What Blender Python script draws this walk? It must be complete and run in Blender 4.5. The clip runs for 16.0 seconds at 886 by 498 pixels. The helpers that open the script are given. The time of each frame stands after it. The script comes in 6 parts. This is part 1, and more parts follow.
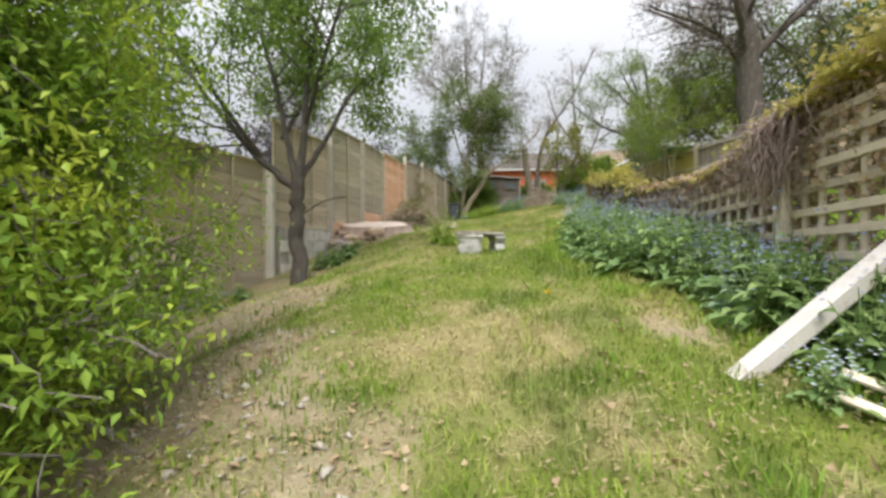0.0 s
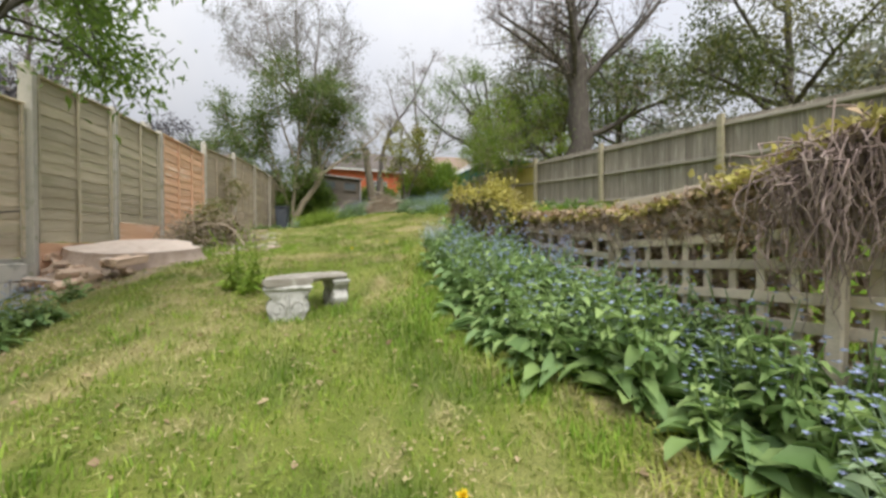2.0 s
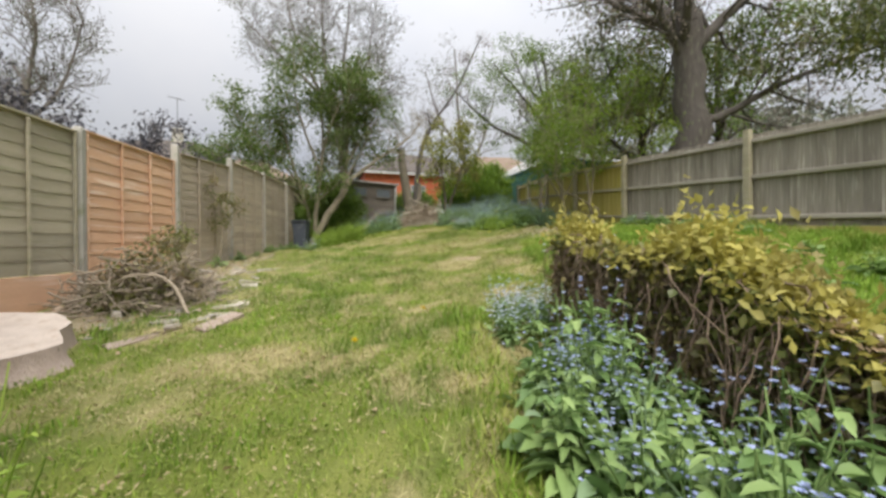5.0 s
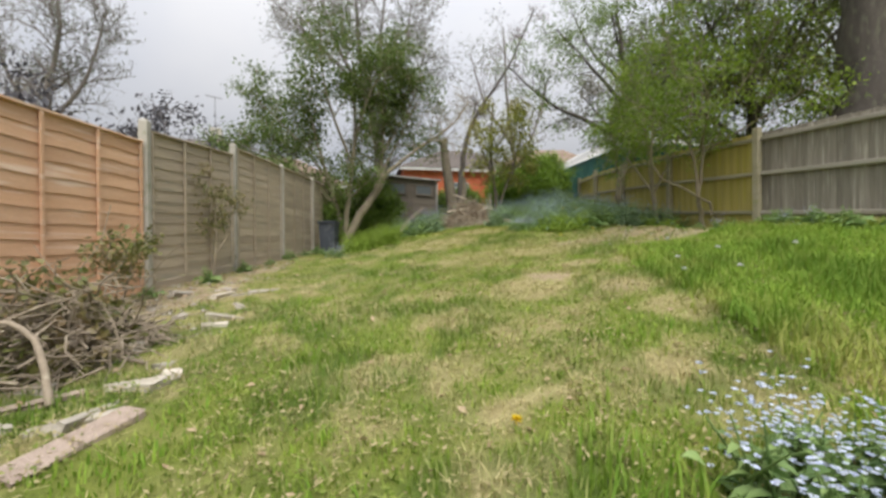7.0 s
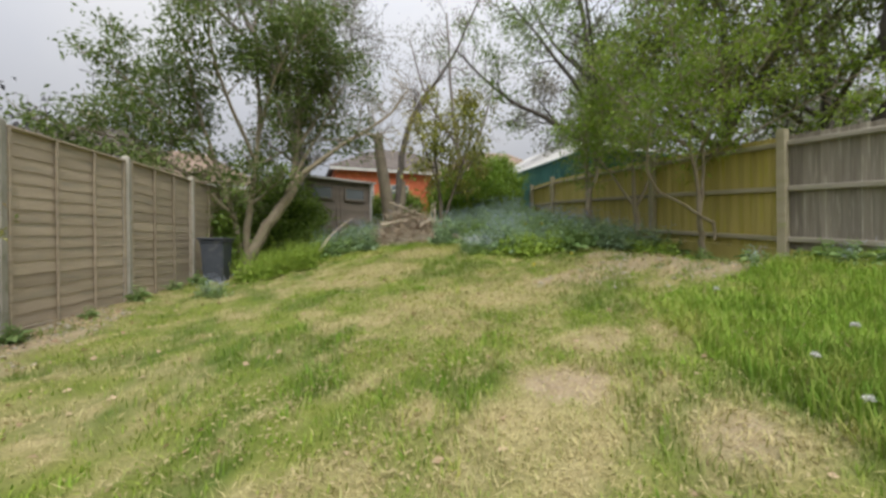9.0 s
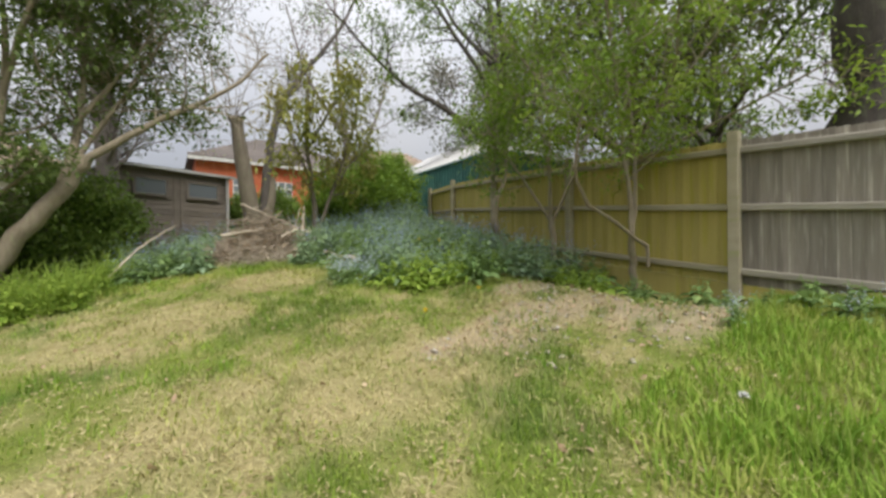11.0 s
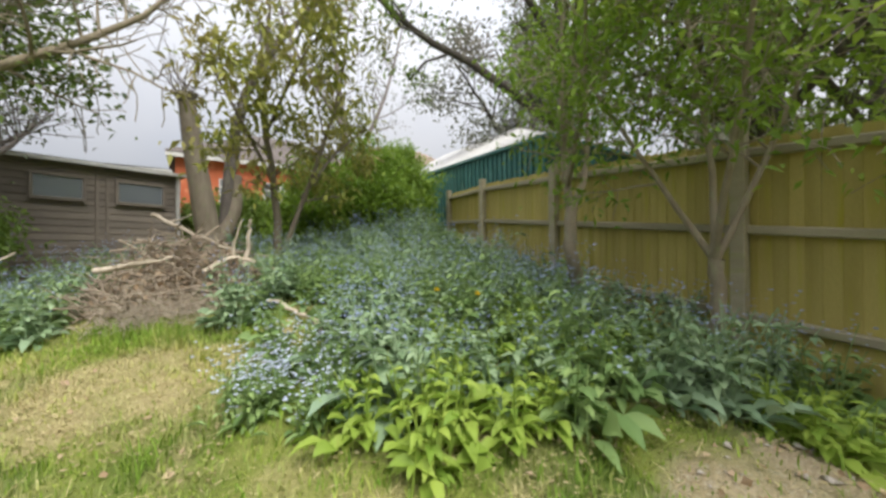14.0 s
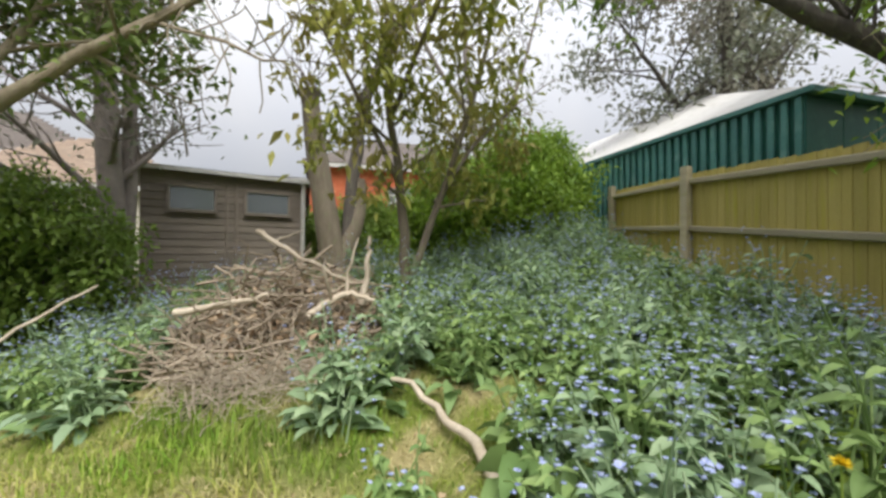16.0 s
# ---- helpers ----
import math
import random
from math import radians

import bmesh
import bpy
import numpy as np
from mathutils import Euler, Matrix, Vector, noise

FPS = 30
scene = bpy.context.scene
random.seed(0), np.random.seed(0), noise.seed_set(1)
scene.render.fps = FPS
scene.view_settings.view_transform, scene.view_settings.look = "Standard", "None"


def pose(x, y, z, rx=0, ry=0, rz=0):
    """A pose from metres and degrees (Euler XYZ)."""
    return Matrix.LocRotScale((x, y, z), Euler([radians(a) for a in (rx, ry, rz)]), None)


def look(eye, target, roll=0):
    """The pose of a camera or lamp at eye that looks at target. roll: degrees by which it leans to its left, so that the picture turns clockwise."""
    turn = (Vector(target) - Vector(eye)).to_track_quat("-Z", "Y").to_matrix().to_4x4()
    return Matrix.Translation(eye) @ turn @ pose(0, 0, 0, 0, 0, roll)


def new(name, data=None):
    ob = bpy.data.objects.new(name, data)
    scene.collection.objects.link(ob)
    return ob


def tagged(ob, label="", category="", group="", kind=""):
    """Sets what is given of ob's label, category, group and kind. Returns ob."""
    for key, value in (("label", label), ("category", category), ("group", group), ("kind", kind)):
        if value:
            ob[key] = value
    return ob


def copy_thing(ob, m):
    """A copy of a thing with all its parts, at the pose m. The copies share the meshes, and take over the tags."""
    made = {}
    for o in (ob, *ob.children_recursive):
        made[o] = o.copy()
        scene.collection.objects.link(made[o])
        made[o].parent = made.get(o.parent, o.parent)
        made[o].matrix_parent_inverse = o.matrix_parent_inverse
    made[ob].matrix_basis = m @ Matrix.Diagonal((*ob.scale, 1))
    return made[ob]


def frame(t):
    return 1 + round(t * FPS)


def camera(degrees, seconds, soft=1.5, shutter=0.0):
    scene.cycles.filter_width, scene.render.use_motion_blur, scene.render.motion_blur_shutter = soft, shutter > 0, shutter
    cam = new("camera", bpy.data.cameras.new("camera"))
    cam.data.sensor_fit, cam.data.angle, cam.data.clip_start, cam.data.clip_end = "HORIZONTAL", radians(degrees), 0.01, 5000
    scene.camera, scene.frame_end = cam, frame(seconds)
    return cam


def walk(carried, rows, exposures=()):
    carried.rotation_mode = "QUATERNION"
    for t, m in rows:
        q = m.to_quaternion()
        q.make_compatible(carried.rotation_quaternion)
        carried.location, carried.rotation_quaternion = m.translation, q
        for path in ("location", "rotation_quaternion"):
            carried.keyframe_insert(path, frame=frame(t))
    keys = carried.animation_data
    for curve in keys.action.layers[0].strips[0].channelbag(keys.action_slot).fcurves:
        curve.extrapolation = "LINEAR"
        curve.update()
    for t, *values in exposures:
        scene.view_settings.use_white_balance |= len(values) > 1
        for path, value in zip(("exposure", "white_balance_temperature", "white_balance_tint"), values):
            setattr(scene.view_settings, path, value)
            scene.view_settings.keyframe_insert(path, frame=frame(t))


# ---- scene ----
cam = camera(97.5, 16.0, soft=3.0)
METRES, EYE, TILT, LEAN, TURN = 18.0, 1.23, 0.0, 0.0, 0.0
ROWS = [
    (0.0, 0.0, 0.0, 0.0, -0.0, -0.12, 0.17),
    (0.5, 0.0014, 0.0293, 0.006, -7.67, -0.19, 0.28),
    (1.0, 0.0046, 0.0623, 0.0106, -14.23, -0.31, 0.34),
    (1.5, 0.0096, 0.0927, 0.0192, -19.62, -0.36, 0.3),
    (2.0, 0.0163, 0.1188, 0.0292, -23.43, -0.39, 0.43),
    (2.5, 0.0239, 0.1442, 0.037, -25.26, -0.38, 0.44),
    (3.0, 0.0292, 0.1709, 0.0413, -25.08, -0.36, 0.49),
    (3.5, 0.038, 0.201, 0.0474, -23.39, -0.3, 0.48),
    (4.0, 0.0485, 0.2327, 0.0564, -21.22, -0.24, 0.42),
    (6.5, 0.0794, 0.3804, 0.0768, -13.4, -0.25, 0.56),
    (7.0, 0.0841, 0.4175, 0.0785, -11.94, -0.22, 0.5),
    (7.5, 0.0906, 0.4536, 0.0836, -11.44, -0.19, 0.52),
    (8.0, 0.1001, 0.4881, 0.0884, -12.78, -0.2, 0.51),
    (8.5, 0.109, 0.5207, 0.0974, -16.03, -0.15, 0.54),
    (9.0, 0.1213, 0.5491, 0.1071, -20.79, -0.08, 0.63),
    (9.5, 0.1378, 0.5742, 0.1144, -26.0, -0.12, 0.69),
    (10.0, 0.1548, 0.5991, 0.1193, -30.5, -0.2, 0.77),
    (12.5, 0.2515, 0.7205, 0.1378, -36.38, 0.17, 0.43),
    (13.0, 0.2649, 0.7457, 0.1429, -36.01, 0.27, 0.29),
    (13.5, 0.2787, 0.7726, 0.1499, -34.91, 0.36, 0.23),
    (14.0, 0.2869, 0.8015, 0.1538, -33.09, 0.47, 0.06),
    (14.5, 0.2939, 0.8307, 0.158, -30.48, 0.42, 0.05),
    (15.0, 0.3003, 0.8598, 0.1639, -27.24, 0.39, -0.01),
    (15.5, 0.3044, 0.8873, 0.1658, -22.75, 0.39, -0.1),
    (16.0, 0.3037, 0.9133, 0.1701, -16.35, 0.49, -0.33),
]
walk(cam, [(t, pose(0, 0, EYE, TILT, LEAN, TURN) @ pose(METRES * x, METRES * y, METRES * z, 90 + pitch, roll, yaw)) for t, x, y, z, yaw, pitch, roll in ROWS],
     exposures=((0, 0.15), (2, 0.03), (4, 0), (7, -0.08), (9, -0.15), (10, -0.04), (12.5, 0.04), (14, 0.22), (16, 0.2)))

# ---- world and light: a bright overcast day ----
world = bpy.data.worlds.new("overcast")
scene.world = world
world.use_nodes = True
wn, wl = world.node_tree.nodes, world.node_tree.links
wn.clear()
w_out = wn.new("ShaderNodeOutputWorld")
w_bg = wn.new("ShaderNodeBackground")
w_sky = wn.new("ShaderNodeTexSky")
w_sky.sky_type, w_sky.sun_disc = "NISHITA", False
w_sky.sun_elevation, w_sky.sun_rotation = radians(58), radians(185)
w_coord = wn.new("ShaderNodeTexCoord")
w_sep = wn.new("ShaderNodeSeparateXYZ")
wl.new(w_coord.outputs["Generated"], w_sep.inputs[0])
w_up = wn.new("ShaderNodeMapRange")          # an overcast sky is brighter overhead
w_up.inputs[1].default_value, w_up.inputs[2].default_value = 0.0, 1.0
w_up.inputs[3].default_value, w_up.inputs[4].default_value = 0.30, 1.95
wl.new(w_sep.outputs[2], w_up.inputs[0])
w_cloud = wn.new("ShaderNodeTexNoise")
w_cloud.inputs["Scale"].default_value, w_cloud.inputs["Detail"].default_value = 2.2, 5
wl.new(w_coord.outputs["Generated"], w_cloud.inputs["Vector"])
w_ramp = wn.new("ShaderNodeValToRGB")
w_ramp.color_ramp.elements[0].position, w_ramp.color_ramp.elements[0].color = 0.32, (0.83, 0.86, 0.95, 1)
w_ramp.color_ramp.elements[1].position, w_ramp.color_ramp.elements[1].color = 0.68, (1.0, 1.0, 1.03, 1)
wl.new(w_cloud.outputs[0], w_ramp.inputs[0])
w_mul = wn.new("ShaderNodeVectorMath")
w_mul.operation = "SCALE"
wl.new(w_ramp.outputs[0], w_mul.inputs[0])
wl.new(w_up.outputs[0], w_mul.inputs[3])
w_air = wn.new("ShaderNodeVectorMath")
w_air.operation = "SCALE"
w_air.inputs[3].default_value = 0.07
wl.new(w_sky.outputs[0], w_air.inputs[0])
w_mix = wn.new("ShaderNodeMix")
w_mix.data_type = "RGBA"
w_mix.inputs[0].default_value = 0.88
wl.new(w_air.outputs[0], w_mix.inputs[6])
wl.new(w_mul.outputs[0], w_mix.inputs[7])
wl.new(w_mix.outputs[2], w_bg.inputs[0])
w_bg.inputs[1].default_value = 1.0
wl.new(w_bg.outputs[0], w_out.inputs[0])
sun = new("sun", bpy.data.lights.new("sun", "SUN"))
sun.data.energy, sun.data.angle, sun.data.color = 3.8, radians(35), (1.0, 0.96, 0.9)
sun.matrix_world = look((0, -6, 18), (1, 5, 0))


# ---- small builders ----
def rng_of(seed):
    return np.random.default_rng(seed)


def lattice(ix, iy, seed):
    h = (ix.astype(np.int64) * 374761393 + iy.astype(np.int64) * 668265263 + seed * 974634777) & 0x7FFFFFFF
    h = ((h ^ (h >> 13)) * 1274126177) & 0x7FFFFFFF
    return ((h ^ (h >> 16)) & 0xFFFF) / 65535.0


def vnoise(x, y, seed=0):
    """Smooth value noise in 0..1."""
    x, y = np.asarray(x, float), np.asarray(y, float)
    ix, iy = np.floor(x), np.floor(y)
    fx, fy = x - ix, y - iy
    fx, fy = fx * fx * (3 - 2 * fx), fy * fy * (3 - 2 * fy)
    a, b = lattice(ix, iy, seed), lattice(ix + 1, iy, seed)
    c, d = lattice(ix, iy + 1, seed), lattice(ix + 1, iy + 1, seed)
    return (a * (1 - fx) + b * fx) * (1 - fy) + (c * (1 - fx) + d * fx) * fy


def fbm(x, y, seed=0, octaves=4):
    total, amp, norm = 0, 1.0, 0
    for o in range(octaves):
        total = total + amp * vnoise(np.asarray(x) * 2 ** o, np.asarray(y) * 2 ** o, seed + o)
        norm += amp
        amp *= 0.5
    return total / norm


def smooth(a, b, v):
    u = np.clip((np.asarray(v, float) - a) / (b - a), 0, 1)
    return u * u * (3 - 2 * u)


def ground_base(x, y):
    """The lie of the garden: it climbs away from the start and is a little higher towards the long fence."""
    k = 0.9474
    u, v = np.clip(np.asarray(x, float) / k, -3, 10.5), np.clip(np.asarray(y, float) / k, -8, 24)
    z = 0.083 + 0.0514 * u + 0.2116 * v + 0.009 * u * u - 0.0043 * v * v - 0.0006 * u * v
    z = z + 0.09 * np.clip(np.asarray(y, float) - 15, 0, 10) * smooth(1.0, 4.5, x)
    z = z - 0.2 * np.exp(-((x - 0.95) ** 2 + (y - 6.55) ** 2) / 0.5)   # a dip round the bench
    z = z - 0.27 * np.clip(-0.9 - np.asarray(x, float), 0, 3) * (1 - smooth(6.5, 10.5, y))   # lower towards the lapped fence near the start
    z = z - 0.42 * smooth(7.2, 8.7, x) * smooth(12.0, 14.0, y) * (1 - smooth(18.5, 22.0, y))   # falls away along the board fence
    return z * k


def ground_z(x, y):
    x, y = np.asarray(x, float), np.asarray(y, float)
    return ground_base(x, y) + 0.09 * (fbm(x * 0.9, y * 0.9, 11, 3) - 0.5) + 0.06 * (fbm(x * 4, y * 4, 17, 2) - 0.5)


def gz(x, y):
    return float(ground_z(x, y))


def mesh_of(name, verts, faces, material, attrs=None, shade=False):
    me = bpy.data.meshes.new(name)
    verts, faces = np.asarray(verts, np.float32), np.asarray(faces, np.int32)
    n = faces.shape[1]
    me.vertices.add(len(verts))
    me.vertices.foreach_set("co", verts.ravel())
    me.loops.add(faces.size)
    me.loops.foreach_set("vertex_index", faces.ravel())
    me.polygons.add(len(faces))
    me.polygons.foreach_set("loop_start", np.arange(len(faces), dtype=np.int32) * n)
    me.update(calc_edges=True)
    if shade:
        me.polygons.foreach_set("use_smooth", np.ones(len(faces), bool))
    for key, values in (attrs or {}).items():
        a = me.attributes.new(key, "FLOAT", "POINT")
        a.data.foreach_set("value", np.asarray(values, np.float32))
    me.materials.append(material)
    return me


def bm_mesh(name, bm, material, shade=False):
    me = bpy.data.meshes.new(name)
    bmesh.ops.recalc_face_normals(bm, faces=bm.faces)
    bm.to_mesh(me)
    bm.free()
    if shade:
        me.polygons.foreach_set("use_smooth", np.ones(len(me.polygons), bool))
    me.materials.append(material)
    return me


def part(name, me, parent, m=None, label=""):
    """One mesh object under a thing or a part; m is its pose inside the parent."""
    ob = new(name, me)
    ob.parent = parent
    if m is not None:
        ob.matrix_basis = m
    return tagged(ob, label) if label else ob


def thing(name, m, label, category, group="", kind=""):
    ob = new(name)
    ob.empty_display_size = 0.1
    ob.matrix_basis = m
    return tagged(ob, label, category, group, kind)


def box(bm, x0, x1, y0, y1, z0, z1, bevel=0.0, m=None):
    r = bmesh.ops.create_cube(bm, size=1.0)
    vs = r["verts"]
    bmesh.ops.scale(bm, vec=(x1 - x0, y1 - y0, z1 - z0), verts=vs)
    bmesh.ops.translate(bm, vec=((x0 + x1) / 2, (y0 + y1) / 2, (z0 + z1) / 2), verts=vs)
    if bevel:
        edges = list({e for v in vs for e in v.link_edges})
        out = bmesh.ops.bevel(bm, geom=edges, offset=bevel, segments=1, affect="EDGES", clamp_overlap=True)
        vs = list(set(vs) | set(out["verts"]))
        vs = [v for v in vs if v.is_valid]
    if m is not None:
        bmesh.ops.transform(bm, matrix=m, verts=vs)
    return vs


def box_mesh(name, size, material, bevel=0.004, origin=(0.5, 0.5, 0.0), rough=0.0, seed=0):
    """A bevelled board; origin says where in it its own zero lies."""
    bm = bmesh.new()
    sx, sy, sz = size
    box(bm, -origin[0] * sx, (1 - origin[0]) * sx, -origin[1] * sy, (1 - origin[1]) * sy, -origin[2] * sz, (1 - origin[2]) * sz, bevel)
    if rough:
        r = random.Random(seed)
        for v in bm.verts:
            v.co += Vector((r.uniform(-rough, rough), r.uniform(-rough, rough), r.uniform(-rough, rough)))
    return bm_mesh(name, bm, material)


class Tubes:
    """Collects tapered tubes along polylines into one mesh of quads."""

    def __init__(self):
        self.v, self.f, self.n = [], [], 0

    def add(self, pts, radii, sides=6):
        pts, radii = np.asarray(pts, float), np.asarray(radii, float)
        d = np.gradient(pts, axis=0)
        d /= np.linalg.norm(d, axis=1, keepdims=True) + 1e-9
        ref = np.array([0.0, 0, 1]) if abs(d[0][2]) < 0.9 else np.array([1.0, 0, 0])
        a = np.cross(d, ref)
        a /= np.linalg.norm(a, axis=1, keepdims=True) + 1e-9
        b = np.cross(d, a)
        ang = np.arange(sides) * 2 * math.pi / sides
        ring = pts[:, None] + radii[:, None, None] * (np.cos(ang)[None, :, None] * a[:, None] + np.sin(ang)[None, :, None] * b[:, None])
        m, k = len(pts), np.arange(sides)
        base = self.n + (np.arange(m - 1) * sides)[:, None]
        nxt = (k + 1) % sides
        self.f.append(np.stack([base + k, base + nxt, base + sides + nxt, base + sides + k], -1).reshape(-1, 4))
        self.v.append(ring.reshape(-1, 3))
        self.n += m * sides

    def mesh(self, name, material):
        return mesh_of(name, np.concatenate(self.v), np.concatenate(self.f), material, shade=True)


def unit(v):
    return v / (np.linalg.norm(v, axis=-1, keepdims=True) + 1e-9)


def leaf_mesh(name, pos, way, length, width, material, seed=0, fold=0.25, droop=0.0):
    """Many leaves in one mesh: each a folded blade of two quads, lying along its way."""
    r = rng_of(seed)
    n = len(pos)
    pos, way = np.asarray(pos, float), unit(np.asarray(way, float))
    up = unit(r.normal(size=(n, 3)) * 0.6 + np.array([0, 0, 1.0]))
    side = unit(np.cross(way, up))
    nor = np.cross(side, way)
    L, W = np.broadcast_to(length, n)[:, None], np.broadcast_to(width, n)[:, None]
    mid = pos + way * L * 0.45
    tip = pos + way * L - np.array([0, 0, 1.0]) * L * droop
    left, right = mid + side * W * 0.5 + nor * W * fold, mid - side * W * 0.5 + nor * W * fold
    v = np.stack([pos, left, tip, right], 1).reshape(-1, 3)
    i = np.arange(n)[:, None] * 4
    f = np.concatenate([i + np.array([0, 1, 2]), i + np.array([0, 2, 3])])
    return mesh_of(name, v, f, material)


# ---- materials ----
def node_mat(name):
    m = bpy.data.materials.new(name)
    m.use_nodes = True
    nt = m.node_tree
    nt.nodes.clear()
    out = nt.nodes.new("ShaderNodeOutputMaterial")
    return m, nt, out


def put(nt, kind, **inputs):
    nd = nt.nodes.new(kind)
    for key, value in inputs.items():
        nd.inputs[key.replace("_", " ")].default_value = value
    return nd


def noise_fac(nt, vec, scale, detail=4.0, lo=0.3, hi=0.7):
    n = put(nt, "ShaderNodeTexNoise", Scale=scale, Detail=detail)
    nt.links.new(vec, n.inputs["Vector"])
    r = nt.nodes.new("ShaderNodeMapRange")
    r.inputs[1].default_value, r.inputs[2].default_value = lo, hi
    nt.links.new(n.outputs[0], r.inputs[0])
    return r.outputs[0]


def mix_col(nt, fac, a, b, mode="MIX"):
    m = nt.nodes.new("ShaderNodeMix")
    m.data_type, m.blend_type = "RGBA", mode
    for sock, value in ((0, fac), (6, a), (7, b)):
        if isinstance(value, (int, float)):
            m.inputs[sock].default_value = value
        elif isinstance(value, tuple):
            m.inputs[sock].default_value = (*value, 1)
        else:
            nt.links.new(value, m.inputs[sock])
    return m.outputs[2]


def solid_mat(name, c1, c2, scale=3.0, c3=None, grain=60.0, rough=0.85, bump=0.3, stretch=(1, 1, 1), metal=0.0, vary=0.25, spots=(0.55, 0.75)):
    """Grain and stains at two scales; c3 is a second stain (moss, lichen, wear)."""
    m, nt, out = node_mat(name)
    co = nt.nodes.new("ShaderNodeTexCoord")
    info = nt.nodes.new("ShaderNodeObjectInfo")
    mp = nt.nodes.new("ShaderNodeMapping")
    mp.inputs["Scale"].default_value = stretch
    nt.links.new(co.outputs["Object"], mp.inputs["Vector"])
    sh = nt.nodes.new("ShaderNodeVectorMath")
    sh.operation = "MULTIPLY_ADD"
    sh.inputs[1].default_value = (17, 23, 31)
    nt.links.new(info.outputs["Random"], sh.inputs[0])
    nt.links.new(mp.outputs[0], sh.inputs[2])
    vec = sh.outputs[0]
    col = mix_col(nt, noise_fac(nt, vec, scale), c1, c2)
    fine = noise_fac(nt, vec, grain, 3.0, 0.25, 0.75)
    dark = tuple(0.55 * (p + q) / 2 for p, q in zip(c1, c2))
    col = mix_col(nt, mix_fac(nt, fine, 0.45), col, dark)
    if c3:
        col = mix_col(nt, noise_fac(nt, vec, scale * 1.7, 5.0, *spots), col, c3)
    hsv = nt.nodes.new("ShaderNodeHueSaturation")
    rr = nt.nodes.new("ShaderNodeMapRange")
    rr.inputs[3].default_value, rr.inputs[4].default_value = 1 - vary, 1 + vary
    nt.links.new(info.outputs["Random"], rr.inputs[0])
    nt.links.new(rr.outputs[0], hsv.inputs["Value"])
    nt.links.new(col, hsv.inputs["Color"])
    b = put(nt, "ShaderNodeBsdfPrincipled", Roughness=rough, Metallic=metal)
    b.inputs["Specular IOR Level"].default_value = 0.3
    nt.links.new(hsv.outputs[0], b.inputs["Base Color"])
    bp = put(nt, "ShaderNodeBump", Strength=bump, Distance=0.01)
    nt.links.new(fine, bp.inputs["Height"])
    nt.links.new(bp.outputs[0], b.inputs["Normal"])
    nt.links.new(b.outputs[0], out.inputs[0])
    return m


def mix_fac(nt, sock, k):
    a = nt.nodes.new("ShaderNodeMath")
    a.operation = "MULTIPLY"
    a.inputs[1].default_value = k
    nt.links.new(sock, a.inputs[0])
    return a.outputs[0]


def leaf_mat(name, c1, c2, c3=None, through_light=0.35, rough=0.55, patch=0.6, share=0.8):
    """Leaves: colour varies leaf by leaf and in patches; some light comes through."""
    m, nt, out = node_mat(name)
    geo = nt.nodes.new("ShaderNodeNewGeometry")
    co = nt.nodes.new("ShaderNodeTexCoord")
    col = mix_col(nt, geo.outputs["Random Per Island"], c1, c2)
    if c3:
        col = mix_col(nt, mix_fac(nt, noise_fac(nt, co.outputs["Object"], patch, 4.0, 0.45, 0.7), share), col, c3)
    b = put(nt, "ShaderNodeBsdfPrincipled", Roughness=rough)
    b.inputs["Specular IOR Level"].default_value = 0.35
    t = nt.nodes.new("ShaderNodeBsdfTranslucent")
    nt.links.new(col, b.inputs["Base Color"])
    nt.links.new(col, t.inputs["Color"])
    mx = nt.nodes.new("ShaderNodeMixShader")
    mx.inputs[0].default_value = through_light
    nt.links.new(b.outputs[0], mx.inputs[1])
    nt.links.new(t.outputs[0], mx.inputs[2])
    nt.links.new(mx.outputs[0], out.inputs[0])
    return m


def ground_mat():
    """Mown turf with straw, litter and bare earth, after the attributes dry and bare."""
    m, nt, out = node_mat("turf_and_earth")
    co = nt.nodes.new("ShaderNodeTexCoord")
    vec = co.outputs["Object"]
    dry, bare = nt.nodes.new("ShaderNodeAttribute"), nt.nodes.new("ShaderNodeAttribute")
    dry.attribute_name, bare.attribute_name = "dry", "bare"
    green = mix_col(nt, noise_fac(nt, vec, 3.0), (0.15, 0.20, 0.035), (0.25, 0.28, 0.06))
    straw = mix_col(nt, noise_fac(nt, vec, 9.0), (0.50, 0.43, 0.22), (0.38, 0.32, 0.15))
    earth = mix_col(nt, noise_fac(nt, vec, 6.0), (0.42, 0.315, 0.21), (0.57, 0.455, 0.31))
    earth = mix_col(nt, noise_fac(nt, vec, 45.0, 3.0, 0.52, 0.72), earth, (0.56, 0.49, 0.38))
    deep = nt.nodes.new("ShaderNodeAttribute")
    deep.attribute_name = "deep"
    green = mix_col(nt, deep.outputs["Fac"], green, (0.11, 0.17, 0.028))
    col = mix_col(nt, dry.outputs["Fac"], green, straw)
    col = mix_col(nt, bare.outputs["Fac"], col, earth)
    fine = noise_fac(nt, vec, 70.0, 4.0, 0.3, 0.7)
    col = mix_col(nt, mix_fac(nt, fine, 0.42), col, (0.05, 0.05, 0.025))
    b = put(nt, "ShaderNodeBsdfPrincipled", Roughness=0.95)
    b.inputs["Specular IOR Level"].default_value = 0.15
    nt.links.new(col, b.inputs["Base Color"])
    bp = put(nt, "ShaderNodeBump", Strength=0.6, Distance=0.03)
    nt.links.new(fine, bp.inputs["Height"])
    nt.links.new(bp.outputs[0], b.inputs["Normal"])
    nt.links.new(b.outputs[0], out.inputs[0])
    return m


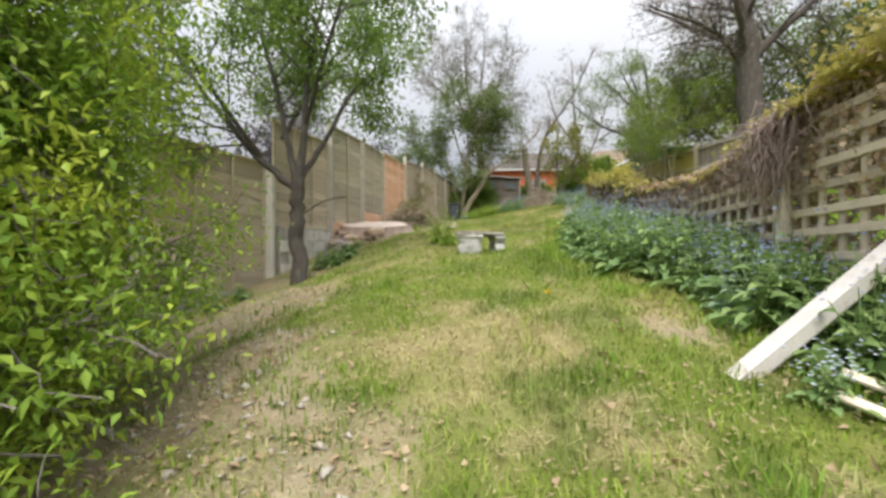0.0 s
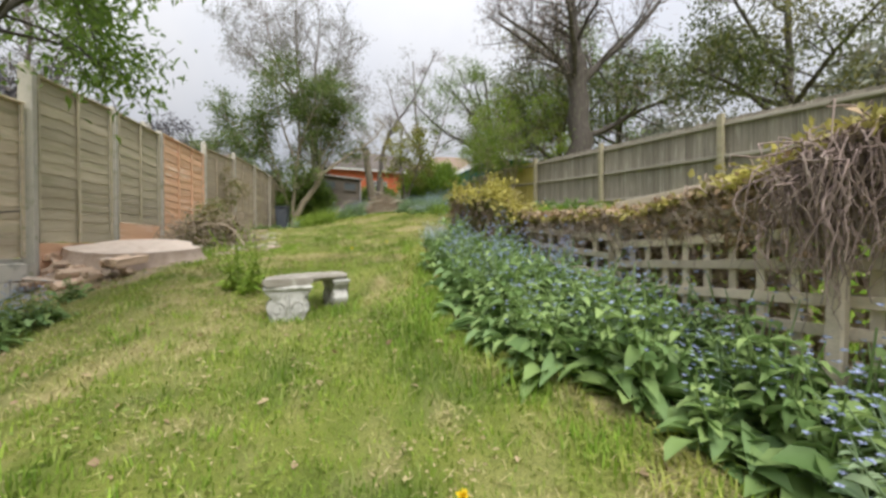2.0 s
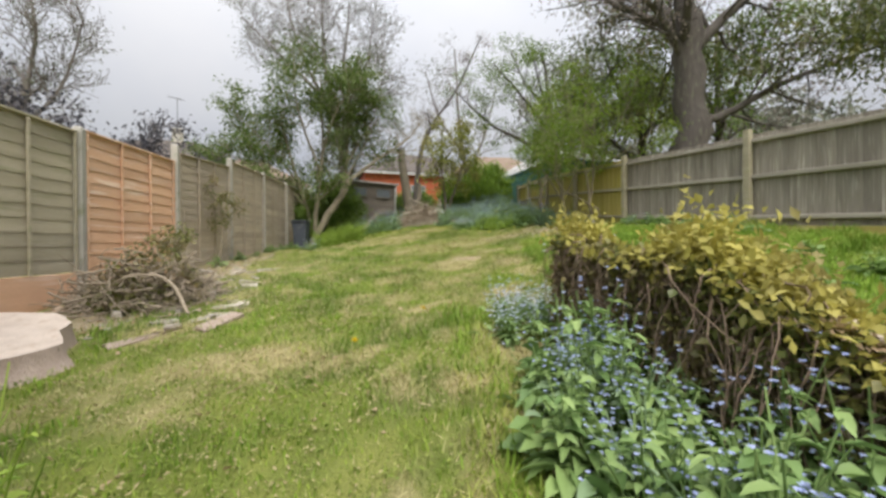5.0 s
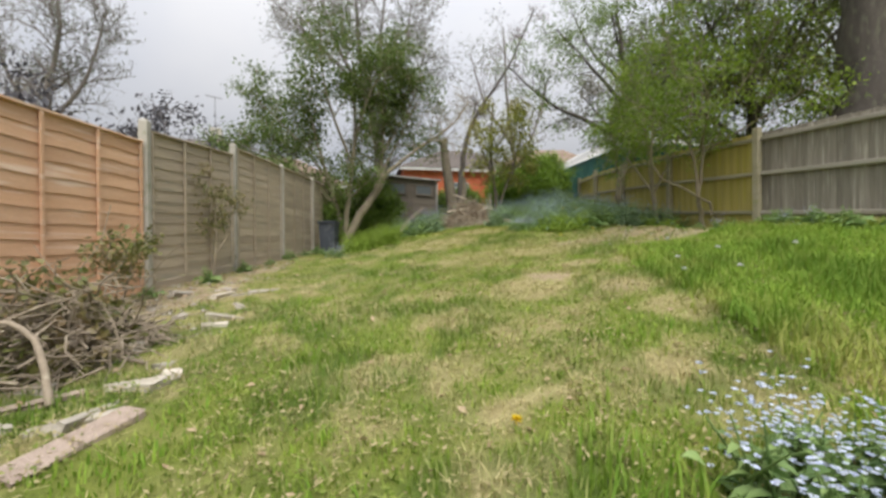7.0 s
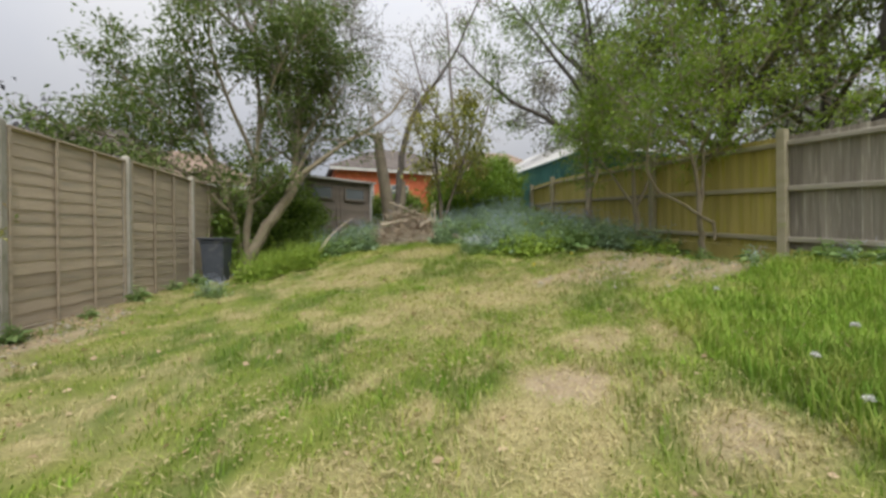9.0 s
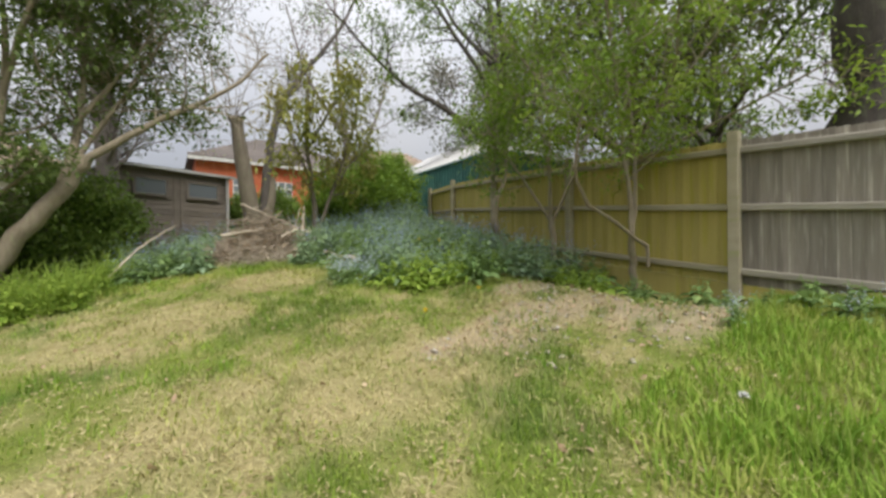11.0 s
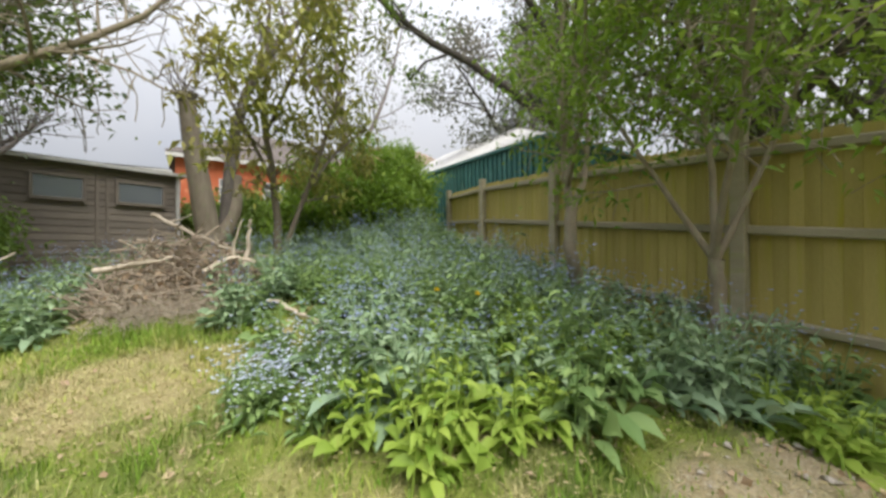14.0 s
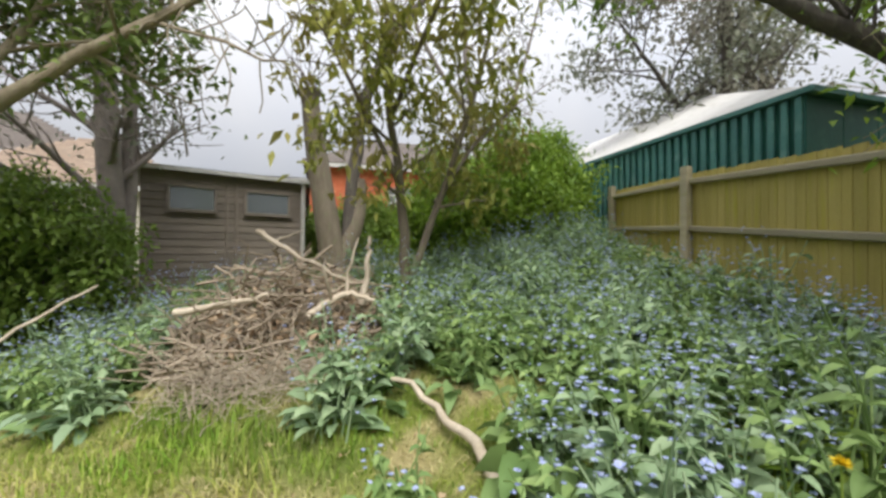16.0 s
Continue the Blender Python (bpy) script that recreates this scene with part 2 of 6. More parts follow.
def grass_mat(name, g1, g2, s1, s2, through_light=0.3):
    m, nt, out = node_mat(name)
    geo = nt.nodes.new("ShaderNodeNewGeometry")
    dry = nt.nodes.new("ShaderNodeAttribute")
    dry.attribute_name = "dry"
    g = mix_col(nt, geo.outputs["Random Per Island"], g1, g2)
    deep = nt.nodes.new("ShaderNodeAttribute")
    deep.attribute_name = "deep"
    g = mix_col(nt, mix_fac(nt, deep.outputs["Fac"], 0.6), g, tuple(0.74 * q for q in g1))
    s = mix_col(nt, geo.outputs["Random Per Island"], s1, s2)
    col = mix_col(nt, dry.outputs["Fac"], g, s)
    b = put(nt, "ShaderNodeBsdfPrincipled", Roughness=0.7)
    b.inputs["Specular IOR Level"].default_value = 0.25
    t = nt.nodes.new("ShaderNodeBsdfTranslucent")
    nt.links.new(col, b.inputs["Base Color"])
    nt.links.new(col, t.inputs["Color"])
    mx = nt.nodes.new("ShaderNodeMixShader")
    mx.inputs[0].default_value = through_light
    nt.links.new(b.outputs[0], mx.inputs[1])
    nt.links.new(t.outputs[0], mx.inputs[2])
    nt.links.new(mx.outputs[0], out.inputs[0])
    return m


def glass_mat():
    m, nt, out = node_mat("window_glass")
    b = put(nt, "ShaderNodeBsdfPrincipled", Roughness=0.06)
    b.inputs["Base Color"].default_value = (0.16, 0.18, 0.20, 1)
    b.inputs["Specular IOR Level"].default_value = 0.9
    nt.links.new(b.outputs[0], out.inputs[0])
    return m


M_GROUND = ground_mat()
M_GRASS = grass_mat("lawn_grass", (0.14, 0.25, 0.025), (0.32, 0.42, 0.06), (0.62, 0.54, 0.29), (0.44, 0.39, 0.18))
M_LUSH = grass_mat("long_grass", (0.15, 0.29, 0.03), (0.31, 0.45, 0.06), (0.50, 0.48, 0.15), (0.40, 0.40, 0.11))
M_PANEL = solid_mat("weathered_lap_board", (0.68, 0.58, 0.44), (0.54, 0.45, 0.335), 1.6, (0.36, 0.34, 0.22), 55, stretch=(0.6, 1, 6), vary=0.14)
M_PANEL_GREY = solid_mat("grey_lap_board", (0.53, 0.44, 0.335), (0.40, 0.33, 0.25), 1.6, (0.32, 0.29, 0.23), 55, stretch=(0.6, 1, 6), vary=0.14)
M_PANEL_NEW = solid_mat("new_orange_lap_board", (0.82, 0.53, 0.35), (0.72, 0.43, 0.265), 1.3, (0.84, 0.66, 0.53), 55, stretch=(0.6, 1, 6), vary=0.1)
M_FEATHER = solid_mat("feather_edge_board", (0.58, 0.49, 0.17), (0.46, 0.38, 0.11), 1.4, (0.44, 0.40, 0.06), 60, stretch=(5, 5, 0.5), vary=0.09)
M_FEATHER_GREY = solid_mat("grey_feather_edge_board", (0.40, 0.36, 0.30), (0.25, 0.22, 0.18), 2.4, (0.52, 0.48, 0.40), 60, stretch=(8, 8, 0.5), vary=0.2)
M_RAIL = solid_mat("fence_rail_timber", (0.46, 0.41, 0.29), (0.36, 0.32, 0.22), 2.0, (0.32, 0.32, 0.17), 60, stretch=(5, 0.6, 5), vary=0.12)
M_RAIL_GREY = solid_mat("grey_fence_rail_timber", (0.46, 0.42, 0.35), (0.34, 0.31, 0.25), 2.0, (0.38, 0.36, 0.26), 60, stretch=(5, 0.6, 5), vary=0.12)
M_PANEL_MOSS = solid_mat("mossy_lap_board", (0.53, 0.47, 0.35), (0.42, 0.37, 0.26), 1.6, (0.32, 0.31, 0.19), 55, stretch=(0.6, 1, 6), vary=0.12)
M_CONCRETE = solid_mat("old_concrete", (0.54, 0.51, 0.45), (0.42, 0.40, 0.345), 4.0, (0.26, 0.27, 0.18), 80, vary=0.1)
M_BLOCK = solid_mat("pale_concrete_block", (0.80, 0.76, 0.69), (0.66, 0.62, 0.56), 3.0, (0.33, 0.33, 0.28), 90, vary=0.12)
M_STONE = solid_mat("cast_stone", (0.70, 0.69, 0.66), (0.55, 0.54, 0.51), 7.0, (0.24, 0.24, 0.19), 90, rough=0.9, bump=0.5, vary=0.05, spots=(0.5, 0.72))
M_STONE_TOP = solid_mat("worn_cast_stone_slab", (0.40, 0.37, 0.32), (0.27, 0.245, 0.205), 6.0, (0.58, 0.56, 0.50), 80, rough=0.92, bump=0.5, vary=0.05)
M_TRELLIS = solid_mat("bleached_trellis_batten", (0.86, 0.76, 0.62), (0.72, 0.62, 0.50), 4.0, (0.58, 0.52, 0.40), 70, stretch=(3, 0.8, 3), vary=0.2)
M_WHITE = solid_mat("flaking_white_paint", (0.72, 0.68, 0.65), (0.60, 0.56, 0.52), 5.0, (0.40, 0.33, 0.27), 90, rough=0.7, vary=0.05, spots=(0.62, 0.72))
M_BARK = solid_mat("grey_brown_bark", (0.17, 0.14, 0.105), (0.26, 0.22, 0.165), 5.0, (0.20, 0.21, 0.12), 45, stretch=(2.5, 2.5, 0.7), bump=0.8, vary=0.05)
M_BARK_DARK = solid_mat("dark_bark", (0.085, 0.073, 0.065), (0.145, 0.125, 0.11), 4.0, (0.17, 0.17, 0.12), 35, stretch=(2.5, 2.5, 0.7), bump=0.8, vary=0.05)
M_BARK_PALE = solid_mat("pale_elder_bark", (0.40, 0.34, 0.25), (0.28, 0.23, 0.16), 6.0, (0.33, 0.33, 0.20), 45, stretch=(2.5, 2.5, 0.8), bump=0.7, vary=0.05)
M_TWIG = solid_mat("bare_twigs", (0.30, 0.26, 0.24), (0.22, 0.19, 0.175), 6.0, None, 40, vary=0.05)
M_VINE_DARK = solid_mat("dark_ivy_stems", (0.34, 0.25, 0.185), (0.23, 0.165, 0.12), 8.0, (0.38, 0.29, 0.21), 50, vary=0.05)
M_VINE = solid_mat("dead_vine_stems", (0.40, 0.31, 0.28), (0.28, 0.21, 0.19), 8.0, (0.44, 0.36, 0.31), 50, vary=0.05)
M_DEADWOOD = solid_mat("bleached_deadwood", (0.55, 0.48, 0.38), (0.42, 0.35, 0.26), 7.0, None, 50, vary=0.15)
M_BRUSH = solid_mat("dry_brushwood", (0.39, 0.32, 0.24), (0.26, 0.21, 0.155), 7.0, (0.48, 0.41, 0.31), 50, vary=0.1)
M_CUT = solid_mat("fresh_sawn_stump_wood", (0.68, 0.58, 0.50), (0.54, 0.45, 0.38), 7.0, (0.45, 0.34, 0.26), 60, vary=0.05)
M_STUMPBARK = solid_mat("stump_bark", (0.54, 0.43, 0.36), (0.40, 0.31, 0.25), 5.0, (0.42, 0.33, 0.25), 40, stretch=(2, 2, 0.6), bump=0.9, vary=0.05)
M_CHIP = solid_mat("orange_split_wood", (0.66, 0.50, 0.38), (0.52, 0.38, 0.28), 6.0, (0.42, 0.32, 0.24), 50, vary=0.25)
M_PALEPIECE = solid_mat("pale_plank_or_rubble", (0.58, 0.53, 0.46), (0.42, 0.37, 0.30), 6.0, (0.36, 0.32, 0.25), 60, vary=0.3)
M_BIN = solid_mat("dark_blue_grey_plastic", (0.075, 0.085, 0.105), (0.055, 0.062, 0.08), 3.0, (0.12, 0.125, 0.13), 60, rough=0.5, bump=0.1, vary=0.05)
M_SHED = solid_mat("brown_shed_cladding", (0.25, 0.215, 0.18), (0.20, 0.17, 0.145), 2.0, (0.24, 0.20, 0.165), 60, stretch=(1, 1, 4), vary=0.12)
M_ROOFFELT = solid_mat("dark_roof_felt", (0.10, 0.10, 0.105), (0.14, 0.14, 0.14), 4.0, (0.18, 0.19, 0.15), 80, vary=0.05)
M_TRIM = solid_mat("off_white_painted_trim", (0.66, 0.65, 0.63), (0.55, 0.54, 0.52), 4.0, (0.40, 0.39, 0.35), 70, rough=0.6, bump=0.1, vary=0.08)
M_ORANGE = solid_mat("orange_red_brick_wall", (0.58, 0.16, 0.075), (0.47, 0.125, 0.06), 2.5, (0.62, 0.24, 0.13), 30, vary=0.06)
M_TILE = solid_mat("brown_grey_roof_tile", (0.15, 0.125, 0.11), (0.11, 0.095, 0.085), 2.5, (0.18, 0.16, 0.14), 25, vary=0.1)
M_TILE_TAN = solid_mat("tan_roof_tile", (0.30, 0.22, 0.16), (0.22, 0.165, 0.125), 2.5, (0.33, 0.27, 0.21), 25, vary=0.1)
M_RENDER = solid_mat("cream_render", (0.62, 0.58, 0.50), (0.54, 0.50, 0.43), 2.0, (0.46, 0.43, 0.37), 40, vary=0.05)
M_GREENMETAL = solid_mat("dark_green_metal_sheet", (0.025, 0.13, 0.10), (0.02, 0.10, 0.08), 2.0, (0.05, 0.17, 0.13), 30, rough=0.5, bump=0.1, vary=0.06)
M_TEALMETAL = solid_mat("weathered_teal_metal_sheet", (0.10, 0.27, 0.25), (0.07, 0.21, 0.20), 2.0, (0.16, 0.32, 0.29), 30, rough=0.5, bump=0.1, vary=0.1)
M_METAL = solid_mat("grey_aerial_metal", (0.35, 0.35, 0.36), (0.25, 0.25, 0.26), 5.0, None, 60, rough=0.45, metal=0.8, vary=0.05)
M_GLASS = glass_mat()

L_ASH = leaf_mat("fresh_green_leaves", (0.11, 0.20, 0.03), (0.27, 0.39, 0.08), (0.16, 0.26, 0.07), 0.4)
L_BUSH = leaf_mat("bright_shrub_leaves", (0.16, 0.29, 0.035), (0.36, 0.50, 0.07), (0.62, 0.66, 0.08), 0.38, patch=1.6)
L_MID = leaf_mat("mid_green_leaves", (0.11, 0.19, 0.03), (0.26, 0.36, 0.07), (0.18, 0.27, 0.06), 0.35)
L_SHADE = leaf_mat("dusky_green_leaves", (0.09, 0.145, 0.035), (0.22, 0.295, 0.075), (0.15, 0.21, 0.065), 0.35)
L_DARK = leaf_mat("dark_evergreen_leaves", (0.07, 0.11, 0.03), (0.20, 0.24, 0.07), (0.26, 0.22, 0.07), 0.2, rough=0.4)
# distance haze is put into this greyed green leaf colour
L_GREY = leaf_mat("haze_grey_far_leaves", (0.16, 0.19, 0.13), (0.28, 0.30, 0.22), (0.30, 0.25, 0.22), 0.3)
L_OLIVE = leaf_mat("olive_drooping_leaves", (0.15, 0.19, 0.03), (0.38, 0.39, 0.08), (0.36, 0.28, 0.11), 0.35, patch=1.2)
L_PURPLE = leaf_mat("dusky_far_shrub_leaves", (0.085, 0.085, 0.10), (0.15, 0.14, 0.15), None, 0.2)
L_BUD = leaf_mat("pinkish_buds", (0.30, 0.24, 0.22), (0.42, 0.35, 0.32), None, 0.3)
L_ELDER = leaf_mat("light_elder_leaves", (0.19, 0.31, 0.035), (0.39, 0.50, 0.08), (0.15, 0.25, 0.035), 0.42, patch=1.0)
L_LEAFY = leaf_mat("deep_elder_leaves", (0.13, 0.24, 0.03), (0.30, 0.43, 0.06), (0.20, 0.30, 0.04), 0.42, patch=1.0)
L_ALK = leaf_mat("alkanet_leaves", (0.14, 0.24, 0.075), (0.33, 0.45, 0.16), (0.20, 0.32, 0.15), 0.3)
L_ALKDARK = leaf_mat("blue_green_leaves", (0.19, 0.30, 0.15), (0.37, 0.48, 0.28), (0.27, 0.38, 0.28), 0.3)
L_NETTLE = leaf_mat("yellow_green_leaves", (0.22, 0.35, 0.05), (0.39, 0.50, 0.09), None, 0.4)
L_BLUE = leaf_mat("blue_petals", (0.33, 0.40, 0.66), (0.50, 0.56, 0.80), (0.44, 0.43, 0.70), 0.3)
L_PALEBLUE = leaf_mat("pale_blue_petals", (0.52, 0.58, 0.78), (0.72, 0.76, 0.88), None, 0.3)
L_YELLOW = leaf_mat("yellow_green_ivy_leaves", (0.39, 0.36, 0.09), (0.57, 0.51, 0.13), (0.30, 0.25, 0.12), 0.35, patch=2.2)
L_IVY = leaf_mat("ivy_leaves", (0.10, 0.13, 0.035), (0.24, 0.24, 0.07), (0.30, 0.20, 0.115), 0.25, rough=0.4, patch=2.0)
L_DARKDEAD = leaf_mat("dark_withered_leaves", (0.36, 0.28, 0.20), (0.56, 0.45, 0.33), (0.28, 0.26, 0.13), 0.25)
L_TURFWEED = leaf_mat("turf_weed_leaves", (0.19, 0.28, 0.045), (0.32, 0.38, 0.08), (0.27, 0.29, 0.07), 0.35)
L_STRAW = leaf_mat("pale_straw_litter", (0.36, 0.31, 0.15), (0.50, 0.43, 0.23), (0.32, 0.25, 0.14), 0.25)
L_DEAD = leaf_mat("dead_leaves", (0.38, 0.26, 0.16), (0.56, 0.43, 0.28), None, 0.25)

# ---- ground: one sheet to the horizon ----
def axis(lo, hi, step):
    inner = np.arange(lo, hi + step / 2, step)
    far = np.array([0.6, 1.5, 3, 6, 12, 25, 60, 150, 400, 1200, 3000])
    return np.concatenate([lo - far[::-1], inner, hi + far])


STRAW = [(3.9, 11.95, 0.6, 0.4), (4.45, 12.35, 0.45, 0.35), (4.25, 11.1, 0.4, 0.35), (4.2, 10.3, 0.35, 0.35), (1.95, 2.9, 0.75, 0.5), (3.3, 11.6, 0.7, 0.5), (4.3, 14.3, 1.7, 0.9), (2.6, 7.9, 0.5, 0.3),
         (0.6, 8.6, 0.9, 0.35), (0.2, 2.6, 0.9, 0.6), (3.4, 16.6, 1.2, 0.8), (4.75, 18.0, 0.9, 0.8), (1.2, 6.0, 0.4, 0.2)]
BARE = [(-1.5, 2.2, 1.0, 1.2), (-0.8, 1.5, 0.8, 0.6), (-2.3, 4.2, 1.2, 1.3), (-2.5, 6.2, 0.7, 1.0), (-1.6, 8.4, 0.7, 0.6), (-1.2, 11.2, 0.8, 1.5), (-0.75, 13.6, 0.75, 1.6), (6.5, 14.3, 1.3, 0.5), (7.3, 13.5, 0.9, 0.6), (7.5, 14.9, 0.9, 0.5), (-0.4, 15.8, 0.5, 1.4)]

SCALPED = [(3.77, 11.96, 0.34, 0.24), (4.5, 12.3, 0.26, 0.2), (4.2, 11.15, 0.24, 0.2), (1.62, 2.6, 0.3, 0.3)]


def blobs(x, y, spots, grow=1.0):
    best = np.zeros_like(np.asarray(x, float))
    wob = 0.75 * (fbm(np.asarray(x) * 2.3, np.asarray(y) * 2.3, 41, 3) - 0.5)
    for cx, cy, rx, ry in spots:
        d = np.hypot((x - cx) / (rx * grow), (y - cy) / (ry * grow)) + wob
        best = np.maximum(best, 1 - smooth(0.6, 1.1, d))
    return best


def bareness(x, y):
    return np.clip(blobs(x, y, BARE + SCALPED) * (-0.35 + 2.3 * fbm(x * 2.6, y * 2.6, 51, 4)), 0, 0.85)


def dryness(x, y):
    """Where the mown turf is straw-coloured: drifts of hay, streaks of the mower, scorched patches."""
    n, mid, small = fbm(x * 0.8, y * 0.8, 61, 3), fbm(x * 2.4, y * 2.4, 67, 3), fbm(x * 5.5, y * 5.5, 73, 2)
    streak = fbm(x * 1.6 + y * 0.9, y * 4.2 - x * 1.5, 69, 3)
    d = smooth(0.48, 0.62, mid) * 0.5 + smooth(0.44, 0.6, n) * 0.15 + smooth(0.5, 0.66, streak) * 0.4 * smooth(4, 9, y) + smooth(0.52, 0.7, small) * 0.5 - 0.24 - 0.06 * smooth(8, 10, y) * (1 - smooth(12.5, 14.5, y))
    d = np.maximum(d, (0.45 + 0.8 * small) * blobs(x, y, STRAW))
    lush = blobs(x, y, [(6.3, 10.6, 1.9, 2.6), (5.9, 5.6, 2.8, 3.2), (2.1, 2.0, 0.6, 1.2), (1.0, 5.0, 0.9, 1.1), (0.9, 7.3, 0.8, 0.9)])
    return np.clip(d * (1 - 0.85 * lush), 0, 1)


def deepness(x, y):
    """Patches of darker, denser green."""
    return smooth(0.47, 0.66, fbm(x * 1.7, y * 1.7, 97, 4))


gx, gy = axis(-4.0, 11.5, 0.11), axis(-2.0, 26.0, 0.11)
GX, GY = np.meshgrid(gx, gy)
GZ = ground_z(GX, GY)
idx = np.arange(GX.size).reshape(GX.shape)
quads = np.stack([idx[:-1, :-1], idx[:-1, 1:], idx[1:, 1:], idx[1:, :-1]], -1).reshape(-1, 4)
g_me = mesh_of("ground", np.stack([GX, GY, GZ], -1).reshape(-1, 3), quads, M_GROUND,
               {"dry": dryness(GX, GY).ravel(), "bare": bareness(GX, GY).ravel(), "deep": deepness(GX, GY).ravel()}, shade=True)
tagged(new("ground", g_me), "sloping garden ground, turf with straw and bare earth", "ground", kind="structure")


# ---- left fence: lapped panels between concrete posts ----
def left_x(y):
    return -2.07 + (0.29 if y < 10.23 else 0.232) * (y - 10.23)


def left_panel(y0, y1, top0, top1, low, board_mat, label, battens=3, lap=0.0):
    """A lap panel from y0 to y1; its boards overlap like shingles and lean a little."""
    a, b = Vector((left_x(y0), y0, 0)), Vector((left_x(y1), y1, 0))
    run = b - a
    length = run.length
    turn = math.degrees(math.atan2(run.y, run.x))
    th = thing("lap_fence", pose(a.x, a.y, low, 0, 0, turn), label, "fence panel", "lapped panels of the garden fence")
    rise0, rise1 = top0 - low, top1 - low
    rows = max(4, round(min(rise0, rise1) / 0.155))
    r = random.Random(int(y0 * 100))
    mats = Matrix(((1, 0, 0, 0), (0, 1, 0, 0), ((top1 - top0) / length, 0, 1, 0), (0, 0, 0, 1)))
    bm = bmesh.new()
    nseg, h = 10, rise0 / rows
    grid = []
    for i in range(nseg + 1):
        x = 0.03 + (length - 0.06) * i / nseg
        wave = 0.008 * math.sin(i * 1.9 + y0) + r.uniform(-0.004, 0.004)
        grid.append([bm.verts.new(p) for p in ((x, -0.006, wave), (x, -0.014 - lap, wave), (x, -0.004 - lap * 0.5, h + 0.012), (x, 0.012, h + 0.012))])
    for c0, c1 in zip(grid, grid[1:]):
        for k in range(4):
            bm.faces.new((c0[k], c1[k], c1[(k + 1) % 4], c0[(k + 1) % 4]))
    bm.faces.new(grid[0])
    bm.faces.new(grid[-1][::-1])
    bmesh.ops.transform(bm, matrix=mats, verts=bm.verts)
    board = bm_mesh("board", bm, board_mat)
    for k in range(rows):
        part("board", board, th, pose(0, 0, h * k + 0.005, r.uniform(-0.6, 0.6)))
    batten = box_mesh("batten", (0.038, 0.022, rise0), board_mat)
    for k in range(battens + 2):
        x = 0.03 + (length - 0.06) * k / (battens + 1)
        part("batten", batten, th, pose(x, -0.043, (top1 - top0) * x / length))
    bm = bmesh.new()
    box(bm, 0, length, -0.055, 0.035, rise0 + 0.002, rise0 + 0.03, 0.004)
    bmesh.ops.transform(bm, matrix=mats, verts=bm.verts)
    part("cap", bm_mesh("cap", bm, board_mat), th)
    return th


def concrete_post(x, y, z0, z1, label, width=0.11, material=None):
    bm = bmesh.new()
    box(bm, -width / 2, width / 2, -0.055, 0.055, 0, z1 - z0 - 0.03, 0.006)
    top = box(bm, -width / 2, width / 2, -0.055, 0.055, z1 - z0 - 0.0305, z1 - z0, 0)
    for v in top:
        if v.co.z > z1 - z0 - 0.01:
            v.co.x *= 0.6
            v.co.y *= 0.6
    ob = new("fence_post", bm_mesh("fence_post", bm, material or M_CONCRETE))
    ob.matrix_basis = pose(x, y, z0)
    return tagged(ob, label, "fence post", "posts of the lapped fence")


LAP = "weathered brown lapped timber fence panel"
MOSSLAP = "mossy olive-brown lapped timber fence panel"
GREYLAP = "grey-brown weathered lapped timber fence panel"
left_run = [  # from, to, tops, foot, board material, label
    (-3.6, -1.62, 1.3, 1.3, -1.0, M_PANEL, LAP, 1), (-1.54, 0.44, 1.6, 1.6, -0.7, M_PANEL, LAP, 1), (0.52, 2.48, 1.95, 1.95, -0.3, M_PANEL, LAP, 1),
    (2.56, 4.56, 2.35, 2.35, 0.1, M_PANEL, LAP, 1), (4.72, 6.70, 2.68, 2.68, 0.58, M_PANEL, LAP, 2), (6.88, 8.57, 3.5, 3.53, 1.62, M_PANEL, LAP, 2),
    (8.73, 10.02, 3.96, 3.98, 1.84, M_PANEL_MOSS, MOSSLAP, 1),
    (10.14, 11.38, 3.98, 3.98, 2.2, M_PANEL_MOSS, MOSSLAP, 1), (11.5, 13.38, 4.03, 4.06, 2.1, M_PANEL_NEW, "new orange-stained lapped timber fence panel", 2),
    (13.52, 15.46, 4.24, 4.4, 2.2, M_PANEL_GREY, GREYLAP, 2), (15.6, 17.5, 4.55, 4.6, 2.3, M_PANEL_GREY, GREYLAP, 2),
    (17.62, 19.5, 4.62, 4.65, 2.4, M_PANEL_GREY, GREYLAP, 2), (19.62, 21.6, 4.66, 4.7, 2.5, M_PANEL_GREY, GREYLAP, 2), (21.7, 24.0, 4.7, 4.7, 2.6, M_PANEL_GREY, GREYLAP, 2)]
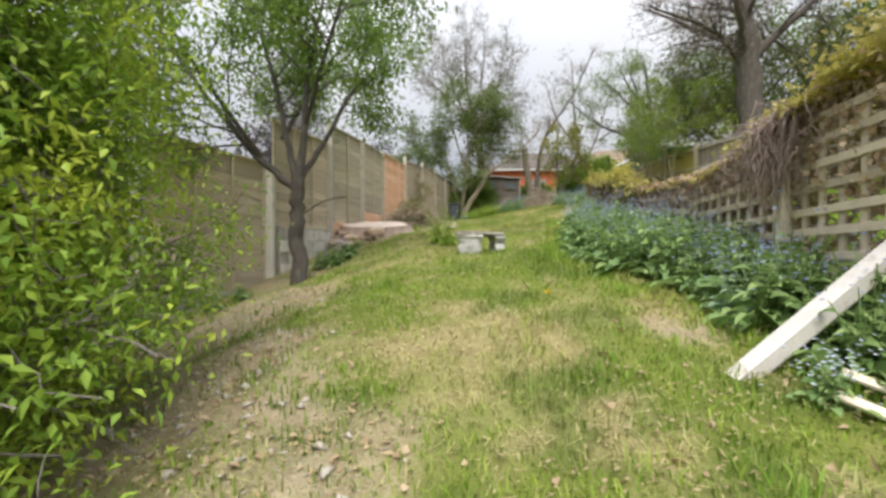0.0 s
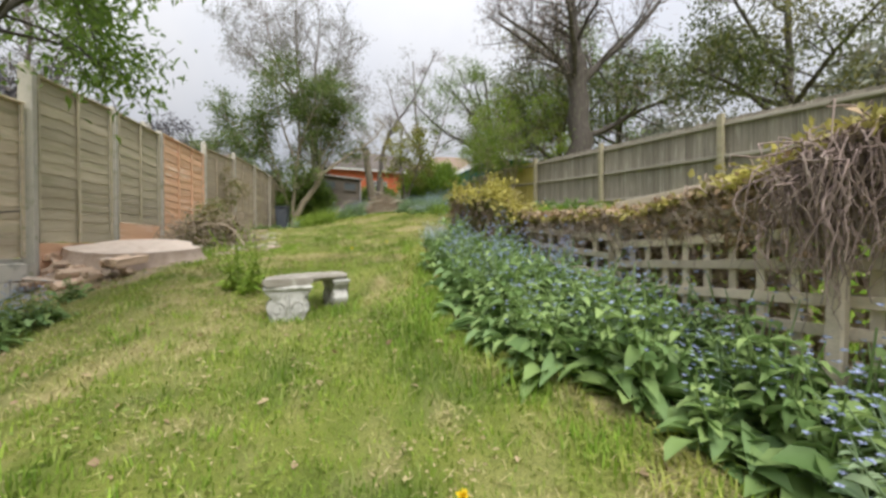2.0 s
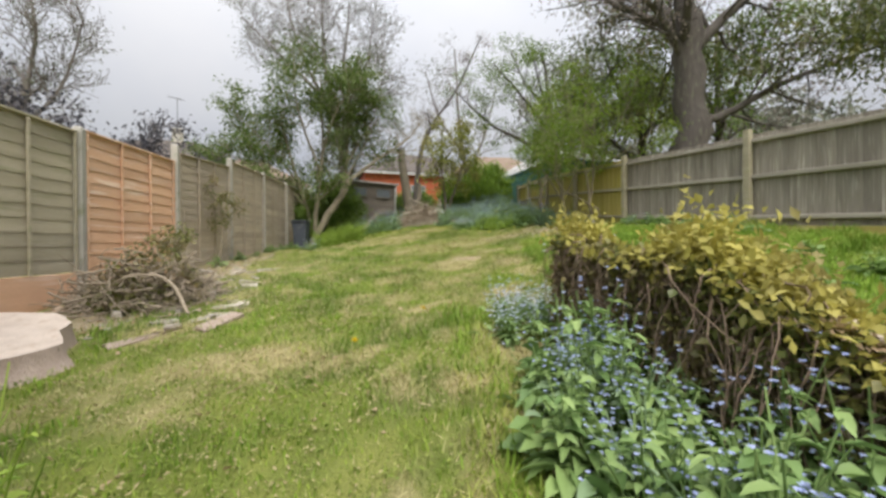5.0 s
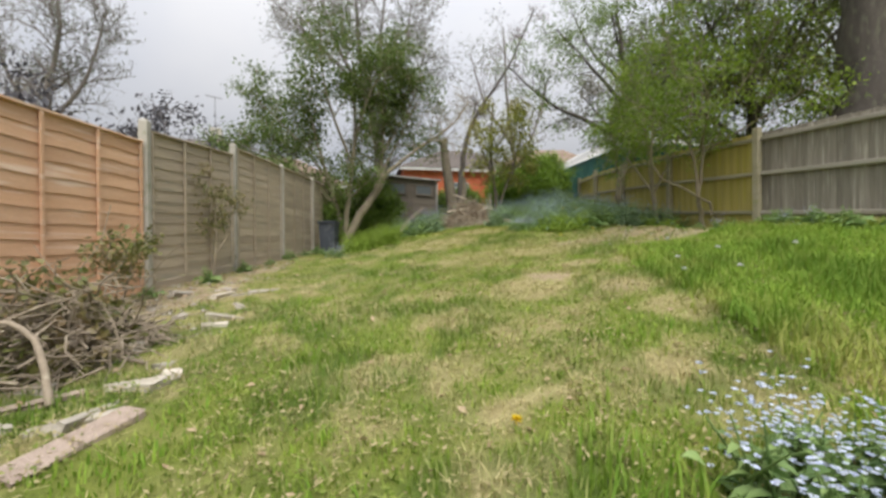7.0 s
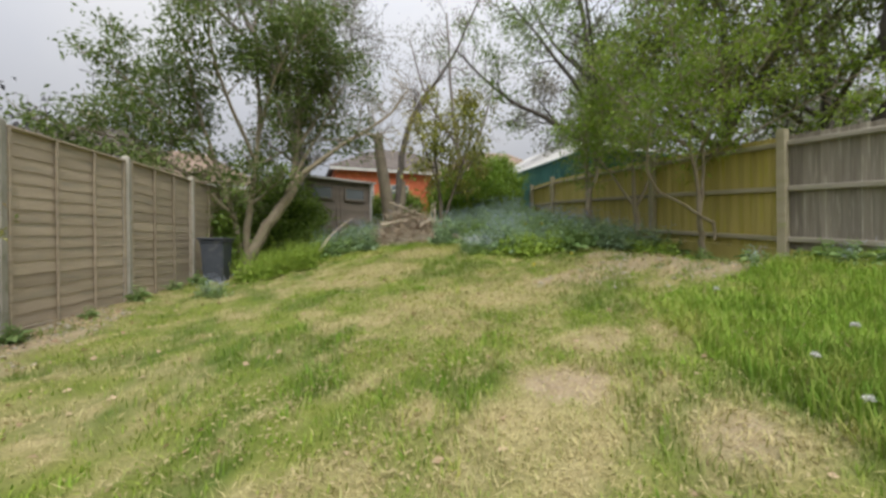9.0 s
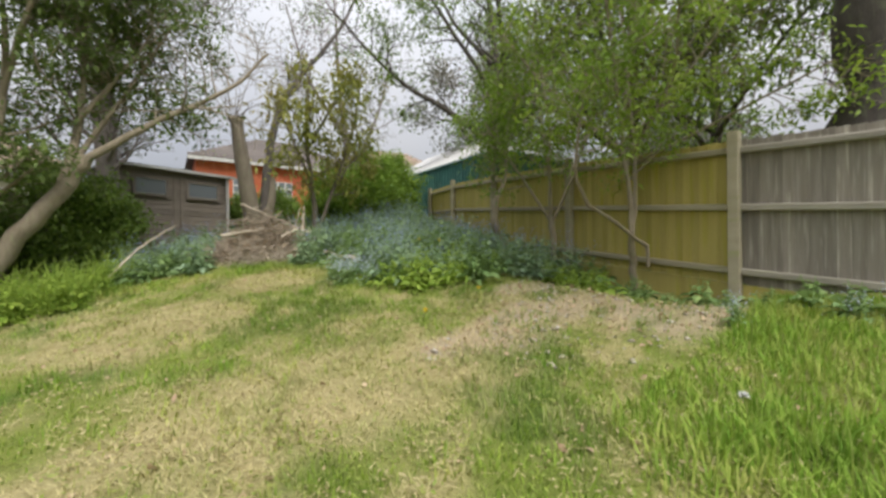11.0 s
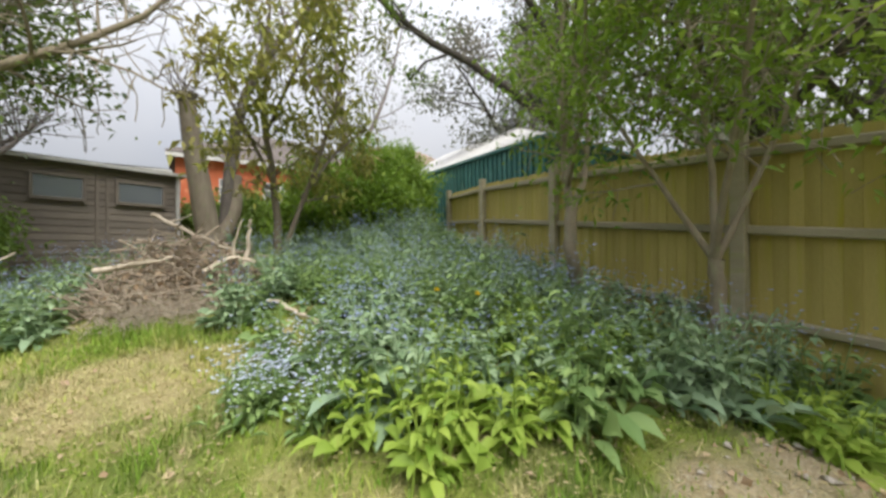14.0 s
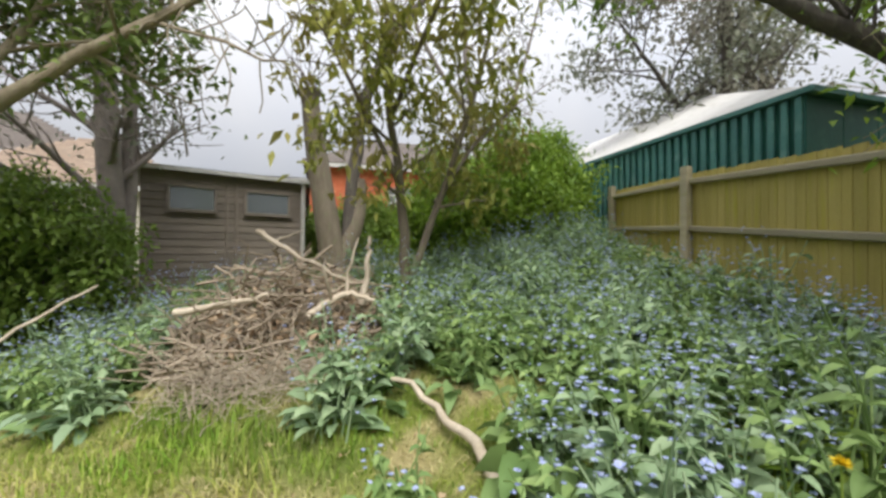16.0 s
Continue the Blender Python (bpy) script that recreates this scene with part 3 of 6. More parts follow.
for y0, y1, t0, t1, low, bmat, label, nb in left_run:
    left_panel(y0, y1, t0, t1, low, bmat, label, battens=nb, lap=0.008 if bmat is M_PANEL_NEW else 0.0)
    # gravel board under the panel
    a, b = Vector((left_x(y0), y0)), Vector((left_x(y1), y1))
    foot = min(gz(a.x + 0.1, y0), gz(b.x + 0.1, y1)) - 0.25
    if low - foot > 0.05:
        bm = bmesh.new()
        box(bm, 0, (b - a).length, -0.025, 0.025, 0, low - foot - 0.004, 0.005)
        for v in bm.verts:
            if v.co.z > 0.02:
                v.co.z += (t1 - t0) * v.co.x / (b - a).length
        gb = new("gravel_board", bm_mesh("gravel_board", bm, M_PANEL_NEW if bmat is M_PANEL_MOSS else bmat if y0 > 7.4 else M_CONCRETE))
        gb.matrix_basis = pose(a.x, a.y, foot, 0, 0, math.degrees(math.atan2(b.y - a.y, b.x - a.x)))
        tagged(gb, "weathered timber board under a fence panel" if y0 > 7.4 else "grey concrete gravel board under a fence panel", "gravel board", "gravel boards of the fence")
for y, top in ((-1.58, 1.65), (0.48, 2.0), (2.52, 2.4), (8.65, 4.07), (10.08, 4.06), (11.44, 4.08), (13.45, 4.4), (15.53, 4.64), (17.56, 4.7), (19.56, 4.74), (21.65, 4.78)):
    concrete_post(left_x(y) + 0.01, y, gz(left_x(y), y) - 0.3, top, "tall grey concrete post of the lapped fence", 0.14 if y == 8.65 else 0.11)
concrete_post(left_x(6.79) + 0.03, 6.79, 0.3, 2.6, "pale concrete post beside the low panel", 0.17, M_BLOCK)
concrete_post(left_x(4.64) + 0.03, 4.64, -0.1, 2.6, "pale concrete post half hidden by the shrub", 0.13, M_BLOCK)

# pale block wall below the raised fence
wall = thing("retaining_wall", pose(left_x(6.9) + 0.1, 6.9, 0, 0, 0, -16.2), "low wall of pale concrete blocks under the fence", "wall", kind="structure")
bm = bmesh.new()
box(bm, -0.06, 0.03, 0.02, 1.72, 0.72, 1.58, 0.0)
part("mortar_core", bm_mesh("mortar_core", bm, M_CONCRETE), wall)
block = box_mesh("block", (0.10, 0.435, 0.205), M_BLOCK, 0.008, (0.5, 0.0, 0.0), 0.003, 3)
for row in range(4):
    for k in range(-1, 4):
        y = 0.02 + k * 0.45 + (0.22 if row % 2 else 0)
        if -0.05 <= y and y + 0.43 <= 1.8:
            part("block", block, wall, pose(0.02, y, 0.74 + row * 0.215))


# ---- right fence: feather-edge boards on rails ----
def right_x(y):
    return 8.58 if y < 10.2 else 8.58 + 0.012 * (y - 10.2) + 0.0138 * (y - 10.2) ** 2


def right_top(y):
    return float(np.interp(y, [-3, 7.1, 10.2, 13.35, 20.6, 26], [3.55, 4.28, 4.46, 4.72, 5.4, 5.75]))


bm = bmesh.new()
grid = [[bm.verts.new(p) for p in ((-0.012, y, z) if y < 0.06 else (-0.004, y, z) for y in (0.0, 0.118))] for z in (0, 0.8, 1.62)]
back = [[bm.verts.new((0.006, y, z)) for y in (0.0, 0.118)] for z in (0, 0.8, 1.62)]
for i in range(2):
    bm.faces.new((grid[i][0], grid[i][1], grid[i + 1][1], grid[i + 1][0]))
    bm.faces.new((back[i][1], back[i][0], back[i + 1][0], back[i + 1][1]))
    for k in range(2):
        bm.faces.new((grid[i][k], grid[i + 1][k], back[i + 1][k], back[i][k]))
bm.faces.new((grid[2][0], grid[2][1], back[2][1], back[2][0]))
bm.faces.new((grid[0][1], grid[0][0], back[0][0], back[0][1]))
feather = bm_mesh("board", bm, M_FEATHER)
feather_grey = feather.copy()
feather_grey.materials.clear()
feather_grey.materials.append(M_FEATHER_GREY)
rposts = [-2.2, 0.9, 4.0, 7.08, 10.2, 13.35, 15.8, 18.2, 20.6, 23.0, 25.4]
fr = random.Random(5)
for y0, y1 in zip(rposts, rposts[1:]):
    a, b = Vector((right_x(y0), y0, right_top(y0) - 1.62)), Vector((right_x(y1), y1, right_top(y1) - 1.62))
    length = math.hypot(b.x - a.x, b.y - a.y)
    turn = math.degrees(math.atan2(b.y - a.y, b.x - a.x)) - 90
    bay = thing("fence_bay", pose(a.x, a.y, a.z, 0, 0, turn), "weathered feather-edge board fence bay with three rails", "fence", "bays of the board fence")
    slope = (b.z - a.z) / length
    n = int(length / 0.1)
    for k in range(n):
        part("board", feather_grey if y0 < 13 else feather, bay, pose(0.03, k * length / n, slope * k * length / n + fr.uniform(-0.012, 0.012), fr.uniform(-0.5, 0.5)))
    shear = Matrix(((1, 0, 0, 0), (0, 1, 0, 0), (0, slope, 1, 0), (0, 0, 0, 1)))
    for h, d in ((0.10, 0.075), (0.82, 0.075), (1.46, 0.075)):
        bm = bmesh.new()
        vs = box(bm, -0.05, 0.015, 0, length, h, h + d, 0.012)
        bmesh.ops.transform(bm, matrix=shear, verts=bm.verts)
        part("rail", bm_mesh("rail", bm, M_RAIL_GREY if y0 < 13 else M_RAIL), bay)
    bm = bmesh.new()
    box(bm, 0.0, 0.035, 0, length, -0.62, -0.012, 0.004)
    bmesh.ops.transform(bm, matrix=shear, verts=bm.verts)
    part("gravel_board", bm_mesh("gravel_board", bm, M_FEATHER), bay)
for y in rposts:
    bm = bmesh.new()
    box(bm, -0.055, 0.055, -0.055, 0.055, 0, 2.5, 0.006)
    for v in bm.verts:
        if v.co.z > 2.45:
            v.co.z += 0.05 * (0.5 - abs(v.co.x) / 0.06)
    p = new("timber_post", bm_mesh("timber_post", bm, M_RAIL))
    p.matrix_basis = pose(right_x(y) - 0.05, y, right_top(y) - 2.4)
    tagged(p, "square grey-green timber post of the board fence", "fence post", "posts of the board fence")


# ---- trees ----
def bend(p, q, r, n=6, sway=0.06):
    """A wavering line from p to q."""
    p, q = np.asarray(p, float), np.asarray(q, float)
    t = np.linspace(0, 1, n)[:, None]
    line = p + (q - p) * t
    span = np.linalg.norm(q - p)
    off = np.cumsum(r.normal(size=(n, 3)), 0) * span * sway / math.sqrt(n)
    return line + off * np.sin(t * math.pi * 0.5) * (1 - 0.0 * t)


def spline(pts, n):
    """A smooth line through a few points."""
    pts = np.asarray(pts, float)
    t = np.linspace(0, len(pts) - 1, n)
    ext = np.vstack([2 * pts[0] - pts[1], pts, 2 * pts[-1] - pts[-2]])
    i = np.minimum(t.astype(int), len(pts) - 2)
    f = (t - i)[:, None]
    p0, p1, p2, p3 = ext[i], ext[i + 1], ext[i + 2], ext[i + 3]
    return 0.5 * (2 * p1 + (p2 - p0) * f + (2 * p0 - 5 * p1 + 4 * p2 - p3) * f ** 2 + (3 * p1 - p0 - 3 * p2 + p3) * f ** 3)


def tree(name, label, base, limbs, bark, leaf, seed, levels=2, kids=(7, 6), reach=(1.3, 0.6), start=0.35, lift=0.35, per_twig=10,
         leaf_len=0.09, leaf_wid=0.045, spread=0.14, droop=0.3, twig_mat=None, thin=0.5, category="tree", gap=0.0, hang=0.0, flat=0.7, fine=0.004):
    """limbs: (points relative to the base, radius at foot, radius at tip). Branches fork from the limbs, and leaves sit along the last ones."""
    r = rng_of(seed)
    tubes = Tubes()
    ends = []

    def fork(line, rad0, rad1, level):
        n = kids[level]
        span = np.linalg.norm(np.diff(line, axis=0), axis=1).sum()
        for k in range(n):
            u = start + (1 - start) * (k + r.uniform(0.1, 0.9)) / n
            i = u * (len(line) - 1)
            j = min(int(i), len(line) - 2)
            p = line[j] + (line[j + 1] - line[j]) * (i - j)
            along = unit(line[j + 1] - line[j])
            way = r.normal(size=3)
            way -= along * way.dot(along)
            way = unit(unit(way) + along * 0.55 + np.array([0, 0, lift]) - np.array([0, 0, hang]) * level)
            ln = reach[level] * r.uniform(0.55, 1.15) * (1.1 - 0.45 * u)
            rad = max(fine, (rad0 + (rad1 - rad0) * u) * thin)
            kid = bend(p, p + way * ln, r, 5, 0.10)
            tubes.add(kid, np.linspace(rad, max(fine * 0.75, rad * 0.35), 5), 5 if level == 0 else 3)
            if level + 1 < levels:
                fork(kid, rad, rad * 0.35, level + 1)
            else:
                ends.append(kid)

    for pts, r0, r1, *bare in limbs:
        kept = len(ends)
        line = spline(pts, max(8, len(pts) * 4))
        line[1:-1] += r.normal(size=(len(line) - 2, 3)) * r0 * 0.12
        rad = np.linspace(r0, r1, len(line))
        if abs(pts[0][2]) < 0.05:
            rad[0] *= 1.35
        tubes.add(line, rad, 9)
        if "plain" not in bare:
            fork(line, r0, r1, 0)
        if bare:
            del ends[kept:]
    th = thing(name, pose(*base), label, category)
    part("trunk", tubes.mesh("trunk", bark), th)
    if leaf and per_twig:
        ends = np.array(ends)
        keep = r.uniform(size=len(ends)) > gap
        ends = ends[keep]
        pos = np.repeat(ends, per_twig, axis=0)
        m = len(pos)
        f = r.uniform(0.15, 1.0, m) * (pos.shape[1] - 1.001)
        j = f.astype(int)
        p = pos[np.arange(m), j] * (1 - (f - j))[:, None] + pos[np.arange(m), j + 1] * (f - j)[:, None]
        p = p + r.normal(size=(m, 3)) * spread * np.array([1, 1, flat])
        way = unit(r.normal(size=(m, 3)) * np.array([1, 1, min(1.0, flat * 1.4)]) + np.array([0, 0, -droop]))
        part("crown", leaf_mesh("crown", p, way, leaf_len * r.uniform(0.6, 1.3, m), leaf_wid * r.uniform(0.6, 1.3, m), leaf, seed + 1, droop=0.15), th)
    return th


def shrub(name, label, base, size, leaf, seed, stems=16, per_twig=24, leaf_len=0.07, leaf_wid=0.03, spread=0.1, bark=None, category="shrub", lift=0.15, kids=(8, 5)):
    """A bush of many stems that lean outwards from its foot."""
    r = rng_of(seed)
    sx, sy, sz = size
    limbs = []
    for k in range(stems):
        a, d = r.uniform(0, 2 * math.pi), math.sqrt(r.uniform(0.02, 1))
        tip = (math.cos(a) * d * sx, math.sin(a) * d * sy, sz * r.uniform(0.55, 0.95) * math.sqrt(max(0.12, 1.05 - d * d)))
        limbs.append((((tip[0] * 0.1, tip[1] * 0.1, 0), (tip[0] * 0.55, tip[1] * 0.55, tip[2] * 0.55), tip), 0.018, 0.006))
    s = (sx + sy + sz) / 3
    return tree(name, label, base, limbs, bark or M_TWIG, leaf, seed, 2, kids, (0.42 * s, 0.26 * s), 0.25, lift, per_twig, leaf_len, leaf_wid, spread, 0.3, category=category)


# the young tree beside the low panel
b0 = (-2.04, 5.56, gz(-2.04, 5.56) - 0.05)
tree("garden_tree", "young fresh-green tree with a forked slender trunk", b0,
     [(((0, 0, 0), (-0.04, 0, 0.6), (-0.02, -0.05, 1.1), (0.0, -0.08, 1.5)), 0.115, 0.09, "plain"),
      (((-0.01, -0.08, 1.35), (-0.5, -0.1, 1.75), (-0.95, -0.2, 2.3), (-1.6, -0.5, 3.3)), 0.06, 0.02),
      (((-0.5, -0.1, 1.8), (-0.9, -0.7, 2.6), (-1.1, -1.7, 3.4)), 0.04, 0.014),
      (((0, -0.08, 1.42), (-0.2, 0.02, 2.1), (-0.45, 0.2, 3.0), (-0.8, 0.4, 4.1)), 0.06, 0.02),
      (((0, -0.08, 1.42), (0.06, 0.0, 2.2), (0.1, 0.1, 3.1), (0.3, 0.2, 4.3)), 0.065, 0.02),
      (((0.02, -0.05, 1.5), (0.36, 0.2, 2.2), (0.6, 0.6, 3.0), (1.0, 1.6, 3.9)), 0.045, 0.014),
      (((-0.25, 0, 2.1), (-0.2, 0.8, 2.9), (0.2, 1.6, 3.7), (0.6, 2.5, 4.1)), 0.035, 0.014),
      (((0.08, 0.0, 2.3), (0.5, -0.5, 3.0), (0.9, -0.9, 3.7)), 0.035, 0.014),
      (((0.0, 0.0, 1.0), (0.25, 0.35, 1.25), (0.5, 0.7, 1.35)), 0.014, 0.006, "plain")],
     M_BARK_DARK, L_ASH, 101, 2, (11, 9), (1.3, 0.65), 0.45, 0.1, 25, 0.09, 0.038, 0.12, 0.5, hang=0.15)

# the large shrub over the low fence
shrub("overhanging_shrub", "large bright green shrub leaning over the low fence", (-2.84, 1.5, gz(-2.4, 1.3)), (1.3, 1.45, 4.6), L_BUSH, 111, 74, 66, 0.052, 0.022, 0.13, kids=(9, 5))
shrub("low_shrub", "leafy green shrub at the fence foot", (-2.75, 1.2, gz(-2.4, 1.2)), (0.6, 0.9, 1.9), L_BUSH, 113, 24, 48, 0.05, 0.022, 0.1)

# the many-stemmed tree at the far corner, one limb leaning out over the lawn
b1 = (1.0, 20.6, gz(1.0, 20.6) - 0.05)
tree("leaning_tree", "many-stemmed green tree with a limb leaning over the lawn", b1,
     [(((0, 0, 0), (0.25, 0, 0.75), (1.0, 0, 1.95), (1.35, 0, 2.65)), 0.16, 0.11, "plain"),
      (((1.3, 0, 2.55), (2.35, -0.1, 3.4), (3.5, -0.2, 4.2), (4.2, -0.2, 5.1)), 0.07, 0.02, "bare"),
      (((1.0, 0, 1.95), (1.25, 0.2, 3.4), (1.3, 0.3, 5.0), (1.35, 0.3, 6.6)), 0.08, 0.02),
      (((0, 0, 0), (0.1, 0.1, 1.6), (0.35, 0.2, 3.6), (0.3, 0.2, 6.6)), 0.11, 0.02),
      (((0, 0, 0.2), (-0.35, 0.2, 1.8), (-0.85, 0.1, 3.6), (-1.2, 0, 5.2)), 0.09, 0.02),
      (((-0.2, 0.1, 1.4), (-1.1, -0.3, 2.4), (-2.2, -0.4, 3.0), (-3.2, -0.4, 3.3)), 0.06, 0.015),
      (((-0.5, 0.1, 2.4), (-1.6, 0.3, 3.8), (-2.8, 0.3, 5.0)), 0.05, 0.015),
      (((1.1, 0.1, 2.4), (2.0, 0.3, 4.2), (2.7, 0.2, 5.6)), 0.05, 0.015),
      (((0.3, 0.2, 3.4), (0.9, -0.4, 5.2), (1.9, -0.5, 6.4)), 0.05, 0.015),
      (((0.2, 0.2, 3.0), (-0.5, -0.6, 5.0), (-0.6, -0.8, 6.8)), 0.05, 0.015),
      (((1.2, 0.1, 3.2), (1.9, 0.2, 4.4), (2.5, 0.2, 5.6)), 0.05, 0.012, "bare")],
     M_BARK_PALE, L_SHADE, 201, 2, (14, 10), (1.3, 0.7), 0.28, 0.1, 26, 0.12, 0.055, 0.18, 0.3, gap=0.2, flat=0.5, fine=0.008)

# tall bare tree behind it
tree("bare_tree", "tall bare grey tree with twin trunks and fine twigs", (2.35, 23.5, gz(2.35, 23.5)),
     [(((0, 0, 0), (-0.1, 0, 3.0), (-0.5, 0, 6.5)), 0.19, 0.12), (((0.1, 0, 0), (0.05, 0.3, 3.0), (0.0, 0.5, 7.0), (0.3, 0.5, 11.0)), 0.14, 0.03),
      (((-0.5, 0, 6.0), (-2.2, 0.2, 7.6), (-4.2, 0, 9.4)), 0.09, 0.02),
      (((-0.5, 0, 6.2), (-0.9, 0.2, 8.5), (-0.9, 0, 12.0)), 0.1, 0.02),
      (((-0.4, 0, 5.4), (-1.8, -0.3, 8.0), (-2.6, -0.2, 11.0)), 0.09, 0.02),
      (((-0.2, 0, 4.4), (0.6, -0.6, 5.8), (1.6, -1.4, 6.8)), 0.07, 0.02),
      (((0.0, 0.4, 6.0), (1.0, 0.3, 8.0), (1.4, 0.3, 10.5)), 0.07, 0.02)],
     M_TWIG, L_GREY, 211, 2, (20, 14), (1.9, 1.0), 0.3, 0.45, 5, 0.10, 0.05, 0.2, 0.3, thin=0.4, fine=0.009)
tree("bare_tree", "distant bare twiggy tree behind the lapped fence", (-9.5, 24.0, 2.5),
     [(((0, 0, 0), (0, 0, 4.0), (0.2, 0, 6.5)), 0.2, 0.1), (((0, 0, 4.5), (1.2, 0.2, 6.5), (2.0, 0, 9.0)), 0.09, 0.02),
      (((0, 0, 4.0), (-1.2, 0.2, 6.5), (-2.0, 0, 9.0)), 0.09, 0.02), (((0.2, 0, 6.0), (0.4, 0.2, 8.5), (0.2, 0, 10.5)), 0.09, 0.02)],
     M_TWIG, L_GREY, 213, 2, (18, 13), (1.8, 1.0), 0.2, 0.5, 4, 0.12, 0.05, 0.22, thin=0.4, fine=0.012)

# pollarded stub and the thin trunk that leans from beside it
bs = (5.25, 24.2, gz(5.25, 24.2) - 0.05)
stub = thing("pollard_stub", pose(*bs), "thick pollarded trunk with a cut top and thin shoots", "tree")
tb = Tubes()
line = spline(((0.35, 0, 0), (0.15, 0, 1.3), (-0.05, 0, 2.6), (-0.15, 0, 3.45), (-0.17, 0, 3.62)), 14)
tb.add(line, np.concatenate([np.linspace(0.27, 0.17, 10), [0.18, 0.23, 0.24, 0.17]]), 10)
tb.add(spline(((0.35, 0, 0.2), (0.75, 0.1, 1.2), (0.8, 0.1, 2.0)), 8), np.linspace(0.2, 0.1, 8), 8)
part("trunk", tb.mesh("trunk", M_BARK), stub)
tb = Tubes()
sr = rng_of(5)
for k in range(18):
    p = np.array((-0.17, 0, 3.55)) + sr.normal(size=3) * 0.1
    way = unit(np.array((sr.normal() * 0.9, sr.normal() * 0.9, abs(sr.normal()) * 0.9 + 0.3)))
    tb.add(bend(p, p + way * sr.uniform(0.6, 2.0), sr, 6, 0.15), np.linspace(0.016, 0.004, 6), 3)
tagged(part("shoot_tangle", tb.mesh("shoot_tangle", M_TWIG), stub), kind="stuff")
tree("leaning_bare_tree", "slender dark bare trunk leaning over the hedge", (5.9, 24.3, gz(5.9, 24.3)),
     [(((-0.1, 0, 0), (0.05, 0, 2.3), (0.35, 0, 3.8), (0.95, 0, 5.0), (2.35, 0, 7.1), (3.6, 0, 9.8)), 0.15, 0.03)],
     M_BARK_DARK, L_BUD, 223, 2, (16, 9), (1.3, 0.7), 0.45, 0.3, 6, 0.1, 0.05, 0.2, thin=0.32, fine=0.008)

# great tree behind the board fence
tree("great_tree", "great dark-trunked tree in early leaf behind the fence", (9.75, 12.4, gz(9.7, 12.3) - 0.1),
     [(((0, 0, 0), (0.0, 0, 2.2), (-0.02, 0, 4.8)), 0.44, 0.3, "plain"),
      (((-0.02, 0, 4.6), (0.0, 0.2, 6.2), (-0.3, 0.4, 9.0)), 0.26, 0.06),
      (((0, 0, 3.4), (-0.5, 0, 4.3), (-1.25, 0, 5.0), (-3.1, 0, 5.7)), 0.14, 0.03),
      (((0, 0, 3.9), (0.5, -0.3, 4.5), (2.0, -0.8, 6.0), (3.2, -1.2, 7.6)), 0.17, 0.04),
      (((0, 0, 4.4), (-0.8, 1.2, 5.6), (-1.8, 2.6, 7.2)), 0.14, 0.03),
      (((0, 0, 4.4), (0.8, 1.4, 6.0), (1.6, 2.6, 7.6)), 0.14, 0.03),
      (((0.2, 0, 2.2), (0.9, -0.3, 2.5), (2.4, -0.9, 3.3), (5.2, -1.6, 4.4)), 0.13, 0.03),
      (((-0.1, 0, 4.0), (-1.2, -1.0, 5.6), (-2.4, -1.4, 7.2)), 0.12, 0.03)],
     M_BARK_DARK, L_BUD, 231, 2, (14, 12), (1.8, 1.0), 0.25, 0.3, 5, 0.09, 0.045, 0.2, thin=0.38, fine=0.007)
tree("evergreen_tree", "dark evergreen tree with a spreading crown behind the fence", (14.2, 8.6, 2.6),
     [(((0, 0, 0), (0.1, 0, 3.0), (0, 0, 6.5)), 0.2, 0.06), (((0, 0, 2.6), (-1.6, 0.4, 3.6), (-3.4, 0.8, 4.2)), 0.08, 0.02),
      (((0, 0, 3.2), (-1.4, 1.6, 4.2), (-2.8, 3.0, 4.6)), 0.08, 0.02), (((0, 0, 3.0), (-1.2, -1.6, 4.0), (-2.4, -3.2, 4.6)), 0.08, 0.02),
      (((0, 0, 4.0), (-1.6, 0.2, 5.4), (-3.0, 0.2, 6.6)), 0.07, 0.02), (((0, 0, 4.4), (0.6, 1.8, 5.6), (1.2, 3.2, 6.4)), 0.07, 0.02)],
     M_BARK_DARK, L_DARK, 241, 2, (13, 9), (1.4, 0.75), 0.2, 0.1, 16, 0.13, 0.06, 0.2, 0.6)
tree("evergreen_tree", "dark evergreen tree seen past the great trunk", (15.5, 16.0, 3.4),
     [(((0, 0, 0), (0.1, 0, 3.0), (0, 0, 7.5)), 0.22, 0.06), (((0, 0, 2.6), (-1.6, 0.4, 3.6), (-3.4, 0.8, 5.0)), 0.08, 0.02),
      (((0, 0, 3.2), (-1.4, 1.6, 4.6), (-2.4, 3.0, 6.0)), 0.08, 0.02), (((0, 0, 3.0), (-1.2, -1.6, 4.4), (-2.0, -3.2, 5.6)), 0.08, 0.02),
      (((0, 0, 4.0), (-1.6, 0.2, 6.4), (-2.6, 0.2, 8.0)), 0.07, 0.02)],
     M_BARK_DARK, L_MID, 243, 2, (13, 9), (1.5, 0.8), 0.2, 0.2, 13, 0.15, 0.07, 0.22, 0.5)

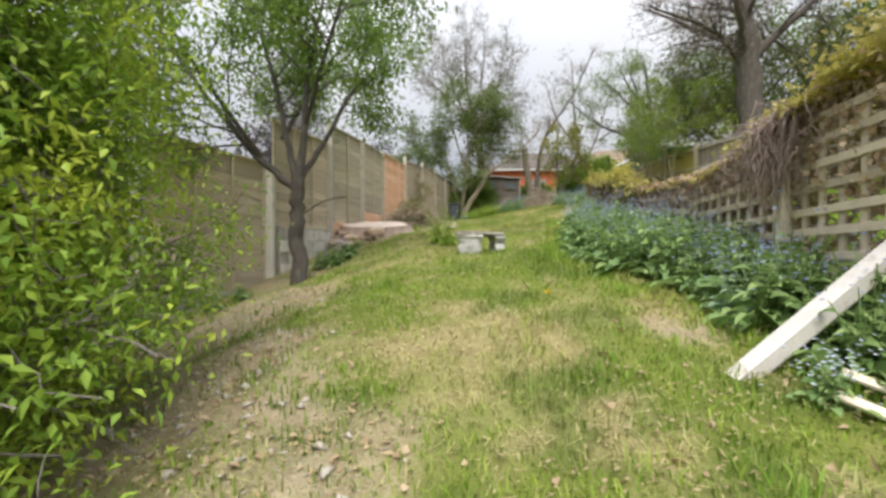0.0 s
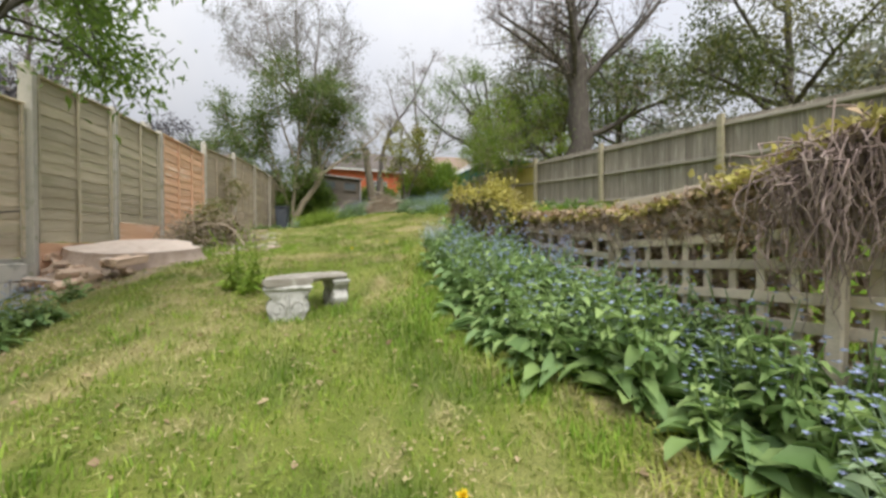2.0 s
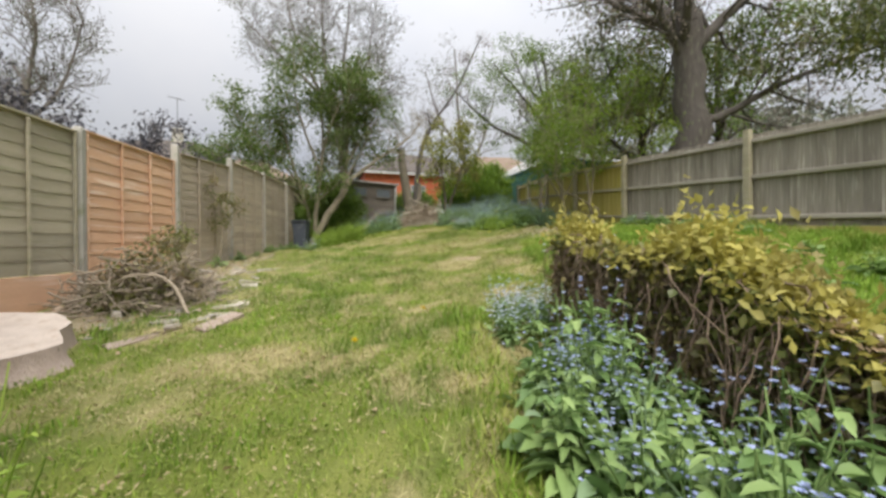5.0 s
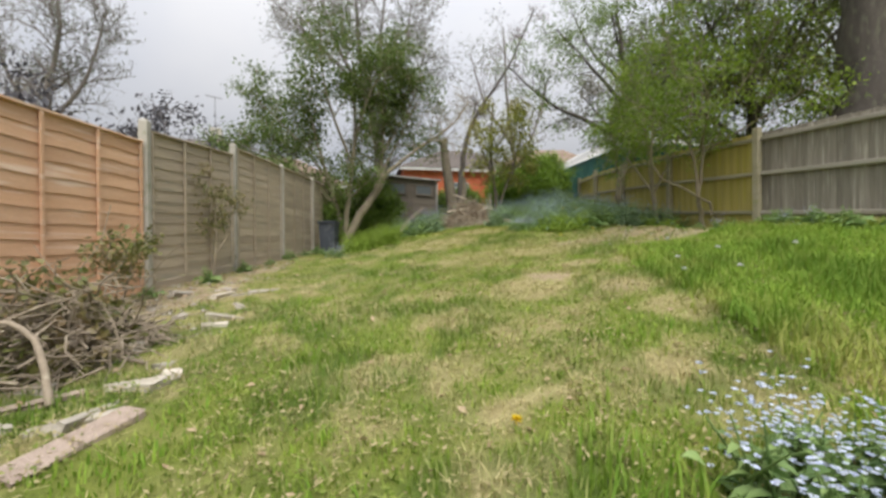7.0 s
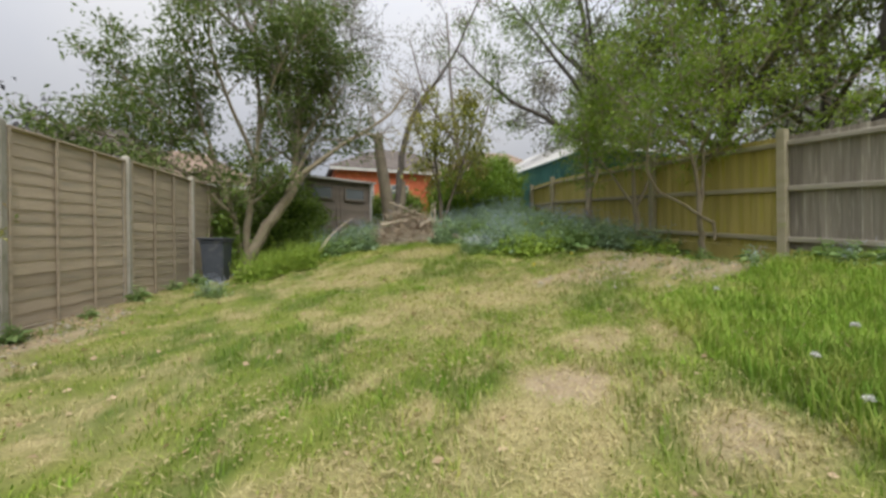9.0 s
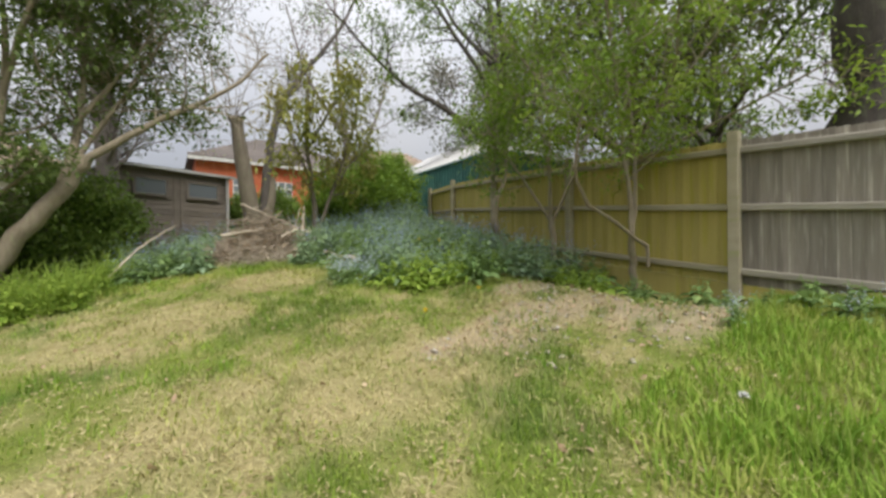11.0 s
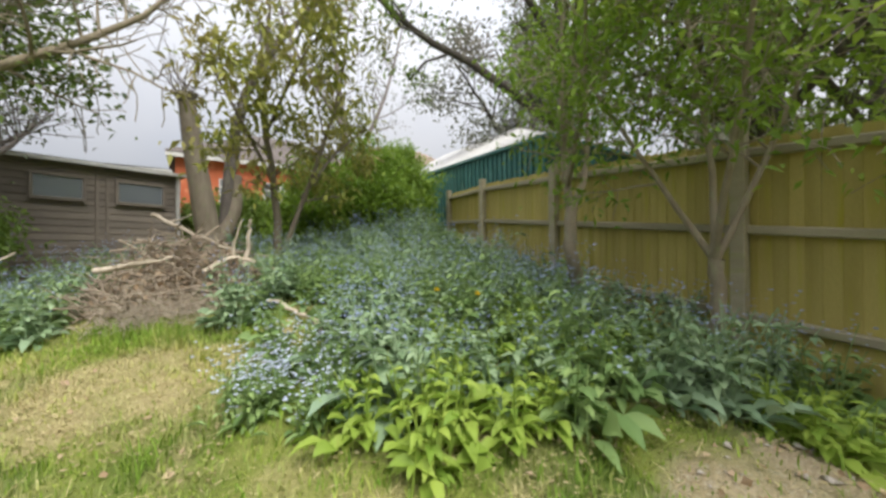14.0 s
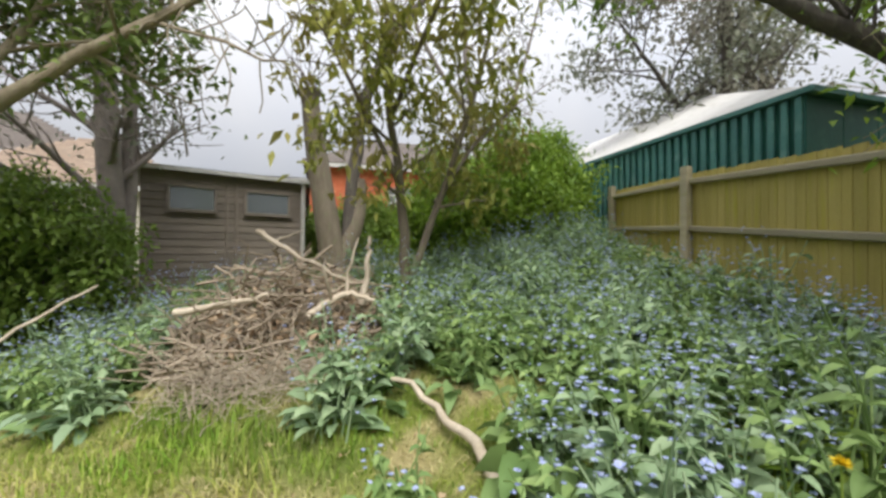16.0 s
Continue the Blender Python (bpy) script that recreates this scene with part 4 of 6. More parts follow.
tree("evergreen_tree", "dense dark tree crowding behind the board fence", (12.4, 16.6, 3.4),
     [(((0, 0, 0), (0.1, 0, 2.6), (0, 0, 6.5)), 0.2, 0.06), (((0, 0, 2.0), (-1.2, 0.4, 3.2), (-2.4, 0.8, 4.6)), 0.08, 0.02),
      (((0, 0, 2.2), (-0.8, 1.6, 3.8), (-1.4, 2.8, 5.0)), 0.08, 0.02), (((0, 0, 2.4), (-0.8, -1.6, 3.8), (-1.4, -3.0, 5.0)), 0.08, 0.02),
      (((0, 0, 3.4), (-1.2, 0.2, 5.6), (-1.6, 0.2, 7.2)), 0.07, 0.02), (((0, 0, 3.0), (1.0, -1.4, 4.6), (1.4, -2.8, 6.0)), 0.07, 0.02)],
     M_BARK_DARK, L_DARK, 245, 2, (13, 9), (1.4, 0.75), 0.2, 0.15, 18, 0.14, 0.065, 0.22, 0.5)

# trees along the far end and the fence corner
tree("corner_tree", "leafy tree with dark leaning limbs by the fence", (10.15, 18.48, gz(10.1, 18.4)),
     [(((0, 0, 0), (-0.15, -0.1, 1.6), (-0.3, -0.2, 3.2), (-0.55, 0.1, 6.4)), 0.16, 0.05),
      (((-0.2, -0.1, 2.2), (-1.2, 0.5, 3.0), (-2.4, 1.2, 3.9), (-3.6, 1.7, 5.2)), 0.09, 0.02),
      (((-0.25, -0.2, 2.6), (-1.2, -1.2, 3.6), (-2.2, -2.0, 5.0)), 0.08, 0.02),
      (((-0.3, -0.2, 3.2), (-1.3, 0.0, 4.4), (-2.6, 0.2, 5.8)), 0.07, 0.02),
      (((-0.3, -0.2, 3.0), (0.5, -1.2, 4.2), (0.9, -2.4, 5.2)), 0.07, 0.02),
      (((-0.4, 0, 4.2), (-0.8, 1.0, 5.6), (-1.0, 1.8, 7.2)), 0.06, 0.02)],
     M_BARK_DARK, L_MID, 251, 2, (12, 8), (1.3, 0.7), 0.45, 0.2, 14, 0.10, 0.045, 0.15, 0.5, gap=0.3, flat=0.5)
tree("hanging_leaf_tree", "small dark-leaved tree with drooping sprays", (6.35, 20.9, gz(6.35, 20.9)),
     [(((0, 0, 0), (-0.1, 0, 1.4), (-0.25, -0.1, 2.6), (-0.2, -0.3, 4.2)), 0.07, 0.02),
      (((0, 0, 0.2), (0.4, -0.1, 1.4), (0.8, -0.3, 2.8), (0.9, -0.6, 4.0)), 0.05, 0.015),
      (((-0.1, 0, 1.4), (-0.6, -0.4, 2.2), (-1.1, -0.8, 2.9)), 0.035, 0.012),
      (((0.3, -0.1, 1.2), (0.9, 0.2, 2.0), (1.5, 0.2, 2.6)), 0.035, 0.012),
      (((-0.2, 0, 2.2), (0.1, -0.9, 3.0), (0.4, -1.6, 3.4)), 0.03, 0.01)],
     M_BARK, L_OLIVE, 261, 2, (10, 6), (0.8, 0.5), 0.25, -0.05, 10, 0.15, 0.062, 0.13, 0.9, hang=0.3, gap=0.05)
tree("birch_like_tree", "thin grey twiggy tree behind the far hedge", (9.6, 26.5, 4.0),
     [(((0, 0, 0), (-0.2, 0, 3.0), (-0.6, 0, 6.0), (-0.8, 0, 10.0)), 0.16, 0.03), (((-0.2, 0, 2.6), (1.0, 0, 5.0), (1.8, 0, 8.0)), 0.09, 0.02),
      (((-0.4, 0, 4.0), (-1.8, 0, 6.0), (-2.6, 0, 8.5)), 0.08, 0.02)],
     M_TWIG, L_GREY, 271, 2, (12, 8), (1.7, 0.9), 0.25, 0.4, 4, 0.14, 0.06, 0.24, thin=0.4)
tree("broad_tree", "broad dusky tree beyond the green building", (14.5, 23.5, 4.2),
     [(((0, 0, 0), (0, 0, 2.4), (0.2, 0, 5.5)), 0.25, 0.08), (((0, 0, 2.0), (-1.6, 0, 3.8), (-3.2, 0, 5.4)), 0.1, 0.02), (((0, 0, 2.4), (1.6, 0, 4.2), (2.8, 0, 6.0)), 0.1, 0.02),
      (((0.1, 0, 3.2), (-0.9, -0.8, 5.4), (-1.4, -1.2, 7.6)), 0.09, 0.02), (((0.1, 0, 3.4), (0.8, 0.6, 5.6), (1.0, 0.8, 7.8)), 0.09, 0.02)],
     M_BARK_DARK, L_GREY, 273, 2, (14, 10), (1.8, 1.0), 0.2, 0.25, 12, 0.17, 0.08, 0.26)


def elder(x, y, limbs, seed, leaf, n, label, reach=(0.85, 0.5), kids=(10, 9)):
    return tree("elder_bush", label, (x, y, gz(x, y) - 0.04), limbs, M_BARK_PALE, leaf, seed, 2, kids, reach, 0.4, 0.05, n, 0.085, 0.034, 0.13, 0.5,
                category="shrub", hang=0.15, flat=0.4)


elder(8.74, 14.52,
      [(((0, 0, 0), (-0.08, -0.02, 0.35), (-0.17, -0.06, 0.6), (-0.27, -0.11, 0.82)), 0.05, 0.042, "plain"),
       (((-0.06, -0.2, 0.69), (-0.04, -0.2, 0.56), (-0.05, -0.21, 0.42)), 0.026, 0.022, "plain"),
       (((-0.04, -0.2, 0.69), (-0.24, -0.14, 0.8), (-0.66, -0.08, 1.02), (-1.06, 0, 1.2)), 0.027, 0.02, "plain"),
       (((-1.04, 0, 1.19), (-1.3, 0, 1.55), (-1.35, -0.1, 2.1), (-1.5, -0.3, 2.6)), 0.024, 0.01),
       (((-0.27, -0.11, 0.8), (-0.33, -0.12, 1.4), (-0.45, -0.1, 2.1), (-0.6, -0.4, 3.8)), 0.034, 0.014),
       (((-0.27, -0.11, 0.8), (-0.17, -0.1, 1.4), (-0.02, 0, 2.2), (0.2, 0.3, 4.2)), 0.034, 0.014),
       (((-0.1, 0, 1.9), (-0.7, -0.8, 2.5), (-1.4, -1.2, 2.9)), 0.025, 0.01),
       (((-0.05, 0, 1.8), (0.4, -1.0, 2.3), (0.4, -1.9, 2.6)), 0.025, 0.01),
       (((-0.4, -0.1, 1.9), (-1.0, 0.6, 2.8), (-1.5, 1.0, 3.6)), 0.025, 0.01),
       (((-0.02, 0, 2.2), (0.3, -0.8, 3.2), (0.2, -1.4, 3.9)), 0.02, 0.01),
       (((-0.3, 0, 2.2), (-0.9, -0.2, 3.4), (-1.2, -0.2, 4.4)), 0.02, 0.01)],
      301, L_ELDER, 10, "pale-barked elder with crooked forked stems and light green leaves")
elder(8.65, 15.8,
      [(((0, 0, 0), (-0.04, 0, 0.45), (-0.1, -0.02, 0.95)), 0.06, 0.055, "plain"),
       (((-0.1, 0, 0.9), (-0.3, -0.15, 1.4), (-0.6, -0.4, 2.2), (-1.0, -0.6, 3.0)), 0.032, 0.012),
       (((-0.1, 0, 0.9), (-0.12, 0, 1.6), (-0.2, 0.1, 2.6), (-0.3, 0.2, 3.8)), 0.032, 0.012),
       (((-0.1, 0, 0.9), (0.08, -0.15, 1.4), (0.25, -0.4, 2.2), (0.4, -0.6, 3.2)), 0.032, 0.012),
       (((-0.1, 0, 0.95), (-0.4, 0.35, 1.7), (-0.9, 0.7, 2.6)), 0.028, 0.01)],
      303, L_LEAFY, 9, "pale-barked elder with a short trunk and fanned stems")
elder(8.92, 17.25,
      [(((0.12, 0, 0), (-0.12, -0.03, 0.35), (-0.32, -0.07, 0.75), (-0.24, -0.02, 1.25)), 0.08, 0.065, "plain"),
       (((-0.24, 0, 1.2), (-0.35, 0, 2.0), (-0.6, -0.2, 3.2)), 0.05, 0.015),
       (((-0.24, 0, 1.2), (0.05, 0, 1.8), (0.3, 0.2, 3.2)), 0.05, 0.015),
       (((-0.28, 0, 1.5), (-0.8, -0.6, 2.2), (-1.3, -1.0, 2.8)), 0.03, 0.01),
       (((0.12, 0, 0.2), (-0.3, -0.35, 0.25), (-0.7, -0.5, 0.3)), 0.02, 0.01, "plain")],
      305, L_LEAFY, 10, "pale-barked elder with a bent trunk by the board fence")

# shrubs behind and at the ends of the garden
for k, (x, y, z, sx, sy, sz, lf, lab) in enumerate((
        (-4.2, 14.5, 2.0, 1.1, 1.2, 5.2, L_PURPLE, "dusky shrub behind the lapped fence"), (-3.4, 18.0, 2.2, 1.1, 1.3, 5.2, L_PURPLE, "dusky shrub behind the lapped fence"),
        (-4.8, 11.6, 1.8, 1.0, 1.0, 5.4, L_PURPLE, "dusky shrub behind the lapped fence"), (-2.6, 21.5, 2.4, 1.2, 1.4, 5.0, L_PURPLE, "dusky shrub behind the lapped fence"))):
    shrub("neighbour_shrub", lab, (x, y, z), (sx, sy, sz), lf, 400 + k, 16, 14, 0.13, 0.06, 0.13)
shrub("corner_shrub", "dense dark shrub in the far fence corner", (0.0, 21.6, gz(0.0, 21.6)), (1.1, 1.2, 2.9), L_MID, 421, 26, 26, 0.12, 0.055, 0.14)
shrub("green_shrub", "leafy green shrub beside the shed", (2.0, 22.35, gz(2.0, 22.3)), (0.95, 0.8, 3.0), L_MID, 423, 22, 24, 0.11, 0.05, 0.13)
shrub("green_shrub", "bright green shrub at the end of the board fence", (8.8, 22.9, gz(8.8, 22.9)), (1.0, 0.7, 2.3), L_LEAFY, 425, 24, 22, 0.12, 0.05, 0.13)
shrub("green_shrub", "yellowish shrub beside the hanging-leaf tree", (7.5, 22.8, gz(7.5, 22.8)), (0.9, 0.7, 2.1), L_LEAFY, 429, 18, 20, 0.12, 0.05, 0.12)
shrub("hedge_shrub", "dark low hedge shrub before the bungalow", (5.9, 26.0, gz(5.9, 25.5)), (1.7, 0.6, 1.7), L_MID, 433, 24, 22, 0.12, 0.055, 0.13)
shrub("green_shrub", "bright green shrub by the last fence post", (9.8, 23.5, gz(9.8, 23.5)), (0.8, 0.7, 2.3), L_LEAFY, 431, 18, 20, 0.12, 0.05, 0.12)
# skyline trees: their haze is only the greyed colour of the leaves
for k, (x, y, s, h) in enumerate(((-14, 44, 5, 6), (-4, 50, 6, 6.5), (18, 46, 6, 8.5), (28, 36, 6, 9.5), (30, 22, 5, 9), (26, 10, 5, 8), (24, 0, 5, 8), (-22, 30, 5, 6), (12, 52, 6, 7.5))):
    shrub("far_tree", "skyline tree with distance haze put into its grey-green leaf colour", (x, y, 3.2), (s, s * 0.7, h), L_GREY, 440 + k, 22, 12, 0.5, 0.24, 0.6, category="tree", kids=(9, 6))


# ---- shed, houses, green building ----
def frame_rect(bm, w, h, d, edge):
    box(bm, 0, w, -d, 0, 0, edge)
    box(bm, 0, w, -d, 0, h - edge, h)
    box(bm, 0, edge, -d, 0, edge, h - edge)
    box(bm, w - edge, w, -d, 0, edge, h - edge)


shed = thing("garden_shed", pose(2.38, 24.2, 3.3, 0, 0, 19.3), "long brown timber shed with two small windows", "shed")
bm = bmesh.new()
box(bm, 0, 2.74, 0.02, 2.2, 0, 2.42)
part("core", bm_mesh("core", bm, M_SHED), shed)
for k in range(18):
    h = 0.136
    bm = bmesh.new()
    vs = box(bm, 0, 2.74, -0.012, 0.02, 0, h - 0.006, 0.004)
    for v in vs:
        if v.co.z < h / 2 and v.co.y < 0:
            v.co.y -= 0.012
    part("cladding_board", bm_mesh("cladding_board", bm, M_SHED), shed, pose(0, 0, k * h - 0.02))
for x, wd in ((0.40, 0.70), (1.62, 0.78)):
    win = part("window", box_mesh("window", (wd, 0.03, 0.42), M_TRIM, 0.004, (0, 1, 0)), shed, pose(x, -0.03, 1.72))
    bm = bmesh.new()
    frame_rect(bm, wd + 0.08, 0.5, 0.05, 0.05)
    part("window_frame", bm_mesh("window_frame", bm, M_SHED), win, pose(-0.04, -0.02, -0.04))
    part("pane", box_mesh("pane", (wd - 0.04, 0.01, 0.38), M_GLASS, 0.001, (0, 1, 0)), win, pose(0.02, -0.034, 0.02))
bm = bmesh.new()
for x in (1.28, 1.44):
    box(bm, x, x + 0.05, -0.05, -0.02, 0, 2.3, 0.003)
part("door_jamb", bm_mesh("door_jamb", bm, M_SHED), shed)
bm = bmesh.new()
vs = box(bm, -0.12, 2.88, -0.16, 2.3, 2.42, 2.47)
part("roof", bm_mesh("roof", bm, M_ROOFFELT), shed)
part("fascia", box_mesh("fascia", (2.98, 0.025, 0.07), M_TRIM, 0.003, (0, 1, 0)), shed, pose(-0.11, -0.165, 2.385))
tb = Tubes()
tb.add(np.array([(2.68, -0.09, 0.0), (2.68, -0.09, 1.2), (2.68, -0.09, 2.38)]), [0.045, 0.045, 0.045], 8)
part("downpipe", tb.mesh("downpipe", M_TRIM), shed, label="off-white round downpipe")


def house(name, label, m, w, d, h, rise, wall_mat, roof_mat, windows=(), hip=1.0, over=0.35, chimney=None):
    th = thing(name, m, label, "house")
    bm = bmesh.new()
    box(bm, 0, w, 0, d, 0, h)
    wall_ob = part("wall", bm_mesh("wall", bm, wall_mat), th)
    bm = bmesh.new()
    e = [bm.verts.new(p) for p in ((-over, -over, h), (w + over, -over, h), (w + over, d + over, h), (-over, d + over, h))]
    g = [bm.verts.new(p) for p in ((hip * d / 2, d / 2, h + rise), (w - hip * d / 2, d / 2, h + rise))]
    for f in ((e[0], e[1], g[1], g[0]), (e[1], e[2], g[1]), (e[2], e[3], g[0], g[1]), (e[3], e[0], g[0]), (e[3], e[2], e[1], e[0])):
        bm.faces.new(f)
    roof = part("roof", bm_mesh("roof", bm, roof_mat), th)
    part("fascia", box_mesh("fascia", (w + 2 * over, 0.04, 0.18), M_TRIM, 0.0, (0, 1, 0)), th, pose(-over, -over + 0.01, h - 0.19))
    if chimney:
        part("chimney", box_mesh("chimney", (0.7, 0.6, 1.6), wall_mat, 0.02), roof, pose(chimney, d / 2, h + rise - 0.7))
    # rows of tiles as courses along the front slope
    n = 14
    slope = math.degrees(math.atan2(rise, d / 2 + over))
    for k in range(n):
        u = k / n
        x0, x1 = -over + u * (hip * d / 2 + over), w + over - u * (hip * d / 2 + over)
        ln = math.hypot(rise, d / 2 + over) / n
        bm = bmesh.new()
        box(bm, x0, x1, 0, ln, 0.0, 0.03)
        part("tile_course", bm_mesh("tile_course", bm, roof_mat), roof, pose(0, -over + u * (d / 2 + over), h + u * rise + 0.012, slope - 1.2))
    for x, z, ww, hh, cols, rows in windows:
        win = part("window", box_mesh("window", (ww, 0.06, hh), M_TRIM, 0.004, (0, 1, 0)), th, pose(x, 0.02, z))
        pw, ph = ww / cols, hh / rows
        pane = box_mesh("pane", (pw - 0.08, 0.012, ph - 0.08), M_GLASS, 0.0, (0, 1, 0))
        for i in range(cols):
            for j in range(rows):
                part("pane", pane, win, pose(i * pw + 0.04, -0.055, j * ph + 0.04))
    return th


house("orange_bungalow", "orange-red bungalow with a brown hipped roof", pose(4.6, 35.4, 4.3), 9.5, 7.5, 4.1, 2.3, M_ORANGE, M_TILE,
      ((1.7, 2.0, 0.75, 1.15, 2, 3), (3.6, 2.0, 1.2, 1.15, 3, 3), (6.4, 2.0, 1.6, 1.15, 3, 3)))
house("white_extension", "pale rendered extension beside the orange bungalow", pose(2.3, 35.2, 4.3), 2.1, 4.5, 3.3, 0.4, M_TRIM, M_ROOFFELT, (), 0.5, 0.1)
house("tan_roof_house", "house with a tan tiled roof behind the shed", pose(-6.6, 32.0, 3.6, 0, 0, 4), 7.0, 6.0, 2.9, 2.2, M_RENDER, M_TILE_TAN, ((1.2, 1.0, 1.2, 1.1, 2, 2),))
house("cream_house", "cream house with a tan roof beyond the far hedge", pose(10.6, 33.0, 4.2, 0, 0, -12), 8.5, 6.0, 3.4, 2.4, M_RENDER, M_TILE_TAN, ((0.8, 1.2, 1.3, 1.4, 3, 3), (3.2, 1.2, 1.0, 1.4, 2, 3)))
house("brown_roof_house", "distant house with a brown roof past the lapped fence", pose(-13.0, 34.0, 3.4, 0, 0, 8), 9.5, 7.0, 4.6, 2.4, M_RENDER, M_TILE, ((2.0, 1.2, 1.2, 1.1, 2, 2),), chimney=5.0)
house("grey_roof_house", "distant house with a grey roof behind the board fence", pose(17.0, 15.5, 2.8, 0, 0, -70), 8.0, 6.5, 2.6, 1.4, M_RENDER, M_TILE)

green = thing("green_building", pose(11.05, 19.75, 3.4), "dark green metal outbuilding with a ribbed side and pale roof", "outbuilding")
bm = bmesh.new()
box(bm, 0.03, 4.2, 0.03, 8.1, 0, 2.86)
part("body", bm_mesh("body", bm, M_GREENMETAL), green)
rib = box_mesh("rib", (0.05, 0.085, 2.84), M_TEALMETAL, 0.012)
for k in range(50):
    part("rib", rib, green, pose(0.0, 0.06 + k * 0.16, 0))
sheet = box_mesh("cladding_sheet", (0.68, 0.03, 2.84), M_GREENMETAL, 0.006, (0, 0.5, 0))
for k in range(6):
    part("cladding_sheet", sheet, green, pose(k * 0.69, 0.0, 0))
bm = bmesh.new()
vs = box(bm, -0.06, 4.3, -0.12, 8.2, 2.86, 2.93)
part("roof_edge", bm_mesh("roof_edge", bm, M_TEALMETAL), green)
bm = bmesh.new()
pts = [bm.verts.new(p) for p in ((-0.05, -0.05, 2.935), (4.3, -0.05, 2.935), (4.3, 8.2, 2.935), (-0.05, 8.2, 2.935), (2.0, 2.9, 4.2), (2.3, 2.9, 4.2), (2.3, 6.6, 4.2), (2.0, 6.6, 4.2))]
for f in ((0, 1, 5, 4), (1, 2, 6, 5), (2, 3, 7, 6), (3, 0, 4, 7), (4, 5, 6, 7), (3, 2, 1, 0)):
    bm.faces.new([pts[i] for i in f])
part("roof", bm_mesh("roof", bm, M_TRIM), green, label="pale grey-white metal roof sheet")

aerial = thing("television_aerial", pose(-8.1, 36.6, 7.4), "thin television aerial on a pole above a roof", "aerial")
tb = Tubes()
tb.add(np.array([(0, 0, 0), (0, 0, 3), (0, 0, 5.65)]), [0.03, 0.025, 0.025], 6)
part("pole", tb.mesh("pole", M_METAL), aerial)
tb = Tubes()
tb.add(np.array([(-0.6, 0, 5.7), (0, 0, 5.6), (0.45, 0, 5.52)]), [0.018] * 3, 5)
part("boom", tb.mesh("boom", M_METAL), aerial)
el = Tubes()
el.add(np.array([(0, -0.22, 0), (0, 0, 0), (0, 0.22, 0)]), [0.01] * 3, 4)
el = el.mesh("element", M_METAL)
for k in range(9):
    part("element", el, aerial, pose(-0.55 + k * 0.115, 0, 5.68 - k * 0.019))

# ---- things on the lawn ----
# curved cast-stone bench
bz = gz(0.55, 6.1)
bench = thing("garden_bench", pose(0, 0, 0), "curved cast-stone garden bench with scrolled supports, weathered", "bench")
cx, cy, zt = 1.02, 5.84, 1.485


def arc_slab(r0, r1, a0, a1, z0, z1, n=18):
    bm = bmesh.new()
    prof = [(r0, z0 + 0.012), (r0 - 0.012, z0 + 0.03), (r0, z1 - 0.008), (r0 + 0.012, z1), (r1 - 0.012, z1), (r1, z1 - 0.008), (r1 + 0.012, z0 + 0.03), (r1, z0 + 0.012), (r1 - 0.02, z0), (r0 + 0.02, z0)]
    rr = random.Random(8)
    rings = []
    for i in range(n + 1):
        a = radians(a0 + (a1 - a0) * i / n)
        rings.append([bm.verts.new((cx + (q + rr.uniform(-0.003, 0.003)) * math.cos(a), cy + q * math.sin(a), z + rr.uniform(-0.002, 0.002))) for q, z in prof])
    m = len(prof)
    for p, q in zip(rings, rings[1:]):
        for i in range(m):
            bm.faces.new((p[i], p[(i + 1) % m], q[(i + 1) % m], q[i]))
    bm.faces.new(rings[0][::-1])
    bm.faces.new(rings[-1])
    return bm


part("seat", bm_mesh("seat", arc_slab(0.43, 0.82, 190, 95, zt - 0.062, zt), M_STONE_TOP), bench, label="worn grey-brown cast-stone slab")
